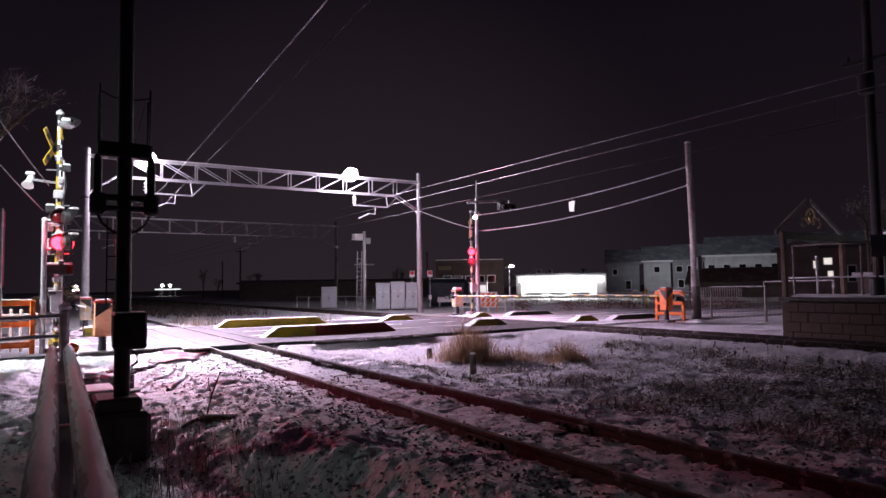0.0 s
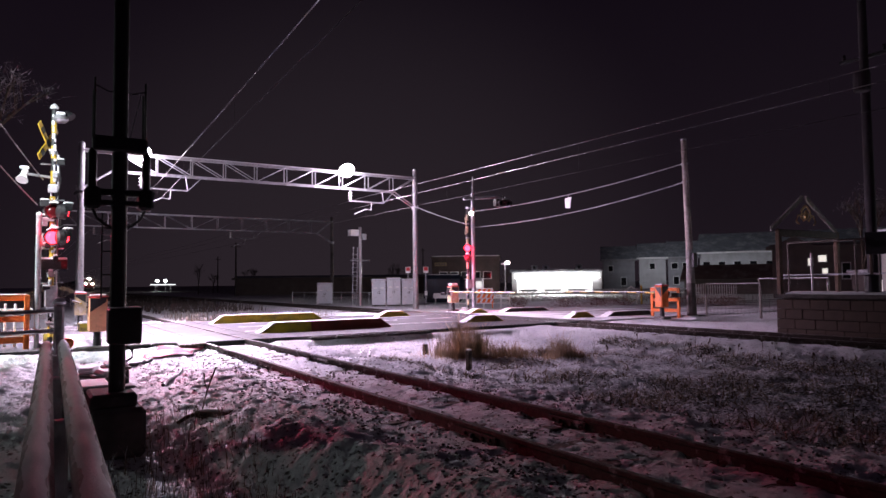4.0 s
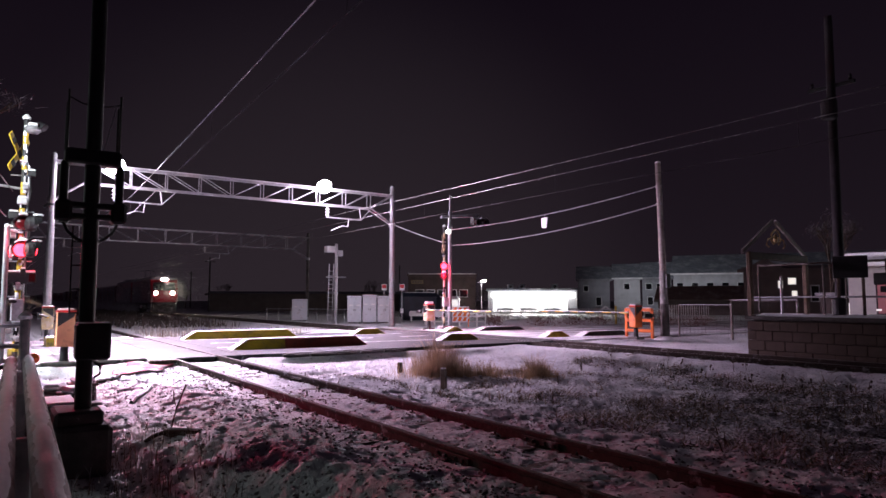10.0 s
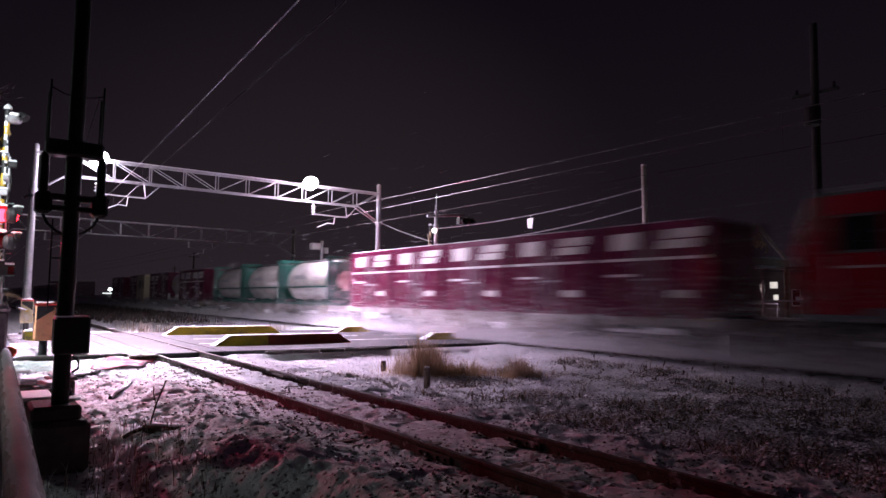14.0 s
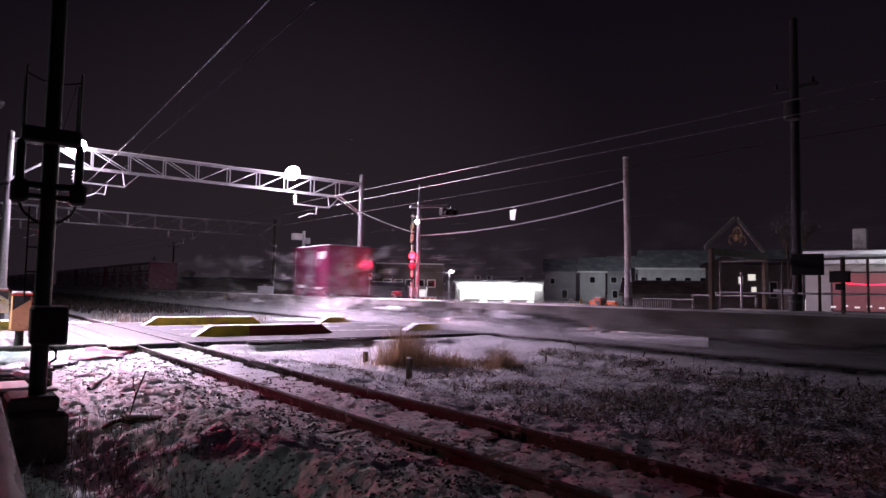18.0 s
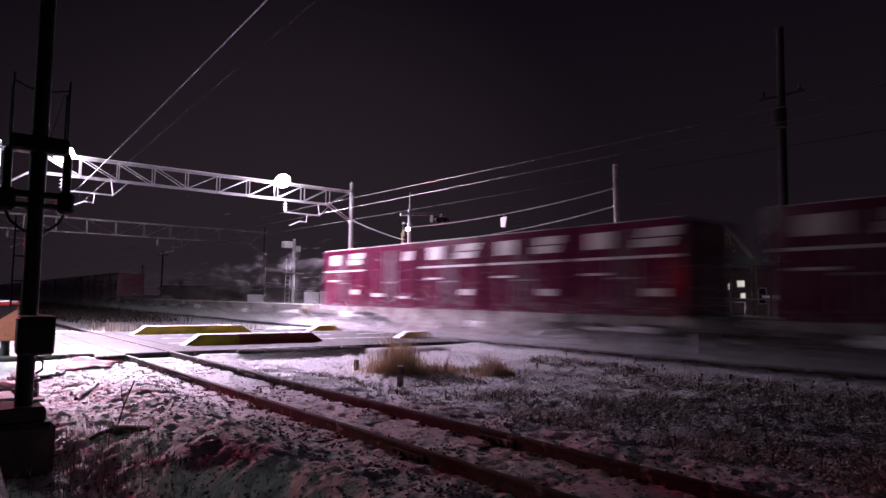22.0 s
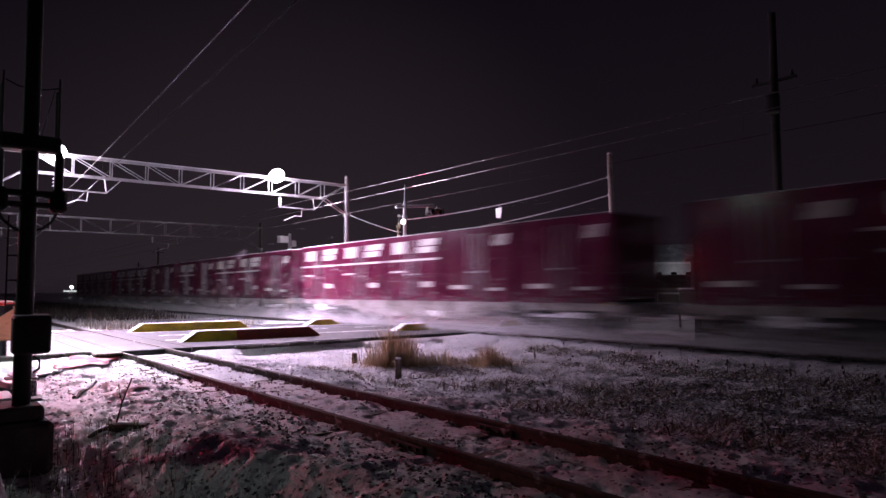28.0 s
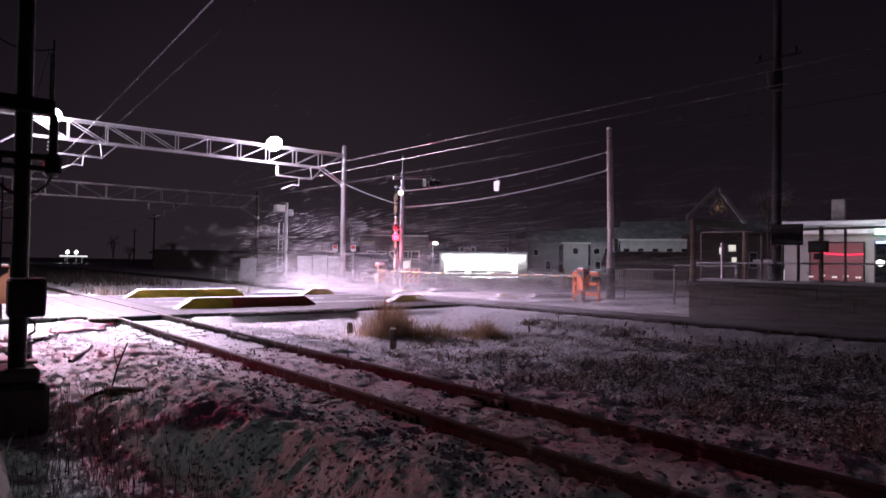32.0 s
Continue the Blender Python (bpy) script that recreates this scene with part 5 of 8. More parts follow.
part("fill", Geo().prism(platform_plan(0.12), "z", -0.3, ZT - 0.10), DARKCONC, pl)
part("coping", Geo().prism(platform_plan(-0.03), "z", ZT - 0.10, ZT), DARKCONC, pl)
part("snow_on_platform", Geo().prism(platform_plan(0.16), "z", ZT + 0.001, ZT + 0.02), SNOW, pl)
BLOCKMAT = mat("stained_wall_block", (0.11, 0.08, 0.065), 0.9, 0, 0.45, 1.1, 0.5, 30, (0.07, 0.052, 0.045), 0.45, 0.9, spec=0.2)
blk = {}
for r in range(4):
    z = -0.22 + r * 0.265
    x = X0 + (0.0 if r % 2 else -0.25)
    while x < 4:
        w = random.choice((0.46, 0.5, 0.54))
        a, b = max(x, X0), x + w
        key = round(b - a, 2)
        if key not in blk and b - a > 0.1:
            blk[key] = Geo().cham((0, 0, 0), (b - a - 0.010, 0.18, 0.255), 0.010).mesh("block", BLOCKMAT)
        if b - a > 0.1:
            part("block", blk[key], BLOCKMAT, pl, at=((a + b) / 2, Y0 + 0.07 + random.uniform(-0.006, 0.006), z + 0.13))
        x += w

# gabled timber gate across the end of the platform
sh = thing("platform_gate", "gabled timber gate frame with pale barge boards on the platform end", "gate", (-10.3, 19.0, ZT))
TIMBER = mat("dark_brown_timber", (0.09, 0.06, 0.042), 0.7, 0, 0.35, 8, 0.3, 30)
PALEBOARD = mat("pale_weathered_board", (0.34, 0.31, 0.29), 0.8, 0, 0.2, 7, 0.2, 30, (0.7, 0.7, 0.72), 0.2, 5)
RAWPOST = mat("raw_larch_post", (0.15, 0.10, 0.07), 0.75, 0, 0.25, 6, 0.3, 25, (0.2, 0.12, 0.08), 0.3, 3)
gw, ge, gp = 1.52, 1.80, 2.80
for s in (-1, 1):
    part("post", Geo().cham((0, s * gw, ge / 2), (0.13, 0.13, ge), 0.02), RAWPOST, sh, "raw larch post")
    part("barge_board", Geo().prism([(s * (gw + 0.2), ge - 0.06), (s * (gw + 0.2), ge + 0.06), (s * 0.10, gp + 0.02), (s * 0.10, gp - 0.12)], "x", -0.12, -0.06), PALEBOARD, sh)
part("header_beam", Geo().cham((0.0, 0, ge - 0.11), (0.12, 2 * gw, 0.2), 0.02), TIMBER, sh)
part("ridge_batten", Geo().tube((-0.06, 0, gp - 0.05), (0.0, 0, 2.5), 0.012, n=6), TIMBER, sh)
GILT = mat("gilded_ornament", (0.55, 0.40, 0.20), 0.4, 0.4, 0.2, 8)
for s in (-1, 1):
    part("gilt_scroll", Geo().path([(-0.04, s * 0.03, 2.52), (-0.05, s * 0.22, 2.38), (-0.05, s * 0.26, 2.2), (-0.04, s * 0.12, 2.08)], 0.03, 6), GILT, sh)
    part("gilt_scroll", Geo().path([(-0.04, s * 0.05, 2.3), (-0.05, s * 0.42, 2.22), (-0.05, s * 0.50, 2.05), (-0.04, s * 0.38, 1.98)], 0.025, 6), GILT, sh)
part("gilt_drop", Geo().lathe([(0.01, 0), (0.06, 0.06), (0.07, 0.16), (0.02, 0.3)], (-0.05, 0, 2.1), n=10), GILT, sh)

pfn = thing("platform_fence", "grey pipe fence along the back of the platform", "fence", (-11.6, 20.2, ZT))
for x, h in ((0.0, 1.54), (0.71, 1.19), (1.98, 1.54), (2.6, 1.54), (4.3, 1.54), (6.0, 1.54), (7.7, 1.54), (9.4, 1.54), (11.1, 1.54)):
    part("post", Geo().tube((x, 0, 0), (x, 0, h), 0.035, n=8), STEEL if h < 1.5 else OLDFENCE, pfn)
part("lower_pipe", Geo().tube((-0.4, 0, 0.54), (18.5, 0, 0.54), 0.028, n=8), STEEL, pfn)
part("upper_pipe", Geo().tube((0, 0, 1.54), (18.5, 0, 1.54), 0.035, n=8), OLDFENCE, pfn)
bin_ = thing("litter_bin", "small black bin on the platform", "bin", (-8.95, 19.6, ZT))
part("body", Geo().lathe([(0.15, 0), (0.18, 0.05), (0.18, 0.42), (0.14, 0.48)], n=16), BLACKPAINT, bin_)
part("lid", Geo().lathe([(0.185, 0.42), (0.18, 0.47), (0.08, 0.52)], n=16), BLACKPAINT, bin_)
nb = thing("name_board", "dark station name board on two posts", "sign board", (-8.75, 19.9, ZT), 22)
for s in (-0.3, 0.3):
    part("post", Geo().cham((s, 0, 0.8), (0.08, 0.08, 1.6), 0.012), TIMBER, nb)
part("board", Geo().cham((0, -0.06, 1.38), (0.85, 0.06, 0.62), 0.015), BLACKPAINT, nb)
nb2 = thing("notice_box", "dark notice box on a platform post", "sign board", (-7.3, 18.6, ZT))
part("post", Geo().cham((0, 0, 0.75), (0.09, 0.09, 1.5), 0.012), TIMBER, nb2)
part("box", Geo().cham((-0.05, -0.06, 0.98), (0.48, 0.12, 0.3), 0.015), BLACKPAINT, nb2)
part("small_box", Geo().cham((-0.05, -0.06, 0.72), (0.2, 0.1, 0.16), 0.012), BLACKPAINT, nb2)
for k, (x, y) in enumerate(((-5.5, 18.8), (-2.9, 19.0))):
    pp = thing("platform_post", "dark steel canopy post on the platform", "post", (x, y, ZT))
    part("shaft", Geo().cham((0, 0, 0.9), (0.16, 0.16, 1.8), 0.02), BLACKPAINT, pp)
    part("foot_plate", Geo().cham((0, 0, 0.03), (0.3, 0.3, 0.06), 0.01), BLACKPAINT, pp)
big = thing("concrete_pole", "tall tarred dark pole behind the platform", "pole", (-10.3, 22.7, -0.1))
SOOTY = mat("tarred_black_pole", (0.024, 0.019, 0.024), 0.9, 0, 0.3, 4, 0.2, 40)
part("shaft", Geo().tube((0, 0, 0), (0, 0, 11.0), 0.165, 0.12, 18), SOOTY, big)
part("crossarm", Geo().cham((0, 0, 8.6), (1.5, 0.1, 0.12), 0.02), BLACKPAINT, big)
for s in (-0.6, 0.6):
    part("insulator", Geo().lathe([(0.03, 0), (0.07, 0.05), (0.04, 0.1), (0.06, 0.15), (0.02, 0.2)], (s, 0, 8.66), n=10), SOOTY, big)
part("transformer", Geo().lathe([(0.2, 0), (0.24, 0.04), (0.24, 0.6), (0.15, 0.68)], (0.1, -0.42, 7.4), n=16), SOOTY, big)

# fences between the gate and the platform
for (x, y, rz, L, h, lab) in ((-16.75, 23.18, 32.6, 1.97, 1.36, "grey pipe frame fence with wire mesh beside the platform"), (-15.4, 24.7, 18, 2.4, 1.55, "grey pipe frame fence behind the mesh panel")):
    f = thing("pipe_frame_fence", lab, "fence", (x, y, -0.15), rz)
    part("post", Geo().tube((0, 0, 0), (0, 0, h), 0.035, n=8), OLDFENCE, f)
    part("post", Geo().tube((L, 0, 0), (L, 0, h), 0.05, n=8), OLDFENCE, f)
    part("top_pipe", Geo().tube((0, 0, h), (L, 0, h), 0.03, n=8), OLDFENCE, f)
    part("snow_on_pipe", Geo().tube((0, 0, h + 0.03), (L, 0, h + 0.03), 0.015, n=6), SNOW, f)
    g = Geo()
    for k in range(1, 14):
        g.tube((L * k / 14, 0, 0.15), (L * k / 14, 0, h), 0.004, n=4)
    for k in range(1, 9):
        g.tube((0, 0, 0.15 + (h - 0.2) * k / 9), (L, 0, 0.15 + (h - 0.2) * k / 9), 0.004, n=4)
    part("wire_mesh", g, OLDFENCE, f)
pk = thing("picket_fence", "pale picket fence behind the wooden pole", "fence", (-26.3, 35.0, -0.1), 57)
for k in range(20):
    part("picket", Geo().cham((k * 0.145, 0, 0.62), (0.06, 0.03, 1.24), 0.01), WHITEPAINT, pk)
for z in (0.3, 1.0):
    part("rail", Geo().cham((1.4, 0.03, z), (3.0, 0.04, 0.06), 0.01), PALEBOARD, pk)

# ---- station building behind the platform ----
LITROOM = glow("lit_shop_interior", (1.0, 0.93, 0.88), 0.5)
REDNEON = glow("red_neon_line", (1.0, 0.02, 0.08), 3.0, (0.4, 0.02, 0.03))
GREENSIGN = glow("green_lit_sign", (0.25, 1.0, 0.6), 3.5)
BLUESIGN = glow("blue_lit_strip", (0.25, 0.35, 1.0), 2.5)
PINKWIN = glow("pink_lit_window", (1.0, 0.22, 0.32), 0.07, (0.2, 0.1, 0.1))
WARMWIN = glow("warm_lit_window", (1.0, 0.92, 0.84), 0.8)
WALLBEIGE = mat("pale_plaster_wall", (0.40, 0.38, 0.36), 0.8, 0, 0.12, 2, 0.1, 20, (0.2, 0.18, 0.17), 0.25, 1)
st = thing("station_building", "low pale station building with snowy roof and red neon window", "station building", (-12.3, 27.7, -0.1), 16)
part("wall", Geo().span((0, 0.3, 0), (17, 6, 2.85)), WALLBEIGE, st)
part("fascia", Geo().cham((8.5, 0.15, 2.95), (17.2, 0.7, 0.22), 0.03), WHITEPAINT, st)
part("roof", Geo().cham((8.5, 3.0, 3.12), (17.4, 6.6, 0.14), 0.03), ROOFGREY, st)
part("snow_on_roof", Geo().cham((8.5, 2.9, 3.27), (17.2, 6.3, 0.18), 0.06), SNOW, st)
part("chimney", Geo().cham((1.85, 1.2, 3.75), (0.48, 0.5, 1.1), 0.03), CONCRETE, st)
for x0, x1 in ((0.9, 2.8), (3.1, 4.6), (4.9, 7.6), (7.9, 10.6)):
    w = part("window_frame", Geo().cham(((x0 + x1) / 2, 0.27, 1.75), (x1 - x0, 0.1, 1.6), 0.02), BLACKPAINT, st)
    part("pane", Geo().box(((x0 + x1) / 2, 0.21, 1.75), (x1 - x0 - 0.12, 0.01, 1.48)), PINKWIN if x0 < 3 else GLASS, w)
part("neon_line", Geo().path([(0.95, 0.18, 2.2), (1.5, 0.18, 2.08), (2.2, 0.18, 2.03), (2.75, 0.18, 2.06)], 0.022, 6), REDNEON, st)
for k in range(5):
    part("small_lit_display", Geo().cham((0.98 + 0.4 * k, 0.19, 1.15 + 0.05 * (k % 2)), (0.18, 0.02, 0.07), 0.006), LITROOM, st)
part("green_sign", Geo().cham((3.5, -0.15, 3.0), (0.75, 0.12, 0.42), 0.03), GREENSIGN, st)
part("blue_strip", Geo().cham((3.4, -0.10, 2.5), (0.5, 0.06, 0.08), 0.02), BLUESIGN, st)
part("door_lamp", Geo().lathe([(0.02, 0), (0.14, 0.06), (0.14, 0.18), (0.02, 0.24)], (3.3, -0.02, 1.6), n=14), glow("lit_door_lamp", (1.0, 0.93, 0.9), 5.0), st)


wr = thing("waiting_room", "low dark waiting room with warm lit panes", "waiting room", (-16.4, 34.0, -0.1), 20)
part("wall", Geo().span((0, 0, 0), (4.4, 2.6, 1.75)), DARKROOM := mat("dark_waiting_room_wall", (0.07, 0.055, 0.05), 0.8, 0, 0.25, 2), wr)
part("roof", Geo().cham((2.2, 1.3, 1.83), (4.8, 3.0, 0.16), 0.03), ROOFGREY, wr)
for k, w in enumerate((0.5, 0.32, 0.32, 0.5)):
    f = part("window_frame", Geo().cham((1.15 + k * 0.72, -0.02, 1.05), (w + 0.12, 0.06, 0.85), 0.015), DARKROOM, wr)
    part("lit_pane", Geo().box((1.15 + k * 0.72, -0.055, 1.05), (w, 0.012, 0.72)), LITROOM, f, "warm lit pane")

# ---- distant buildings ----
def block_building(p0, p1, h, depth, label, wall, roof_h=0.0, windows=(), base=-0.2, name="apartment_building", cat="building", snowroof=True, roof_mat=None, gables=()):
    a, b = Vector((*p0, 0)), Vector((*p1, 0))
    L = (b - a).length
    t = thing(name, label, cat, (*p0, base), math.degrees(math.atan2(b.y - a.y, b.x - a.x)))
    part("wall", Geo().span((0, 0, 0), (L, depth, h - base)), wall, t)
    if roof_h:
        r = part("roof", Geo().prism([(-0.5, h - base), (depth + 0.5, h - base), (depth * 0.5, h - base + roof_h)], "x", -0.4, L + 0.4), roof_mat or ROOFDARK, t)
        part("eaves_trim", Geo().span((-0.4, -0.56, h - base - 0.15), (L + 0.4, -0.5, h - base + 0.12)), WHITEPAINT if wall is WALLWHITE else wall, r)
    else:
        r = part("parapet", Geo().span((-0.15, -0.15, h - base), (L + 0.15, depth + 0.15, h - base + 0.3)), wall, t)
        if snowroof:
            part("snow_on_roof", Geo().span((0, 0, h - base + 0.3), (L, depth, h - base + 0.42)), SNOW, r)
        for x, w, gh in gables:
            d = part("dormer", Geo().prism([(x - w / 2, h - base + 0.1), (x + w / 2, h - base + 0.1), (x, h - base + gh)], "y", -0.3, 2.2), wall, t)
            for q in (-1, 1):
                part("dormer_verge", Geo().tube((x + q * (w / 2 + 0.1), -0.32, h - base + 0.05), (x, -0.32, h - base + gh + 0.1), 0.09, n=6), SNOW, d)
    for x, z, w, hh, lit in windows:
        f = part("window", Geo().span((x - w / 2 - 0.08, -0.08, z - hh / 2 - 0.08), (x + w / 2 + 0.08, 0.02, z + hh / 2 + 0.08)), WHITEPAINT if not lit else GREYPAINT, t)
        part("pane", Geo().span((x - w / 2, -0.1, z - hh / 2), (x + w / 2, -0.085, z + hh / 2)), WARMWIN if lit else GLASS, f)
    return t


ROOFDARK = mat("snow_dusted_slate_roof", (0.20, 0.215, 0.24), 0.7, 0, 0.2, 1.5, 0.1, 8, (0.45, 0.46, 0.48), 0.35, 0.6)
ROOFBROWN = mat("brown_metal_roof", (0.16, 0.10, 0.09), 0.6, 0, 0.2, 1.2, 0.1, 8, (0.32, 0.28, 0.28), 0.3, 0.8)
WALLWHITE = mat("white_render_wall", (0.55, 0.55, 0.56), 0.8, 0, 0.1, 0.8, 0.05, 10, (0.35, 0.34, 0.34), 0.25, 0.5)
WALLGREY = mat("grey_render_wall", (0.30, 0.30, 0.32), 0.8, 0, 0.15, 0.8, 0.05, 10, (0.18, 0.17, 0.17), 0.25, 0.5)
DARKWALL = mat("dark_stained_wall", (0.16, 0.13, 0.12), 0.85, 0, 0.2, 1, 0.1, 10)
OFFICEWALL = mat("dark_brown_office_wall", (0.075, 0.058, 0.052), 0.85, 0, 0.25, 1, 0.1, 10)
WALLBROWN = mat("brown_siding_wall", (0.13, 0.105, 0.095), 0.8, 0, 0.2, 1, 0.1, 10)
w6 = [(1.0 + 2.2 * i, 4.0, 0.9, 0.8, False) for i in range(5)]
block_building((-65.2, 89.0), (-54.0, 96.0), 5.6, 11, "long two-storey white apartment block with a grey roof", WALLWHITE, 3.3, w6 + [(2.0 + 2.3 * i, 1.6, 1.0, 1.2, False) for i in range(4)], gables=((2.2, 1.6, 1.7), (8.0, 1.6, 1.5)))
block_building((-54.2, 96.2), (-40.0, 103.0), 5.6, 11, "two-storey white apartment block with a row of upper windows", WALLWHITE, 3.3, [(1.2 + 2.0 * i, 4.0, 0.9, 0.8, False) for i in range(7)])
block_building((-72.3, 83.3), (-69.2, 85.9), 5.0, 8, "narrow pale two-storey house wing", WALLWHITE, 2.6, [(2.0, 3.9, 0.8, 0.9, False)])
block_building((-69.0, 86.2), (-65.4, 88.8), 5.0, 8, "pale green-grey house wing with dark porch", WALLGREY, 2.8, [(1.0, 3.9, 0.9, 0.9, False), (2.6, 3.9, 0.7, 0.9, False), (1.2, 1.6, 0.8, 1.2, False)])
block_building((-76.2, 79.2), (-72.6, 82.6), 4.8, 8, "grey two-storey house with narrow windows", WALLGREY, 2.4, [(1.2, 3.6, 0.7, 0.9, False), (3.2, 1.5, 0.8, 1.3, False)])
block_building((-47.5, 62.0), (-38.5, 67.0), 1.4, 5, "low dark brown shed with a steep brown roof", WALLBROWN, 1.7, [], roof_mat=ROOFBROWN)
house = block_building((-31.2, 52.0), (-24.8, 55.0), 3.9, 6, "dark brown house with a low gable and lit windows", DARKWALL, 0.5, [(3.6, 3.2, 0.55, 0.5, True), (2.75, 2.95, 0.3, 0.55, True), (3.75, 2.2, 0.35, 0.4, True), (5.2, 2.2, 0.5, 1.2, False)], name="house", roof_mat=ROOFBROWN)
part("gable", Geo().prism([(-0.2, 4.1), (3.4, 4.1), (1.6, 5.1)], "y", -0.12, 3.0), DARKWALL, house)
block_building((-77.2, 47.2), (-71.6, 54.6), 4.7, 9, "brown two-storey office with a yellow sign band", OFFICEWALL, 0, [(1.6 + 1.5 * i, 2.6, 1.0, 0.9, False) for i in range(5)], name="office_building")
ob_sign = thing("shop_sign", "faint yellow sign board on an office roof edge", "sign", (-76.9, 47.3, 3.95), 53)
part("board", Geo().cham((1.0, -0.2, 0), (1.7, 0.1, 0.5), 0.02), mat("dull_yellow_sign", (0.22, 0.18, 0.09), 0.5), ob_sign)
for k in range(4):
    part("lettering_bar", Geo().box((0.45 + k * 0.36, -0.26, 0), (0.22, 0.012, 0.28)), WALLBROWN, ob_sign)
block_building((-98, 26), (-84, 56), 2.3, 8, "long low dark warehouse beyond the line", WALLBROWN, 0.5, [], name="warehouse")

# brightly lit convenience store
cs = thing("convenience_store", "brightly lit white convenience store front with snow on the roof", "store", (-62.4, 50.0, -0.2), 48)
STOREWHITE = glow("lit_store_front", (1.0, 0.97, 0.98), 3.2)
STOREFASCIA = glow("lit_store_fascia", (1.0, 0.98, 1.0), 4.0)
part("wall", Geo().span((-0.5, 0.6, 0), (10.2, 9, 2.9)), WALLWHITE, cs)
part("lit_front", Geo().span((0.1, 0.50, 0.35), (9.0, 0.59, 1.95)), STOREWHITE, cs)
part("lit_fascia", Geo().cham((4.9, 0.3, 2.28), (10.0, 0.6, 0.55), 0.05), STOREFASCIA, cs)
for k in range(7):
    part("mullion", Geo().span((0.1 + k * 1.45, 0.42, 0.2), (0.18 + k * 1.45, 0.5, 2.0)), GREYPAINT, cs)
part("roof", Geo().cham((4.8, 4.6, 2.95), (11.0, 9, 0.3), 0.05), ROOFDARK, cs)
for k in (2.2, 3.6, 7.6):
    u = part("roof_unit", Geo().cham((k, 2.2, 3.35), (0.8, 0.7, 0.55), 0.05), GREYPAINT, cs)
    part("fan_ring", Geo().tube((k, 1.84, 3.35), (k, 1.80, 3.35), 0.2, n=14), BLACKPAINT, u)
for k in range(3):
    part("shelf_row", Geo().span((0.6 + k * 2.8, 0.44, 0.4), (2.6 + k * 2.8, 0.49, 0.75)), GREYPAINT, cs)
sl = thing("street_lamp", "lit street lamp by the store car park", "street lamp", (-66.0, 51.2, -0.15), 40)
part("pole", Geo().tube((0, 0, 0), (0, 0, 4.0), 0.07, 0.05, 10), STEEL, sl)
part("arm", Geo().tube((-0.5, 0, 3.85), (0.35, 0, 4.0), 0.035, n=8), STEEL, sl)
part("lamp_head", Geo().lathe([(0.1, 0.2), (0.3, 0.12), (0.34, 0.0), (0.2, -0.1), (0.05, -0.14)], (0.3, 0, 4.0), n=16), glow("lit_street_lamp", (1.0, 0.9, 0.88), 14.0), sl, "lit globe")
cf = thing("car_park_fence", "low pale fence in front of the store car park", "fence", (-47.5, 38.5, -0.15), 46)
for k in range(14):
    part("post", Geo().cham((k * 1.2, 0, 0.45), (0.08, 0.08, 0.9), 0.012), WHITEPAINT, cf)
for z in (0.45, 0.8):
    part("rail", Geo().cham((7.8, -0.05, z), (15.8, 0.04, 0.1), 0.012), WHITEPAINT, cf)
for k, (x, y) in enumerate(((-36.5, 33.0), (-33.5, 35.5), (-29.8, 36.5), (-41.5, 33.0))):
    hb = Geo()
    for i in range(420):
        a, r, z = random.uniform(0, 6.28), random.uniform(0, 1) ** 0.5, random.uniform(0.05, 0.8)
        p = Vector((1.9 * r * math.cos(a), 0.7 * r * math.sin(a), z))
        d = Vector((random.uniform(-1, 1), random.uniform(-1, 1), random.uniform(0.2, 1))).normalized() * 0.28
        hb.add([p, p + d, p + d * 0.5 + Vector((0.02, 0.02, 0))], [(0, 1, 2)])
    solo("bare_hedge", hb, WEED, "low bare hedge dusted with snow", "hedge", (x, y, -0.2), 45, "hedges by the car park")
wgate = thing("small_gate_arch", "small white lit arch with a yellow post", "arch", (-27.6, 31.0, -0.1), 40)
part("arch", Geo().path([(-0.35, 0, 0), (-0.35, 0, 0.9), (0, 0, 1.15), (0.35, 0, 0.9), (0.35, 0, 0)], 0.05, 8), WHITEPAINT, wgate)
part("yellow_post", Geo().tube((0.6, 0, 0), (0.6, 0, 1.2), 0.06, n=10), YPAINT, wgate)

# far lit canopy beyond the fields
fc = thing("far_canopy", "small far canopy under two lamps", "canopy", (-197.5, 29.5, -0.2), 84)
part("roof", Geo().cham((3.0, 1.5, 2.0), (6.4, 4, 0.3), 0.05), glow("lit_far_canopy", (0.95, 0.98, 1.0), 1.2), fc)
for s in (1.0, 5.0):
    part("post", Geo().tube((s, 1.0, 0), (s, 1.0, 1.9), 0.1, n=8), STEEL, fc)
for s in (1.6, 3.7):
    part("lamp_mast", Geo().tube((s, 2.5, 0), (s, 2.5, 3.0), 0.06, n=6), STEEL, fc)
    part("lamp_globe", Geo().lathe([(0.1, 0), (0.45, 0.3), (0.45, 0.6), (0.1, 0.9)], (s, 2.4, 2.6), n=12), glow("lit_far_globe", (0.9, 1.0, 1.0), 9.0), fc)


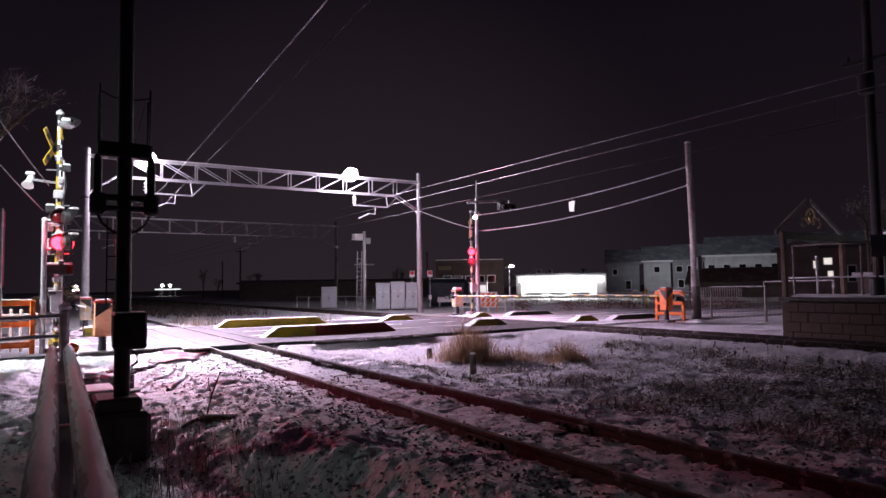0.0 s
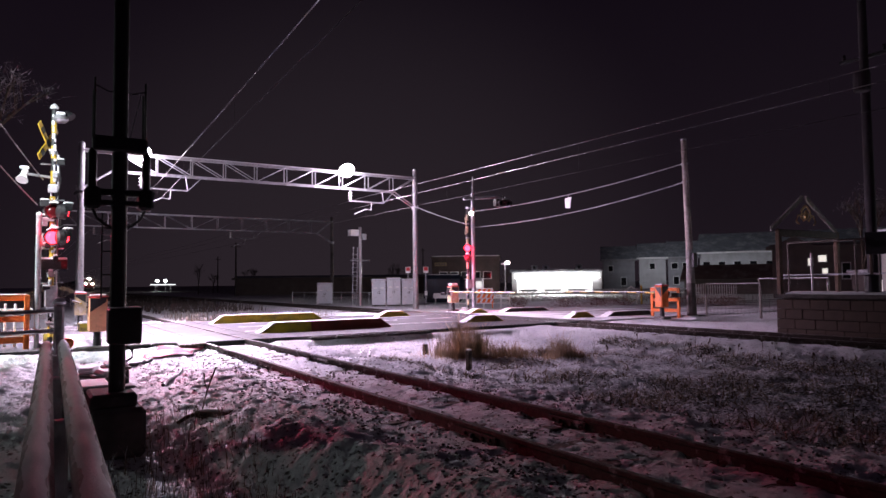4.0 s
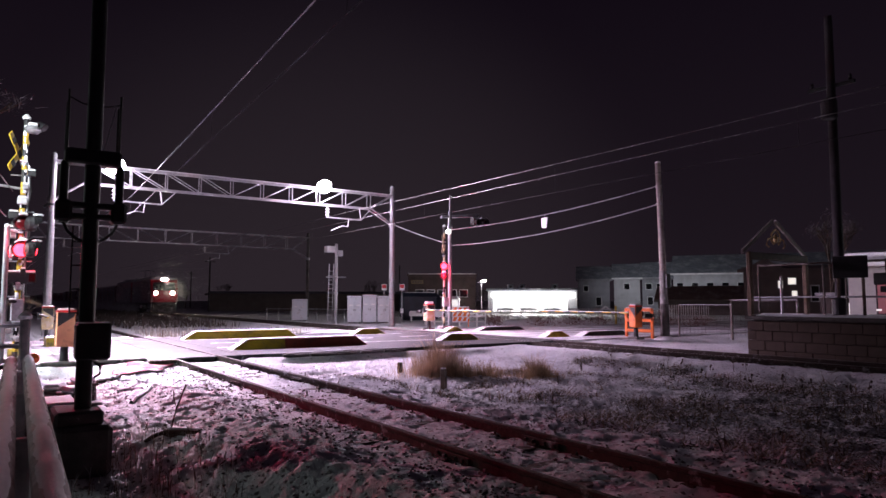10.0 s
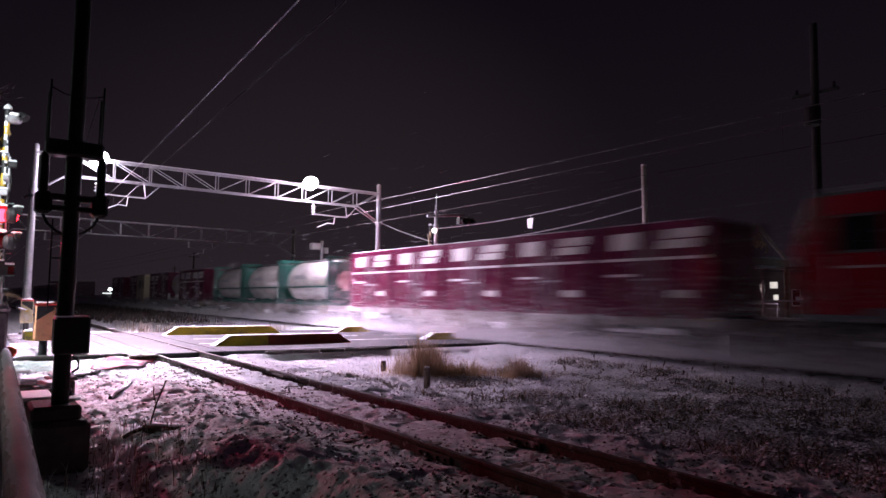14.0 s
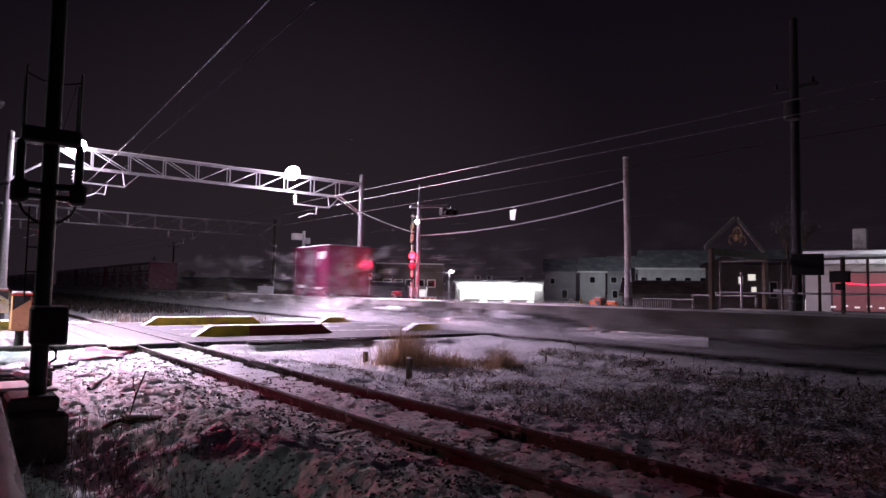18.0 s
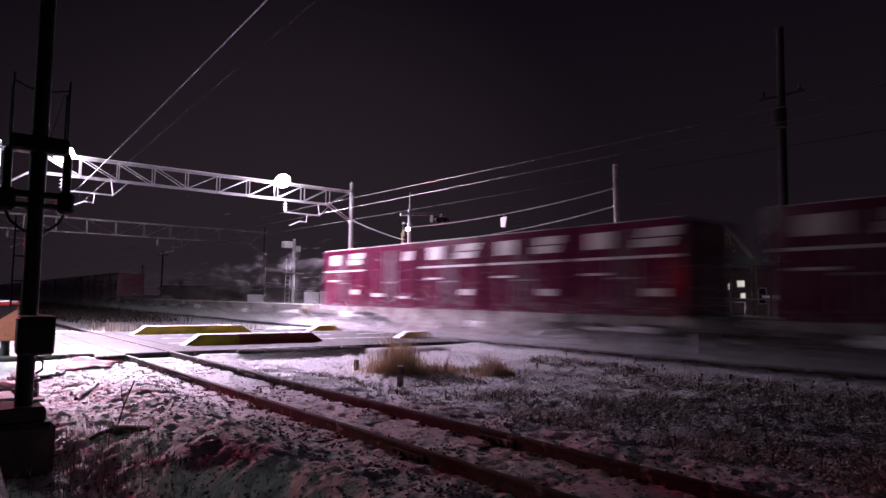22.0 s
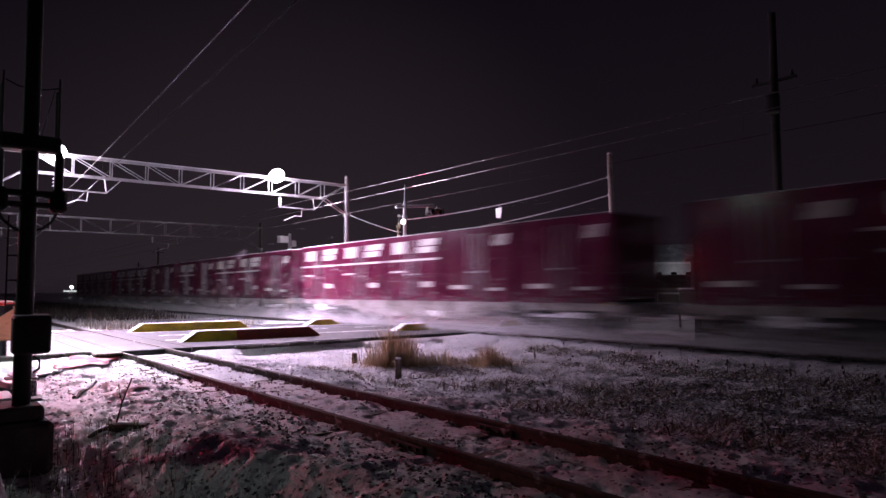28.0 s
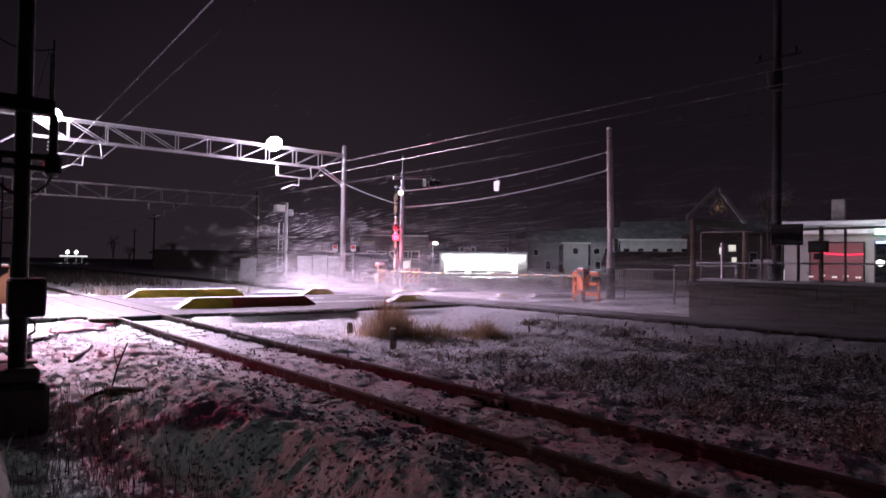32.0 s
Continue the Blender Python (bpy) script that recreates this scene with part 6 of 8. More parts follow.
# low fence and brushwood along the road beyond the far gates
def roadside_fence(a, b, n):
    a, b = Vector(a), Vector(b)
    d = b - a
    rz = math.degrees(math.atan2(d.y, d.x))
    t = thing("roadside_fence", "low white post and rail fence crusted with snow", "fence", (a.x, a.y, -0.15), rz)
    L = d.length
    for k in range(n):
        u = L * k / (n - 1)
        part("post", Geo().cham((u, 0, 0.36), (0.09, 0.09, 0.72), 0.015), WHITEPAINT, t)
        part("snow_cap", Geo().lathe([(0.06, 0), (0.07, 0.03), (0.03, 0.07)], (u, 0, 0.72), n=8), SNOW, t)
    for z in (0.30, 0.60):
        part("rail", Geo().cham((L / 2, -0.05, z), (L, 0.035, 0.07), 0.01), WHITEPAINT, t)
    part("snow_on_rail", Geo().cham((L / 2, -0.05, 0.648), (L - 0.1, 0.05, 0.03), 0.012), SNOW, t)


roadside_fence((-33.3, 21.6, 0), (-31.0, 24.35, 0), 8)
BRUSH = mat("reddish_brushwood", (0.22, 0.11, 0.10), 0.85, 0, 0.4, 4)
for k, (x, y, r) in enumerate(((-29.3, 27.3, 0.9), (-28.0, 28.6, 1.0), (-27.2, 29.9, 0.8), (-31.2, 25.2, 0.6), (-25.6, 31.6, 1.0), (-24.3, 32.6, 1.1), (-22.8, 33.4, 0.9))):
    hb = Geo()
    for i in range(330):
        p = Vector((random.gauss(0, 0.45) * r, random.gauss(0, 0.45) * r, random.uniform(0.0, 0.5)))
        d = Vector((random.uniform(-1, 1), random.uniform(-1, 1), random.uniform(-0.1, 0.9))).normalized() * random.uniform(0.15, 0.4)
        hb.add([p, p + d, p + d * 0.5 + Vector((0.015, 0.015, 0.01))], [(0, 1, 2)])
    solo("brushwood", hb.mesh("brushwood", BRUSH, fix=False), BRUSH, "low reddish brushwood poking from the snow", "bush", (x, y, -0.15), 0, "brushwood by the road", "stuff")
bank_rows = []
for i in range(28):
    u = i / 27
    x, y = -35.5 + 9.6 * u, 24.8 + 10.2 * u
    hgt = 0.42 * math.sin(math.pi * u) + 0.10 * noise.noise(Vector((x, y, 4)))
    bank_rows.append([(x + q * 0.75, y - q * 0.65, -0.22 + max(0.0, hgt) * (1 - abs(q) / 1.5) ** 0.7 + 0.04 * noise.noise(Vector((x * 2 + q, y * 2, q)))) for q in (-1.5, -1.0, -0.5, 0.0, 0.5, 1.0, 1.5)])
solo("snow_bank", Geo().loft(bank_rows), SNOW, "low bank of ploughed snow beside the road", "snow bank", smooth=True)
vm = thing("white_cabinet", "tall white cabinet with a snowy top and a glow added to its front", "vending machine", (-51.4, 36.6, -0.15), 50)
part("body", Geo().cham((0, 0, 0.95), (0.95, 0.75, 1.85), 0.04), WHITEPAINT, vm)
# this panel glows in place of light falling on the white front
part("panel", Geo().cham((0, -0.39, 1.1), (0.75, 0.02, 1.1), 0.01), glow("glowing_cabinet_panel", (1.0, 0.95, 0.95), 0.8), vm)
part("slot", Geo().cham((0, -0.385, 0.3), (0.5, 0.02, 0.18), 0.006), BLACKPAINT, vm)
part("snow_cap", Geo().cham((0, 0, 1.92), (0.9, 0.7, 0.10), 0.04), SNOW, vm)

# ---- train ----
SPEED = 23.8
FRONT_0 = -15.8 - SPEED * 12.6     # the locomotive's front at the clip's start
MOVING = []                        # (thing, its x behind the locomotive's front, height)
TY = TRACKS[1]


def wheelset(parent, x, r=0.43):
    for s in (-1, 1):
        w = part("wheel", Geo().lathe([(r + 0.03, -0.02), (r + 0.03, 0.0), (r, 0.01), (r - 0.012, 0.11), (r - 0.07, 0.115), (r - 0.09, 0.07), (0.13, 0.05), (0.12, 0.13), (0.05, 0.14)], (x, s * 0.535, r), (0, s, 0), 20), DARKGREY, parent)
    part("axle", Geo().tube((x, -0.53, r), (x, 0.53, r), 0.07, n=10), DARKGREY, parent)


def bogie(parent, x, wb=1.9, r=0.43, loco=False):
    prof = [(x - wb / 2 - 0.35, 0.50), (x - wb / 2 - 0.35, 0.66), (x - 0.5, 0.70), (x - 0.35, 0.52), (x + 0.35, 0.52), (x + 0.5, 0.70), (x + wb / 2 + 0.35, 0.66), (x + wb / 2 + 0.35, 0.50), (x + 0.6, 0.50), (x + 0.4, 0.32), (x - 0.4, 0.32), (x - 0.6, 0.50)]
    fr = part("bolster", Geo().span((x - 0.2, -1.0, 0.45), (x + 0.2, 1.0, 0.68)), DARKGREY, parent)
    for s in (-1, 1):
        part("side_frame", Geo().prism(prof, "y", s * 0.98 - 0.06, s * 0.98 + 0.06), DARKGREY, fr, "grimy bogie side frame crusted with snow")
    for s in (-1, 1):
        for q in (-1, 1):
            part("axle_box", Geo().cham((x + q * wb / 2, s * 1.02, r), (0.34, 0.2, 0.32), 0.04), DARKGREY, fr)
        part("spring", Geo().lathe([(0.10, 0.0), (0.12, 0.03), (0.10, 0.06), (0.12, 0.09), (0.10, 0.12), (0.12, 0.15), (0.10, 0.2)], (x, s * 1.0, 0.52), n=10), DARKGREY, fr)
        part("snow_crust", Geo().cham((x + random.uniform(-0.2, 0.2), s * 1.06, 0.62), (wb * 0.9, 0.12, 0.10), 0.04), SNOW, fr)
    for q in (-1, 1):
        wheelset(fr, x + q * wb / 2, r)


def locomotive():
    t = thing("locomotive", "red and grey two-section electric freight locomotive with lit headlights", "locomotive")
    # two bodies; side outline with a slightly raked front
    W = 1.4
    for sec, (xa, xb, front) in enumerate(((-0.35, -12.2, True), (-12.75, -24.6, False))):
        nose = 0.35
        # body shell as a prism across y, front end raked
        f, r = (xa, xb)
        zs, zt = 1.2, 3.70
        if front:
            prof = [(r, zs), (f, zs), (f + 0.02, 2.4), (f - nose, 3.5), (f - nose - 0.1, zt), (r, zt)]
        else:
            prof = [(r, zs), (f, zs), (f, zt), (r + nose + 0.1, zt), (r + nose, 3.5), (r - 0.02, 2.4)]
        body = part("body", Geo().prism(prof, "y", -W, W), LOCORED, t, "bright red body section")
        # roof with cant
        ra, rb = (f - nose - 0.1, r) if front else (f, r + nose + 0.1)
        part("roof", Geo().prism([(-W, zt), (W, zt), (W - 0.14, zt + 0.14), (W - 0.5, zt + 0.24), (-W + 0.5, zt + 0.24), (-W + 0.14, zt + 0.14)], "x", rb, ra), ROOFGREY, body, "grey roof with drifted snow")
        for s in (-1, 1):
            # grey side panel with slanted cab ends
            y = s * (W + 0.004)
            if front:
                pts = [(r, zs), (f - 1.4, zs), (f - 1.4, 1.35), (f - 4.5, 1.35), (f - 6.6, 3.0), (r, 3.0)]
            else:
                pts = [(r + 1.4, zs), (f, zs), (f, 3.0), (r + 5.8, 3.0), (r + 3.5, 1.35), (r + 1.4, 1.35)]
            part("grey_side_panel", Geo().prism(pts, "y", y - 0.003, y + 0.003), LOCOGREY, body)
            sx = 1 if front else -1
            ex = f if front else r
            for wx, ww, wh, wz in (((-8.2, 1.3, 0.95, 2.6), (-11.9, 0.45, 0.95, 2.6)) if front else ((-18.1, 0.55, 0.95, 2.55), (-14.0, 0.7, 0.95, 2.6))):
                w = part("louvre_window", Geo().cham((wx, y, wz), (ww + 0.1, 0.03, wh + 0.1), 0.012), DARKGREY, body)
                part("pane", Geo().box((wx, y + s * 0.014, wz), (ww, 0.008, wh)), GLASS, w)
            for k in (0, 1):
                part("vent", Geo().cham((ex - sx * (3.5 + k * 1.15), y, 3.42), (0.7, 0.03, 0.16), 0.01), BLACKPAINT, body)
            d = part("cab_window", Geo().cham((ex - sx * 1.3, y, 2.86), (1.05, 0.03, 0.8), 0.02), DARKGREY, body)
            part("pane", Geo().box((ex - sx * 1.3, y + s * 0.014, 2.86), (0.93, 0.008, 0.68)), GLASS, d)
            part("cab_door_handle", Geo().tube((ex - sx * 0.78, y + s * 0.03, 1.5), (ex - sx * 0.78, y + s * 0.03, 2.4), 0.015, n=6), WHITEPAINT, body)
            part("white_stripe", Geo().box((ex - sx * 1.35, y + s * 0.002, 2.18), (0.9, 0.006, 0.05)), DECAL, body)
            # white emblem blocks and lettering bars
            lx = -16.05 if not front else -11.3
            if not front:
                part("white_emblem", Geo().prism([(lx - 1.05, 1.68), (lx + 0.8, 1.68), (lx + 0.98, 2.08), (lx - 0.85, 2.08)], "y", y, y + s * 0.014), DECAL, body)
                part("white_emblem", Geo().prism([(lx - 0.8, 2.13), (lx + 1.0, 2.13), (lx + 1.12, 2.54), (lx - 0.62, 2.54)], "y", y, y + s * 0.014), DECAL, body)
                part("white_lettering_bar", Geo().box((lx - 0.9, y, 1.43), (4.2, 0.016, 0.07)), DECAL, body)
            else:
                part("plate", Geo().box((lx, y, 2.25), (0.55, 0.016, 0.34)), CREAM, body)
                part("white_lettering_bar", Geo().box((lx + 0.2, y, 1.67), (1.7, 0.016, 0.06)), DECAL, body)
        for s in (-1, 1):
            part("sill", Geo().span((r, s * W - 0.05, 1.06), (f, s * W + 0.02, 1.2)), LOCOGREY, body)
            part("gutter", Geo().span((rb, s * (W + 0.02) - 0.02, zt - 0.03), (ra, s * (W + 0.02) + 0.02, zt + 0.03)), LOCOGREY, body)
        if front:
            fx = f
            cw = part("windscreen_frame", Geo().add([(fx - 0.02 + 0.025, -1.2, 2.5), (fx - 0.02 + 0.025, 1.2, 2.5), (fx - nose + 0.09, 1.15, 3.42), (fx - nose + 0.09, -1.15, 3.42), (fx - 0.1, -1.2, 2.48), (fx - 0.1, 1.2, 2.48), (fx - nose - 0.05, 1.15, 3.42), (fx - nose - 0.05, -1.15, 3.42)], [(0, 1, 2, 3), (7, 6, 5, 4), (0, 4, 5, 1), (1, 5, 6, 2), (2, 6, 7, 3), (3, 7, 4, 0)]), BLACKPAINT, body)
            for s in (-1, 1):
                part("windscreen", Geo().add([(fx + 0.012, s * 0.08, 2.58), (fx + 0.012, s * 1.1, 2.58), (fx - nose + 0.105, s * 1.05, 3.34), (fx - nose + 0.105, s * 0.08, 3.34), (fx - 0.03, s * 0.08, 2.58), (fx - 0.03, s * 1.1, 2.58), (fx - nose + 0.05, s * 1.05, 3.34), (fx - nose + 0.05, s * 0.08, 3.34)], [(0, 1, 2, 3), (7, 6, 5, 4), (0, 4, 5, 1), (1, 5, 6, 2), (2, 6, 7, 3), (3, 7, 4, 0)]), GLASS, cw)
                part("headlight_housing", Geo().cham((fx + 0.05, s * 0.88, 2.22), (0.16, 0.52, 0.26), 0.04), DARKGREY, body)
                hl = part("headlight", Geo().lathe([(0.165, 0.0), (0.13, 0.004)], (fx + 0.13, s * 0.88, 2.22), (1, 0, 0), 16), HEADLIGHT, body, "lit warm white headlight")
                part("headlight_rim", Geo().tube((fx + 0.10, s * 0.88, 2.22), (fx + 0.26, s * 0.88, 2.22), 0.18, n=18, caps=False), DARKGREY, hl)
                part("top_headlight_rim", Geo().tube((fx - nose + 0.10, s * 0.16, 3.72), (fx - nose + 0.24, s * 0.16, 3.72), 0.155, n=18, caps=False), DARKGREY, body)
                part("top_headlight", Geo().lathe([(0.14, 0.0), (0.11, 0.004)], (fx - nose + 0.12, s * 0.16, 3.72), (1, 0, 0), 16), HEADLIGHT, body, "lit warm white roof headlight")
            part("headlight_visor", Geo().cham((fx - nose, 0, 3.72), (0.2, 0.8, 0.32), 0.05), LOCORED, body)
            part("skirt", Geo().cham((fx - 0.08, 0, 0.72), (0.25, 2.4, 0.75), 0.06), DARKGREY, t)
            part("snow_plough", Geo().prism([(0.25, -1.2), (0.45, 0), (0.25, 1.2), (0.0, 1.2), (0.0, -1.2)], "z", 0.12, 0.5).mesh("snow_plough", DARKGREY), DARKGREY, t, at=(fx, 0, 0))
            part("coupler", Geo().cham((fx + 0.2, 0, 0.85), (0.5, 0.3, 0.3), 0.05), DARKGREY, t)
            for s in (-1, 1):
                part("handrail", Geo().tube((fx + 0.1, s * 1.28, 0.7), (fx + 0.1, s * 1.28, 1.7), 0.016, n=6), WHITEPAINT, t)
                part("step", Geo().cham((fx - 0.55, s * 1.3, 0.55), (0.5, 0.16, 0.8), 0.02), LOCOGREY, t)
        # roof equipment
        for k in range(4):
            xx = ra - 2.2 - k * 2.3
            part("roof_box", Geo().cham((xx, 0.15, zt + 0.36), (1.5, 1.5, 0.28), 0.06), ROOFGREY, t)
        for k in range(6):
            xx = ra - 1.6 - k * 1.7
            part("roof_insulator", Geo().lathe([(0.05, 0), (0.09, 0.04), (0.05, 0.08), (0.09, 0.12), (0.05, 0.16), (0.09, 0.2), (0.03, 0.26)], (xx, -0.75, zt + 0.2), n=10), PORCELAIN, t)
    # raised pantograph at the rear of the first section; folded one at the back
    pg = part("pantograph", Geo().cham((-10.4, 0, 3.95), (1.6, 1.3, 0.10), 0.03), DARKGREY, t, "raised pantograph with snow on it")
    for s in (-1, 1):
        part("lower_arm", Geo().tube((-11.0, s * 0.45, 4.0), (-9.7, s * 0.25, 4.55), 0.035, n=6), STEEL, pg)
        part("upper_arm", Geo().tube((-9.7, s * 0.25, 4.55), (-10.6, s * 0.4, 5.02), 0.025, n=6), STEEL, pg)
    for dx in (-0.18, 0.18):
        part("contact_strip", Geo().path([(-10.6 + dx, -0.85, 4.94), (-10.6 + dx, -0.6, 5.08), (-10.6 + dx, 0.6, 5.08), (-10.6 + dx, 0.85, 4.94)], 0.03, 6), STEEL, pg)
    part("snow_on_pantograph", Geo().cham((-10.4, 0, 4.03), (1.5, 1.2, 0.06), 0.025), SNOW, pg)
    pg2 = part("pantograph", Geo().cham((-21.2, 0, 3.95), (1.6, 1.3, 0.10), 0.03), DARKGREY, t, "folded pantograph")
    for s in (-1, 1):
        part("folded_arm", Geo().tube((-22.0, s * 0.45, 4.05), (-20.4, s * 0.3, 4.2), 0.04, n=6), STEEL, pg2)
    for dx in (-0.3, 0.1):
        part("contact_strip", Geo().path([(-21.2 + dx, -0.85, 4.15), (-21.2 + dx, -0.6, 4.28), (-21.2 + dx, 0.6, 4.28), (-21.2 + dx, 0.85, 4.15)], 0.025, 6), STEEL, pg2)
    for bx in (-2.6, -6.3 + 0, -9.9, -15.1, -18.7, -22.4):
        if bx in (-6.3, -18.7):
            for s in (-1, 1):
                part("equipment_box", Geo().cham((bx, s * 1.05, 0.66), (1.5, 0.5, 0.62), 0.05), DARKGREY, t, "grey underfloor box with packed snow")
            part("packed_snow", Geo().cham((bx, -1.31, 0.7), (1.3, 0.05, 0.4), 0.02), SNOW, t)
        else:
            bogie(t, bx, 2.3, 0.56)
    part("gangway_bellows", Geo().cham((-12.48, 0, 2.3), (0.6, 2.3, 2.2), 0.05), BLACKPAINT, t)
    part("underframe", Geo().span((-24.6, -0.9, 0.95), (-0.4, 0.9, 1.2)), DARKGREY, t)
    return t


loco = locomotive()
MOVING.append((loco, 0.0, 0.0))

WL = 20.4


def flat_wagon():
    """Origin at the front coupling face; the wagon lies behind it along -x."""
    t = thing("container_wagon", "grimy grey-brown container flat wagon with frost on its frame", "flat wagon", group="container wagons of the train")
    L = WL - 0.9
    a = -0.45
    for s in (-1, 1):
        y = s * 1.18
        # fish-bellied side sill
        part("side_sill", Geo().prism([(a, 1.0), (a - L, 1.0), (a - L, 0.80), (a - L + 4.9, 0.78), (a - L + 6.6, 0.40), (a - 6.6, 0.40), (a - 4.9, 0.78), (a, 0.80)], "y", y - 0.05, y + 0.05), SILL, t)
        part("side_rail", Geo().span((a - L, y - 0.08, 0.955), (a, y + 0.09, 1.005)), SILL, t)
        part("handrail", Geo().path([(a - 0.2, s * 1.3, 0.55), (a - 0.2, s * 1.3, 1.0), (a - 0.7, s * 1.3, 1.0), (a - 0.7, s * 1.3, 0.55)], 0.014, 5), YPAINT, t)
    part("deck", Geo().span((a - L, -1.18, 0.93), (a, 1.18, 0.985)), SILL, t)
    part("centre_sill", Geo().span((a - L - 0.3, -0.25, 0.62), (a + 0.3, 0.25, 0.93)), SILL, t)
    part("snow_on_deck", Geo().span((a - L + 0.3, -1.05, 0.986), (a - 0.3, 1.05, 1.0)), SNOW, t)
    for k in range(6):
        part("cross_beam", Geo().span((a - 1.5 - k * 3.3, -1.15, 0.75), (a - 1.65 - k * 3.3, 1.15, 0.93)), SILL, t)
    for k in range(11):
        for s in (-1, 1):
            part("container_stop", Geo().cham((a - 0.4 - k * 1.86, s * 1.2, 1.02), (0.14, 0.09, 0.07), 0.015), SILL, t)
    for e in (a - 0.02, a - L + 0.02):
        part("end_beam", Geo().cham((e, 0, 0.86), (0.14, 2.5, 0.24), 0.03), SILL, t)
    part("coupler", Geo().cham((0.0, 0, 0.85), (0.7, 0.26, 0.26), 0.04), DARKGREY, t)
    part("brake_cylinder", Geo().tube((a - 8.6, -0.7, 0.62), (a - 9.6, -0.7, 0.62), 0.17, n=12), DARKGREY, t)
    part("air_tank", Geo().tube((a - 10.6, 0.7, 0.6), (a - 12.0, 0.7, 0.6), 0.2, n=12), DARKGREY, t)
    part("brake_wheel", Geo().lathe([(0.26, 0), (0.28, 0.02), (0.26, 0.04), (0.22, 0.02)], (a - 3.9, -1.27, 0.78), (0, -1, 0), 16), DARKGREY, t)
    for k, (u, w) in enumerate(((1.2, 1.1), (7.9, 0.7), (16.4, 0.9))):
        part("packed_snow", Geo().cham((a - u - w / 2, -1.25, 0.66 - 0.1 * (k % 2)), (w, 0.10, 0.16 + 0.05 * (k % 3)), 0.04), SNOW, t)
    bogie(t, a - 2.65)
    bogie(t, a - L + 2.65)
    return t


SILL = mat("frosted_brown_wagon_paint", (0.15, 0.125, 0.115), 0.7, 0.0, 0.3, 3, 0.2, 25, (0.50, 0.48, 0.48), 0.45, 1.6)
CL, CW, CH = 3.66, 2.45, 2.5


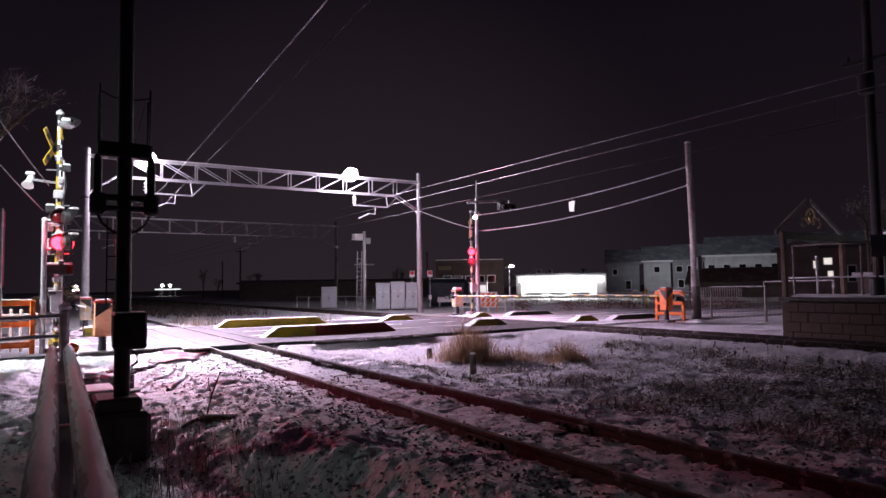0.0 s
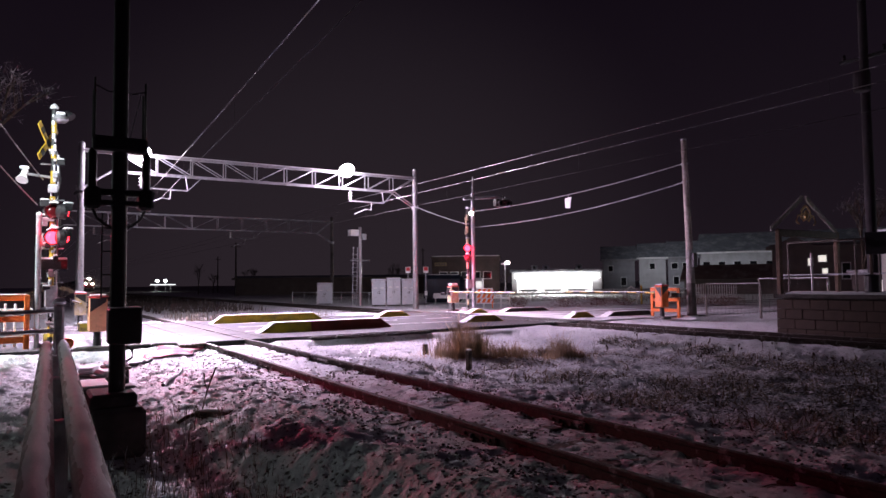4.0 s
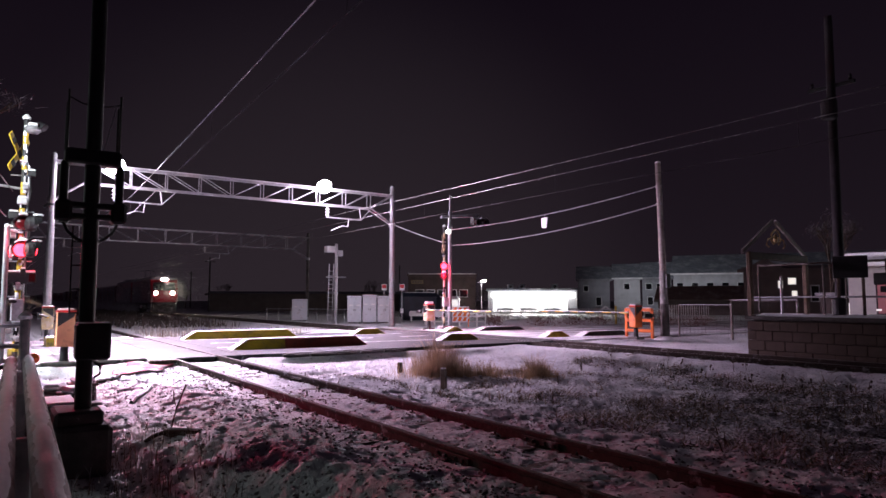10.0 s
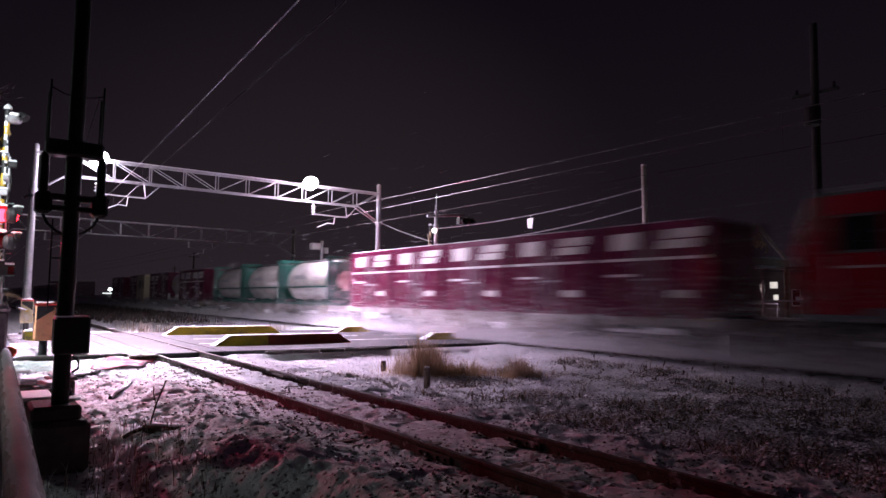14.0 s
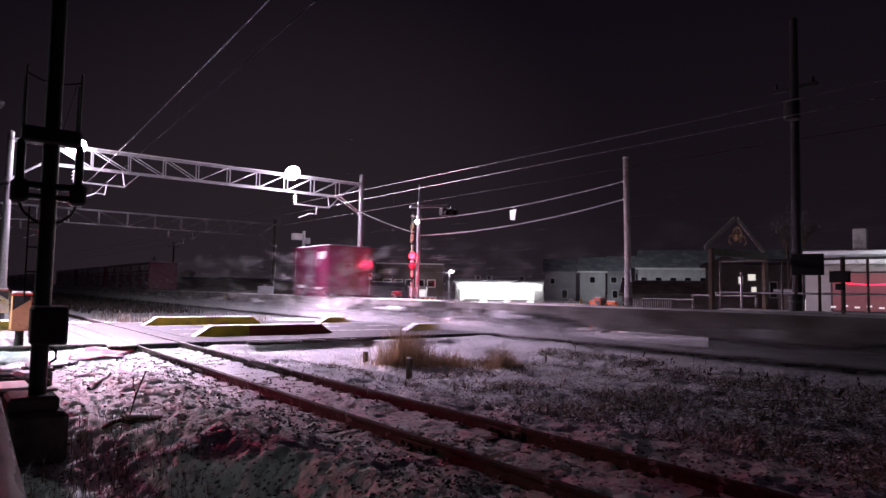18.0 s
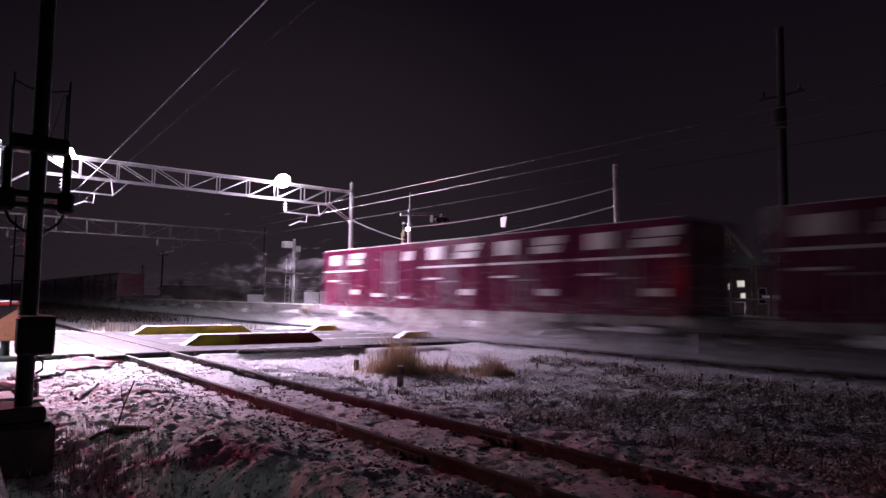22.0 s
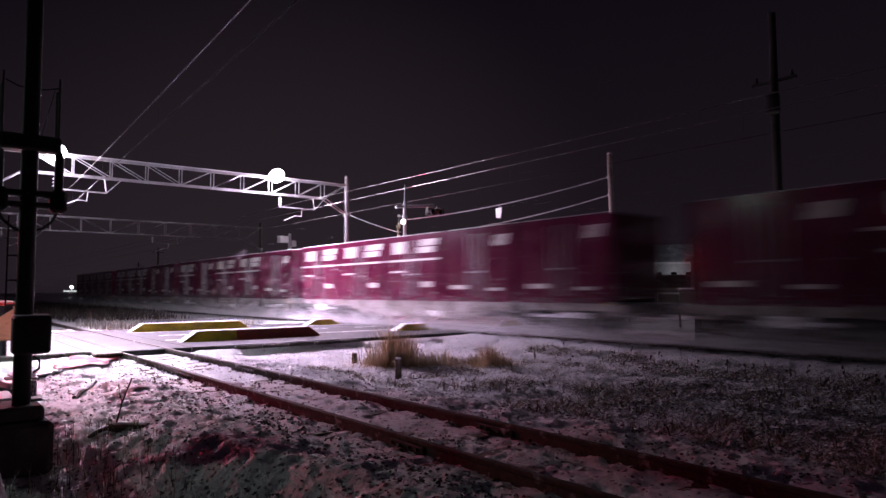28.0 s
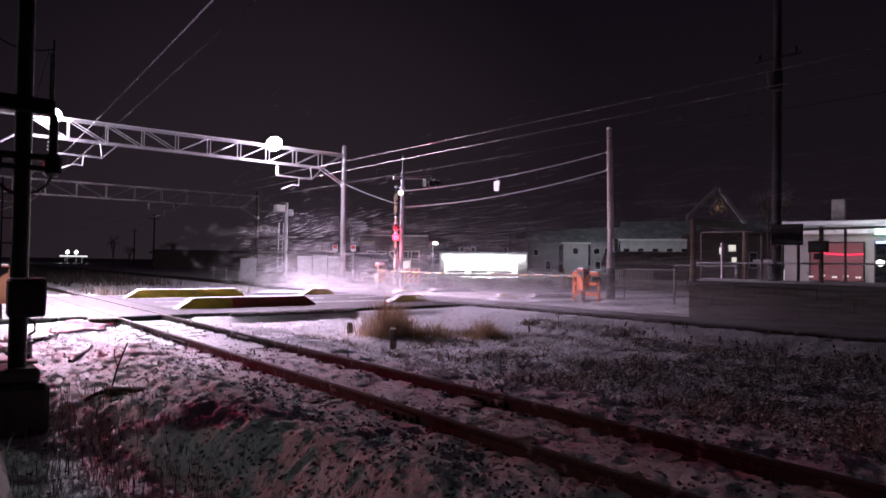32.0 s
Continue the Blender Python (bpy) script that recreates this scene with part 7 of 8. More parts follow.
def container(marked=True, body=None, name="freight_container", label=""):
    """Twelve-foot container, origin at the middle of its base."""
    t = thing(name, label, "container", group="containers on the train")
    m = body or CONTRED
    b = part("body", Geo().cham((0, 0, CH / 2 + 0.06), (CL - 0.06, CW - 0.06, CH - 0.12), 0.03), m, t)
    for sx in (-1, 1):
        for sy in (-1, 1):
            part("corner_post", Geo().cham((sx * (CL / 2 - 0.06), sy * (CW / 2 - 0.05), CH / 2), (0.12, 0.11, CH), 0.02), m, t)
    for sy in (-1, 1):
        part("top_rail", Geo().span((-CL / 2 + 0.12, sy * CW / 2 - 0.07 * sy, CH - 0.12), (CL / 2 - 0.12, sy * CW / 2, CH)), m, t)
        part("bottom_rail", Geo().span((-CL / 2 + 0.12, sy * CW / 2 - 0.07 * sy, 0), (CL / 2 - 0.12, sy * CW / 2, 0.16)), m, t)
        y = sy * (CW / 2 - 0.028)
        # twin side doors with upright pressings and lock bars
        line = []
        for i in range(9):
            x = -CL / 2 + 0.3 + i * (CL - 0.6) / 8
            line += [(x - 0.07, 0.0), (x - 0.045, 0.022), (x + 0.045, 0.022), (x + 0.07, 0.0)]
        g = Geo().loft([[(x, y + sy * (0.001 + d), z) for x, d in line] for z in (0.25, CH - 0.25)])
        part("corrugated_side", g, m, t)
        for x in (-0.42, -0.14, 0.14, 0.42):
            part("lock_bar", Geo().tube((x, y + sy * 0.03, 0.2), (x, y + sy * 0.03, CH - 0.2), 0.016, n=6), STEEL, t)
        for x in (-0.28, 0.28):
            part("door_handle", Geo().cham((x, y + sy * 0.045, 1.0), (0.26, 0.02, 0.05), 0.008), STEEL, t)
        part("fork_pocket", Geo().cham((-0.7, sy * (CW / 2 + 0.001), 0.09), (0.36, 0.01, 0.10), 0.004), BLACKPAINT, t)
        part("fork_pocket", Geo().cham((0.7, sy * (CW / 2 + 0.001), 0.09), (0.36, 0.01, 0.10), 0.004), BLACKPAINT, t)
        yo, yi = sy * (CW / 2 - 0.008), sy * (CW / 2 + 0.0)
        if marked:
            f = -sy
            part("white_emblem", Geo().prism([(f * 0.35, 1.80), (f * 1.42, 1.80), (f * 1.50, 2.02), (f * 0.43, 2.02)], "y", yo, yi), DECAL, t)
            part("white_emblem", Geo().prism([(f * 0.55, 2.06), (f * 1.60, 2.06), (f * 1.67, 2.30), (f * 0.62, 2.30)], "y", yo, yi), DECAL, t)
            part("white_number_panel", Geo().box((f * -0.75, (yo + yi) / 2, 2.05), (0.85, abs(yi - yo), 0.46)), DECAL, t)
            part("white_stripe", Geo().box((0, (yo + yi) / 2, 1.55), (CL - 0.3, abs(yi - yo), 0.075)), DECAL, t)
            part("lettering_bar", Geo().box((f * -0.9, (yo + yi) / 2, 1.12), (0.9, abs(yi - yo), 0.07)), DECAL, t)
            part("lettering_bar", Geo().box((f * 1.0, (yo + yi) / 2, 0.62), (0.6, abs(yi - yo), 0.2)), DECAL, t)
        elif m is CONTRED:
            f = -sy
            part("white_emblem", Geo().prism([(f * 0.9, 1.85), (f * 1.45, 1.85), (f * 1.55, 2.2), (f * 1.0, 2.2)], "y", yo, yi), DECAL, t)
            part("lettering_bar", Geo().box((f * -0.9, (yo + yi) / 2, 0.5), (0.8, abs(yi - yo), 0.14)), DECAL, t)
            part("lettering_bar", Geo().box((f * 0.9, (yo + yi) / 2, 0.42), (0.6, abs(yi - yo), 0.1)), DECAL, t)
        else:
            part("dark_hexagon_emblem", Geo().prism([(-0.95, 1.45), (-0.6, 1.0), (0.35, 1.0), (0.7, 1.45), (0.35, 1.9), (-0.6, 1.9)], "y", yo, yi), OLIVE, t)
            part("lettering_bar", Geo().box((1.3, (yo + yi) / 2, 1.5), (0.5, abs(yi - yo), 0.9)), OLIVE, t)
    part("roof", Geo().cham((0, 0, CH - 0.01), (CL - 0.1, CW - 0.1, 0.05), 0.02), m, t)
    part("snow_on_roof", Geo().cham((0, 0, CH + 0.022), (CL - 0.25, CW - 0.2, 0.04), 0.018), SNOW, t)
    return t


def tank_container():
    t = thing("tank_container", "white cylindrical tank container in a dark green frame", "tank container", group="tank containers on the train")
    L, R = 6.0, 1.12
    part("tank", Geo().lathe([(0.3, -2.85), (0.75, -2.76), (1.0, -2.55), (R, -2.2), (R, 2.2), (1.0, 2.55), (0.75, 2.76), (0.3, 2.85)], (0, 0, 1.28), (1, 0, 0), 36), TANKWHITE, t, smooth=True)
    for sx in (-1, 1):
        for sy in (-1, 1):
            part("corner_post", Geo().cham((sx * 2.94, sy * 1.14, 1.27), (0.12, 0.14, 2.54), 0.02), GREENFRAME, t)
            part("brace", Geo().tube((sx * 2.94, sy * 1.1, 0.1), (sx * 2.94, sy * 0.3, 0.9), 0.045, n=6), GREENFRAME, t)
            part("brace", Geo().tube((sx * 2.94, sy * 1.1, 2.45), (sx * 2.94, sy * 0.3, 1.7), 0.045, n=6), GREENFRAME, t)
        part("end_beam", Geo().span((sx * 2.88, -1.1, 0.0), (sx * 3.0, 1.1, 0.16)), GREENFRAME, t)
        part("end_beam", Geo().span((sx * 2.88, -1.1, 2.4), (sx * 3.0, 1.1, 2.54)), GREENFRAME, t)
        part("end_plate", Geo().cham((sx * 2.78, 0, 1.28), (0.05, 2.1, 2.0), 0.02), GREENFRAME, t)
    for sy in (-1, 1):
        part("bottom_rail", Geo().span((-2.9, sy * 1.14 - 0.06, 0.0), (2.9, sy * 1.14 + 0.06, 0.15)), GREENFRAME, t)
        part("side_rail", Geo().span((-2.9, sy * 1.165 - 0.02, 0.92), (2.9, sy * 1.165 + 0.02, 1.0)), GREENFRAME, t)
        part("lettering_bar", Geo().box((-0.6, sy * 1.127, 1.5), (1.6, 0.01, 0.22)), GREYPAINT, t)
    for x in (-1.6, 0, 1.6):
        part("saddle", Geo().span((x - 0.12, -0.9, 0.02), (x + 0.12, 0.9, 0.32)), GREENFRAME, t)
    part("walkway", Geo().cham((0, 0, 2.45), (5.6, 0.5, 0.04), 0.01), STEEL, t)
    part("manhole", Geo().lathe([(0.28, 0), (0.28, 0.1), (0.2, 0.16)], (0.5, 0, 2.38), n=16), STEEL, t)
    return t


def small_tank():
    t = thing("small_tank_container", "short white pressure tank container with a pale frame", "tank container")
    part("tank", Geo().lathe([(0.3, -1.6), (0.8, -1.5), (1.05, -1.2), (1.12, -0.9), (1.12, 0.9), (1.05, 1.2), (0.8, 1.5), (0.3, 1.6)], (0, 0, 1.4), (1, 0, 0), 32), TANKWHITE, t, smooth=True)
    for sx in (-1, 1):
        for sy in (-1, 1):
            part("corner_post", Geo().cham((sx * 1.72, sy * 1.14, 0.3), (0.12, 0.14, 0.6), 0.02), WHITEPAINT, t)
    for sy in (-1, 1):
        part("bottom_rail", Geo().span((-1.75, sy * 1.1 - 0.06, 0), (1.75, sy * 1.1 + 0.06, 0.2)), WHITEPAINT, t)
        part("ochre_band", Geo().box((0, sy * 1.125, 1.4), (1.9, 0.012, 0.3)), CREAM, t)
        part("saddle", Geo().span((sy * 0.9 - 0.1, -0.8, 0.02), (sy * 0.9 + 0.1, 0.8, 0.5)), WHITEPAINT, t)
    return t


RED = "wine red freight container with white emblem and stripe"
PLAIN = "plain wine red freight container with small white emblem"
proto = {"m": container(True, None, label=RED), "p": container(False, None, label=PLAIN), "c": container(False, CREAM, label="cream freight container with dark hexagon emblem"), "t": tank_container(), "w": small_tank()}
wagon0 = flat_wagon()
first = {"m": True, "p": True, "c": True, "t": True, "w": True}
LOADS = ["mmmmm", "ttt", "mmwpm", "cm.pm", ".....", "..p..", ".....", "mmmmm", "mmpmm", "mmmpm", ".....", ".....",
         "mmmmm", "pmmmm", "mmpmm", "mmmmp", "ppmmm", "pmmpm", "ppmmm", "mmmmm"]
s = -25.4
SLACK = {7: 0.5, 8: 0.3, 15: -0.8, 16: -1.35, 17: -0.7}     # wagons drawn up or hanging back
used_wagon = False
for k, load in enumerate(LOADS):
    pitch = 21.39 if k < 7 else 20.5
    s0 = s - (pitch - WL) / 2 + SLACK.get(k, 0.0)
    w = wagon0 if not used_wagon else copy_thing(wagon0, Matrix())
    used_wagon = True
    MOVING.append((w, s0, 0.0))
    for i, ch in enumerate(load):
        if ch == ".":
            continue
        n = len(load)
        off = -0.45 - (WL - 0.9) * (i + 0.5) / n if n == 3 else -0.45 - 0.35 - (WL - 0.9 - 0.7) * (i + 0.5) / n
        if first[ch]:
            c, first[ch] = proto[ch], False
        else:
            c = copy_thing(proto[ch], Matrix())
        MOVING.append((c, s0 + off, 1.006))
    s -= pitch


def flash_rows(first_on):
    """Turns of a half-lit lens: it faces out while lit and turns its dark side out between."""
    rows, t, on = [(0.0, 0 if first_on else 180)], 5.85 - 5 * 1.207, first_on
    k = 1
    while True:
        t0 = 5.85 - 5 * 1.207 + (0.6 if k % 2 else 0.0) + 1.207 * (k // 2)
        if t0 > 31.8:
            break
        if t0 > 0.1:
            a = 0 if on else 180
            rows += [(t0 - 0.05, a), (t0 - 0.0167, a + 60), (t0 + 0.0167, a + 120), (t0 + 0.05, a + 180)]
            on = not on
        k += 1
    rows.append((32.0, rows[-1][1]))
    return [(q, pose(0.02, 0, 0, 0, 0, a)) for q, a in rows]


def motions():
    for ob, lit in FLASHING:
        walk(ob, flash_rows(lit))
    for ob, back, z in MOVING:
        walk(ob, [(t, pose(FRONT_0 + SPEED * t + back, TY, z)) for t in (0.0, 16.0, 32.0)])

# ---- grass, weeds and trees ----


def blades(n, place, hmin, hmax, w, lean, name, material, label, category, kind="stuff"):
    g = Geo()
    for i in range(n):
        x, y, k = place()
        z = ground_height(x, y) - 0.02
        h = random.uniform(hmin, hmax) * k
        a = random.uniform(0, 2 * math.pi)
        l = random.uniform(0.05, lean) * h
        ww = w * random.uniform(0.6, 1.4)
        p = Vector((x, y, z))
        side = Vector((math.cos(a + 1.57), math.sin(a + 1.57), 0)) * ww
        m = p + Vector((math.cos(a) * l * 0.4, math.sin(a) * l * 0.4, h * 0.6))
        t = p + Vector((math.cos(a) * l, math.sin(a) * l, h))
        g.add([p - side, p + side, m + side * 0.7, m - side * 0.7, t], [(0, 1, 2, 3), (3, 2, 4)])
    return solo(name, g.mesh(name, material, fix=False), material, label, category, kind=kind)


def clump(cx, cy, wide, deep):
    """Blades scattered in an oval across the view, lower towards its ends."""
    def f():
        u, v = random.gauss(0, 1), random.gauss(0, 1)
        k = noise.noise(Vector((cx + u * 1.3, v, 2))) * 0.5
        return cx + 0.57 * wide * u - 0.82 * deep * v, cy + 0.82 * wide * u + 0.57 * deep * v, max(0.25, 1.0 - 0.33 * abs(u + 0.3) + k)
    return f


blades(1700, clump(-12.2, 8.35, 0.40, 0.26), 0.35, 1.1, 0.0045, 0.8, "straw_clump", GRASS, "wide loose clump of dry straw-coloured grass", "grass")
blades(600, clump(-11.7, 9.2, 0.36, 0.2), 0.15, 0.5, 0.0045, 1.0, "straw_clump", GRASS, "low dry straw-coloured grass in the snow", "grass")
blades(900, clump(-11.0, 10.1, 0.28, 0.22), 0.15, 0.6, 0.0045, 1.0, "straw_clump", GRASS, "rusty dry grass clump in the snow", "grass")


def tuft_places(n):
    """Middles of weed tufts, thicker away from the crossing."""
    out = []
    while len(out) < n:
        x, y = random.uniform(-13.0, 1.0), random.uniform(6.2, 13.6)
        d = noise.noise(Vector((x * 0.7, y * 0.7, 11))) + 0.3 * (x + 8) / 6 + 0.6 * noise.noise(Vector((x * 1.8, y * 1.8, 5)))
        if d > random.uniform(-0.1, 0.55):
            out.append((x, y, random.uniform(0.5, 1.3)))
    return out


TUFTS = tuft_places(950)


def weeds():
    x, y, k = random.choice(TUFTS)
    return x + random.gauss(0, 0.14), y + random.gauss(0, 0.11), k


blades(36000, weeds, 0.03, 0.16, 0.008, 4.2, "weeds", WEED, "frosted dry weeds across the snowy field", "weeds")


def fringe():
    return random.uniform(-34, -27.6), random.uniform(5.4, 12.5), 1.0


blades(1500, fringe, 0.12, 0.6, 0.008, 0.6, "grass_fringe", WEED, "frosted tall grass along the far road edge", "grass")


def hollow_grass():
    return random.uniform(-8.6, -2.2), random.uniform(0.55, 2.0), 1.0


blades(2600, hollow_grass, 0.06, 0.24, 0.0035, 0.9, "hollow_grass", WEED, "dark frosted grass in the hollow by the rail", "grass")


def seedheads():
    g = Geo()
    for i in range(36):
        x, y = random.uniform(-12, 0), random.uniform(11.5, 13.8)
        z = ground_height(x, y)
        h = random.uniform(0.10, 0.32)
        t = Vector((x + random.uniform(-0.06, 0.06), y + random.uniform(-0.06, 0.06), z + h))
        g.tube((x, y, z - 0.02), t, 0.005, n=4)
        for k in range(3):
            q = t + Vector((random.uniform(-0.05, 0.05), random.uniform(-0.05, 0.05), random.uniform(-0.12, 0.03)))
            g.cham(q, (0.035, 0.035, 0.05), 0.012)
    solo("seed_stalks", g.mesh("seed_stalks", WOOD, fix=False), WOOD, "dead seed stalks standing along the main line", "weeds", kind="stuff")


seedheads()


def gravel():
    """Dark stones and frozen clods poking through the snow by the near track."""
    g = Geo()
    for i in range(2600):
        y = random.choice((random.uniform(2.9, 3.5), random.uniform(3.9, 4.65), random.uniform(5.0, 5.7)))
        x = -16 + 15.5 * random.random() ** 0.75
        if noise.noise(Vector((x * 1.3, y * 1.3, 21))) < random.uniform(-0.35, 0.45):
            continue
        s = random.uniform(0.010, 0.030)
        c = Vector((x, y, ground_height(x, y) + s * 0.25))
        vs = [c + Vector((math.cos(a) * s * random.uniform(0.6, 1.2), math.sin(a) * s * random.uniform(0.6, 1.2), random.uniform(-0.2, 0.2) * s)) for a in (0, 1.57, 3.14, 4.71)]
        top, bot = c + Vector((random.uniform(-0.3, 0.3) * s, random.uniform(-0.3, 0.3) * s, s * 0.7)), c - Vector((0, 0, s * 0.7))
        g.add(vs + [top, bot], [(0, 1, 4), (1, 2, 4), (2, 3, 4), (3, 0, 4), (1, 0, 5), (2, 1, 5), (3, 2, 5), (0, 3, 5)])
    m = mat("dark_ballast_stone", (0.16, 0.14, 0.13), 0.85, 0, 0.5, 3)
    solo("ballast_stones", g.mesh("ballast_stones", m, fix=False), m, "dark ballast stones poking through thin snow", "stones", kind="stuff")


gravel()


def shoulder_stones():
    """Snow-dusted ballast down the shoulder of the near track."""
    rnd = random.Random(77)
    g = Geo()
    for i in range(6500):
        x, y = -15.5 + 16.0 * rnd.random() ** 0.7, rnd.choice((rnd.uniform(0.7, 3.6), rnd.uniform(1.6, 3.6), rnd.uniform(4.95, 6.8), rnd.uniform(6.6, 13.0)))
        if noise.noise(Vector((x * 0.9, y * 0.9, 41))) < rnd.uniform(-0.7, 0.35):
            continue
        s = rnd.uniform(0.008, 0.02)
        c = Vector((x, y, ground_height(x, y) + s * 0.3))
        vs = [c + Vector((math.cos(a) * s * rnd.uniform(0.7, 1.2), math.sin(a) * s * rnd.uniform(0.7, 1.2), s * h)) for h in (0.45, -0.4) for a in (0, 1.57, 3.14, 4.71)]
        top = c + Vector((rnd.uniform(-0.3, 0.3) * s, rnd.uniform(-0.3, 0.3) * s, s * 0.75))
        g.add(vs + [top], [(0, 1, 8), (1, 2, 8), (2, 3, 8), (3, 0, 8), (4, 5, 1, 0), (5, 6, 2, 1), (6, 7, 3, 2), (7, 4, 0, 3)])
    solo("shoulder_ballast", g.mesh("shoulder_ballast", STONE, fix=False), STONE, "snow-dusted stones and clods along the track", "stones", kind="stuff")


shoulder_stones()


def frozen_clods():
    """Lumps of snow caught among the weeds of the field."""
    rnd = random.Random(91)
    g = Geo()
    for i in range(9000):
        x, y, k = rnd.choice(TUFTS)
        x, y = x + rnd.gauss(0, 0.22), y + rnd.gauss(0, 0.18)
        s = rnd.uniform(0.014, 0.042)
        c = Vector((x, y, ground_height(x, y) + s * rnd.uniform(0.2, 1.4)))
        ring = [c + Vector((math.cos(a) * s * rnd.uniform(0.6, 1.3), math.sin(a) * s * rnd.uniform(0.6, 1.3), s * rnd.uniform(-0.25, 0.1))) for a in (0, 1.26, 2.51, 3.77, 5.03)]
        top, low = c + Vector((rnd.uniform(-0.3, 0.3) * s, rnd.uniform(-0.3, 0.3) * s, s * 0.55)), c - Vector((0, 0, s * 0.6))
        g.add(ring + [top, low], [f for q in range(5) for f in ((q, (q + 1) % 5, 5), ((q + 1) % 5, q, 6))])
    solo("frozen_clods", g.mesh("frozen_clods", STONE, fix=False), STONE, "clods of frozen snow among the weeds", "snow", kind="stuff")


frozen_clods()


def tree(at, h, seed, label, leaf, twigs=900, spread=0.4, snowy=True, name="bare_tree"):
    rnd = random.Random(seed)
    t = thing(name, label, "tree", at)
    trunk, crown = Geo(), Geo()
    tips = []

    def grow(p, d, L, r, depth):
        q = p + d * L
        trunk.tube(p, q, r, r * 0.68, 6 if depth < 2 else 4, caps=False)
        if depth >= 4:
            tips.append(q)
            return
        for k in range(rnd.choice((2, 3, 3))):
            nd = (d + Vector((rnd.uniform(-1, 1), rnd.uniform(-1, 1), rnd.uniform(-0.15, 0.6))) * (spread + 0.15 * depth)).normalized()
            grow(q, nd, L * rnd.uniform(0.6, 0.82), r * 0.62, depth + 1)
    grow(Vector((0, 0, 0)), Vector((rnd.uniform(-0.05, 0.05), rnd.uniform(-0.05, 0.05), 1)), h * 0.32, h * 0.022, 0)
    for i in range(twigs):
        p = rnd.choice(tips) + Vector((rnd.gauss(0, 0.25), rnd.gauss(0, 0.25), rnd.gauss(0, 0.25))) * h * 0.08
        d = Vector((rnd.uniform(-1, 1), rnd.uniform(-1, 1), rnd.uniform(-0.4, 0.8))).normalized() * rnd.uniform(0.1, 0.35) * (h / 6)
        s = d.cross(Vector((0.3, 0.2, 0.9))).normalized() * 0.012 * (h / 6)
        crown.add([p - s, p + s, p + d], [(0, 1, 2)])
    part("trunk", trunk.mesh("trunk", WOOD), WOOD, t)
    part("crown", crown.mesh("crown", leaf, fix=False), leaf, t)
    return t


FROST = mat("frosted_twigs", (0.35, 0.33, 0.34), 0.8, 0, 0.4, 5)
DARKTWIG = mat("dark_twigs", (0.045, 0.035, 0.03), 0.85, 0, 0.4, 4)
TANBUSH = mat("tan_dead_leaves", (0.32, 0.24, 0.15), 0.8, 0, 0.4, 6)
tree((-20.6, -1.5, -0.2), 8.6, 3, "bare tree with frosted twigs beside the crossing", FROST, 1500)
tree((-17.5, 37.5, -0.2), 7.0, 5, "bare snowy tree behind the station fence", FROST, 900, 0.3)
tree((-34.5, 1.2, -0.2), 1.9, 8, "small shrub with tan dead leaves by the gantry post", TANBUSH, 1600, 0.6, name="shrub")
tree((-35.6, 0.2, -0.2), 1.6, 9, "small shrub with tan dead leaves by the gantry post", TANBUSH, 1300, 0.6, name="shrub")
for k in range(16):
    x, y = -110 - 14 * (k % 5) - random.uniform(0, 8), 24 + k * 7.5 + random.uniform(-3, 3)
    tree((x, y, -0.3), random.uniform(3.5, 6.5), 20 + k, "dark bare tree far beyond the fields", DARKTWIG, 900, 0.5)
bank = Geo()
for k in range(2600):
    u = random.random()
    x, y = -40 - 70 * u, 6.2 + random.uniform(0, 6.5) + 2 * u
    s = random.uniform(0.2, 0.7)
    p = Vector((x, y, -0.2))
    d = Vector((random.uniform(-0.4, 0.4), random.uniform(-0.4, 0.4), 1)) * s
    bank.add([p - Vector((0, 0.03, 0)), p + Vector((0, 0.03, 0)), p + d], [(0, 1, 2)])
solo("dark_scrub", bank.mesh("dark_scrub", DARKTWIG, fix=False), DARKTWIG, "dark scrub between the tracks beyond the road", "scrub", kind="stuff")
for (x, y, h) in ((-92, 24.5, 7.5), (-150, 36, 8), (-118, 70, 9), (-140, 96, 9)):
    up = thing("utility_pole", "thin dark utility pole far off", "utility pole", (x, y, -0.2))
    part("shaft", Geo().tube((0, 0, 0), (0, 0, h), 0.15, 0.1, 8), DARKCONC, up)
    part("crossarm", Geo().cham((0, 0, h - 0.6), (0.1, 1.4, 0.1), 0.02), DARKCONC, up)

# cables at the near signal
slung("signal_cable", (-18.0, 0.3, 3.9), (-12.0, -2.2, 6.9), 0.15, 0.012, SNOWYCABLE, "thin snow-lined cable rising to a pole")
slung("signal_cable", (-18.0, 0.2, 3.3), (-12.0, -2.3, 5.9), 0.15, 0.012, SNOWYCABLE, "thin snow-lined cable rising to a pole")
ban = thing("banner_sign", "banner board coloured for red signal light, on two thin posts beside the road", "sign", (-15.6, -0.52, -0.15), 262)
# the red signal light on the board is put into its colour
part("board", Geo().cham((0.4, 0, 2.4), (0.9, 0.03, 1.5), 0.01), mat("red_lit_banner", (0.62, 0.03, 0.10), 0.6, 0, 0.15, 3), ban)
for s in (0.0, 0.8):
    part("post", Geo().tube((s, 0.04, 0), (s, 0.04, 3.2), 0.03, n=8), STEEL, ban)


# ---- snow whirled up along the train ----


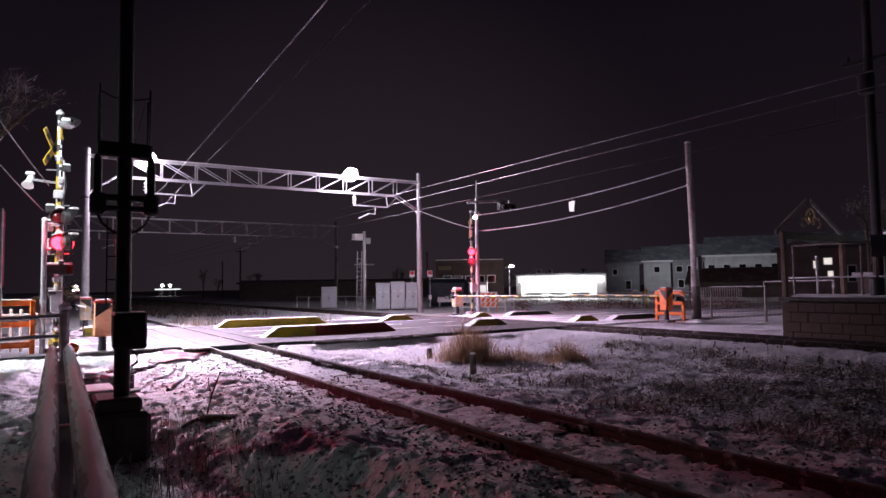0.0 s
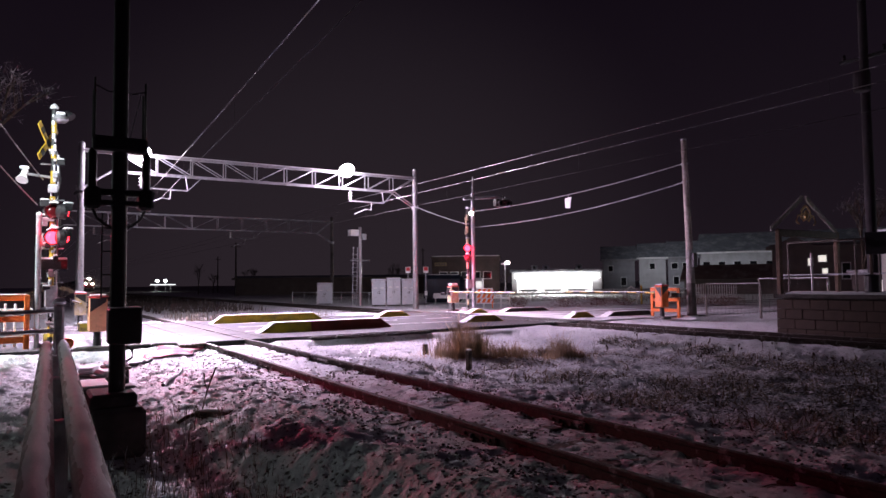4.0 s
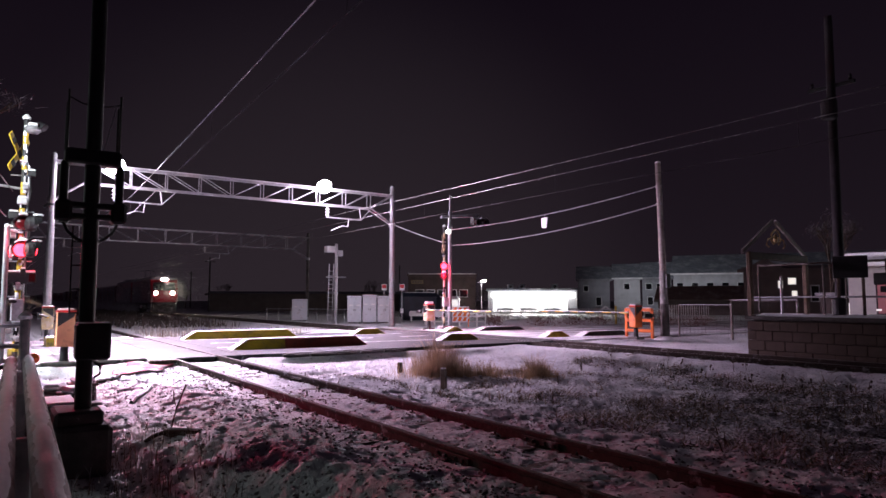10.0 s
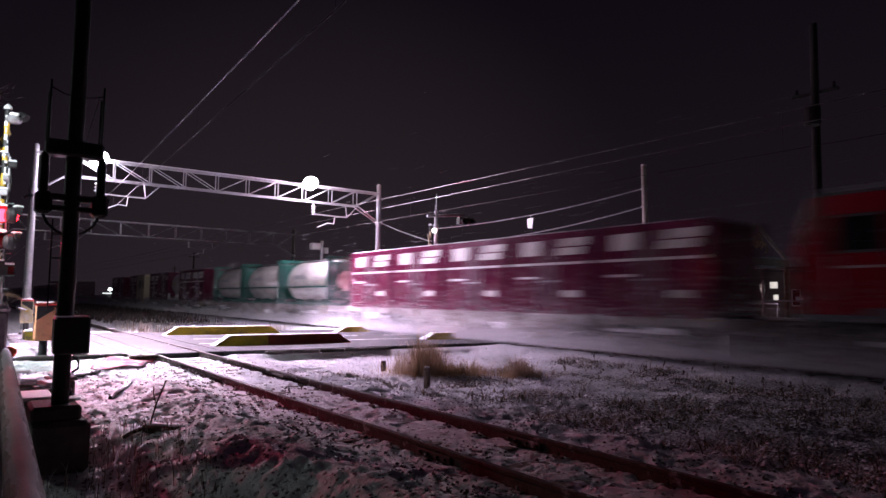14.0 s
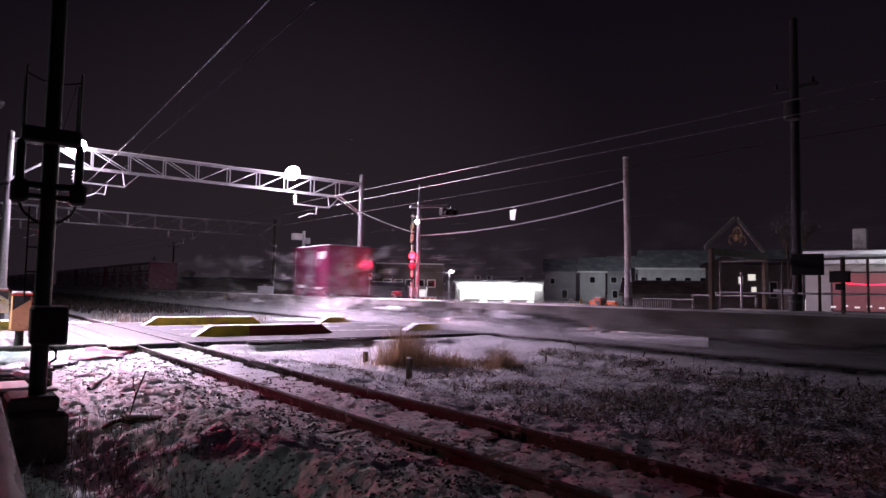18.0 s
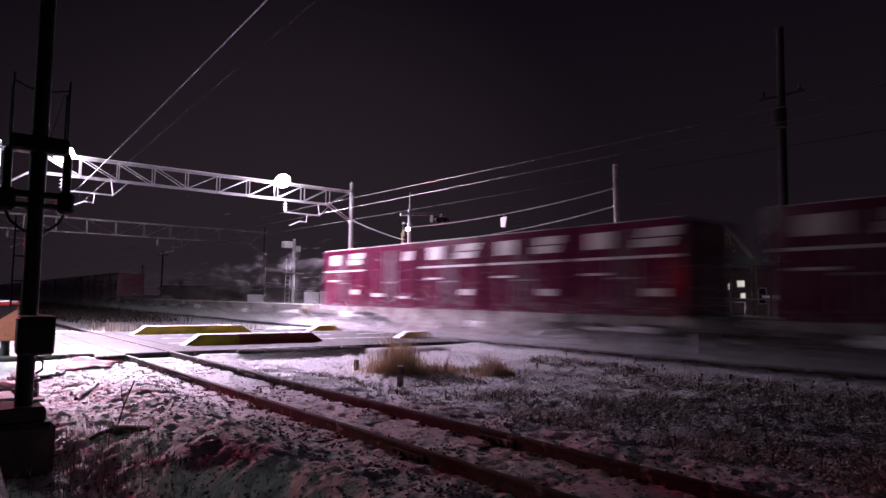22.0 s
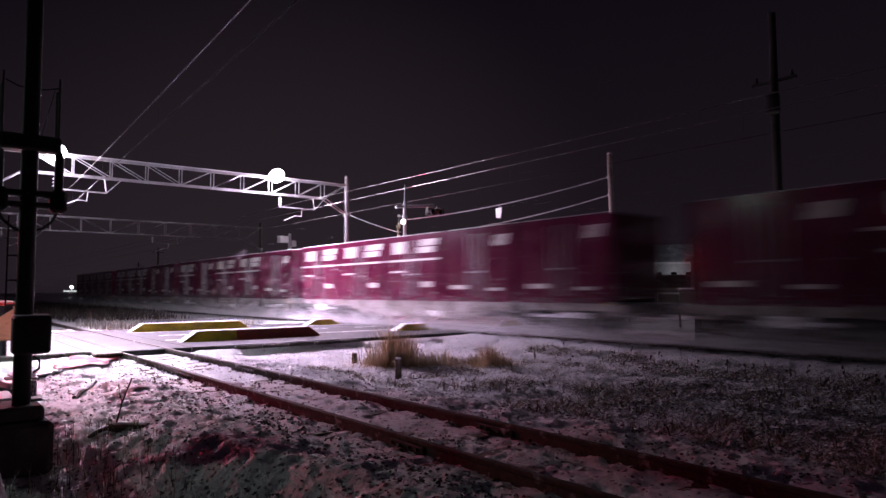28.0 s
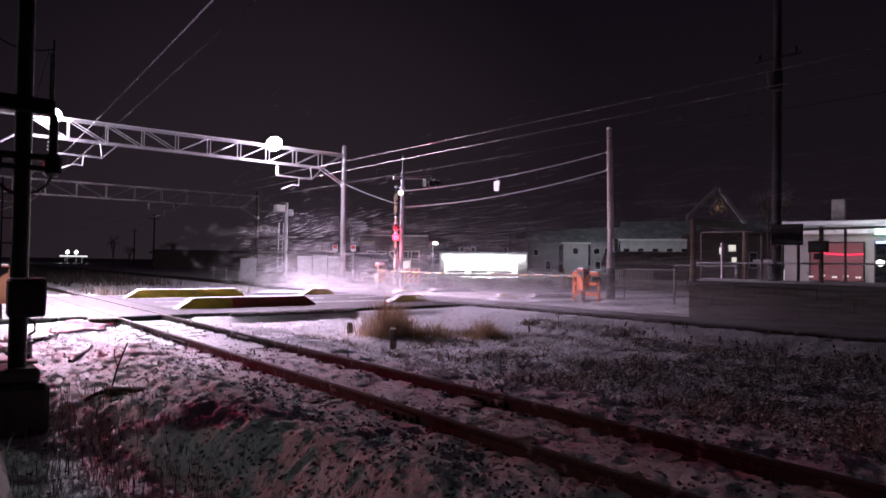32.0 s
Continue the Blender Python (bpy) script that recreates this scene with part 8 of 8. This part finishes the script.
def spray_mesh(n, low, high, share, seed):
    """Loose powder along one wagon: dense round the wheels, thinner above."""
    rnd = random.Random(seed)
    g = Geo()
    for i in range(n):
        x = rnd.uniform(-20.5, 0)
        side = rnd.choice((-1, -1, -1, -1, 1))
        if rnd.random() < share:
            y, z = side * (1.2 + abs(rnd.gauss(0, 1.3))), rnd.expovariate(1 / high)
        else:
            y, z = side * (1.1 + abs(rnd.gauss(0, 0.5))), rnd.expovariate(1 / low)
        s = rnd.uniform(0.025, 0.06)
        c = Vector((x, y, z + 0.05))
        g.add([c + Vector((rnd.uniform(-s, s), rnd.uniform(-s, s), rnd.uniform(-s, s))) for k in range(3)], [(0, 1, 2)])
    return g.mesh("snow_spray", POWDER, fix=False)


def veil_mesh(n, high, seed):
    """Thin haze of powder hanging beside and over one wagon."""
    rnd = random.Random(seed)
    g = Geo()
    for i in range(n):
        s = rnd.uniform(0.15, 0.4)
        c = Vector((rnd.uniform(-20.5, 0), rnd.choice((-1, -1, 1)) * (1.3 + abs(rnd.gauss(0, 1.4))), 0.3 + min(2.6, rnd.expovariate(1 / high))))
        g.add([c + Vector((rnd.uniform(-s, s), rnd.uniform(-s, s), rnd.uniform(-s, s))) for k in range(3)], [(0, 1, 2)])
    return g.mesh("snow_veil", VEIL, fix=False)


SPRAY = [spray_mesh(24000, 0.27, 1.0, 0.06, 4), spray_mesh(24000, 0.27, 1.0, 0.06, 9)]
GUST = spray_mesh(46000, 0.33, 1.2, 0.10, 6)
WAKE = spray_mesh(36000, 0.6, 1.3, 0.10, 5)
VEILS = [veil_mesh(700, 1.5, 14), veil_mesh(700, 1.5, 15)]
for k in range(23):
    ob = new("snow_spray", WAKE if k > 20 else GUST if k in (0, 1) else SPRAY[k % 2])
    tagged(ob, "powder snow whirled up beside the moving train", "snow spray", "snow whirled up by the train", "stuff")
    MOVING.append((ob, -9.0 - 20.5 * k, 0.0))
    ob = new("snow_veil", VEILS[k % 2])
    tagged(ob, "thin haze of powder snow drifting over the train", "snow spray", "snow whirled up by the train", "stuff")
    MOVING.append((ob, -14.0 - 20.5 * k, 0.0))


def halo_mesh(n, seed):
    """Flakes added before the locomotive to spread its headlights into a halo."""
    rnd = random.Random(seed)
    g = Geo()
    for i in range(n):
        x = 0.4 + rnd.expovariate(1 / 3.5)
        wide = 0.7 if rnd.random() < 0.6 else 2.0
        c = Vector((x, rnd.gauss(0, wide), max(0.1, rnd.gauss(2.6, 0.8 * wide))))
        s = rnd.uniform(0.018, 0.04)
        g.add([c + Vector((rnd.uniform(-s, s), rnd.uniform(-s, s), rnd.uniform(-s, s))) for k in range(3)], [(0, 1, 2)])
    return g.mesh("halo_flakes", POWDER, fix=False)


ob = new("halo_flakes", halo_mesh(12000, 12))
tagged(ob, "snow flakes added before the locomotive to give its headlights a halo", "snow spray", "snow whirled up by the train", "stuff")
MOVING.append((ob, 0.0, 0.0))


motions()
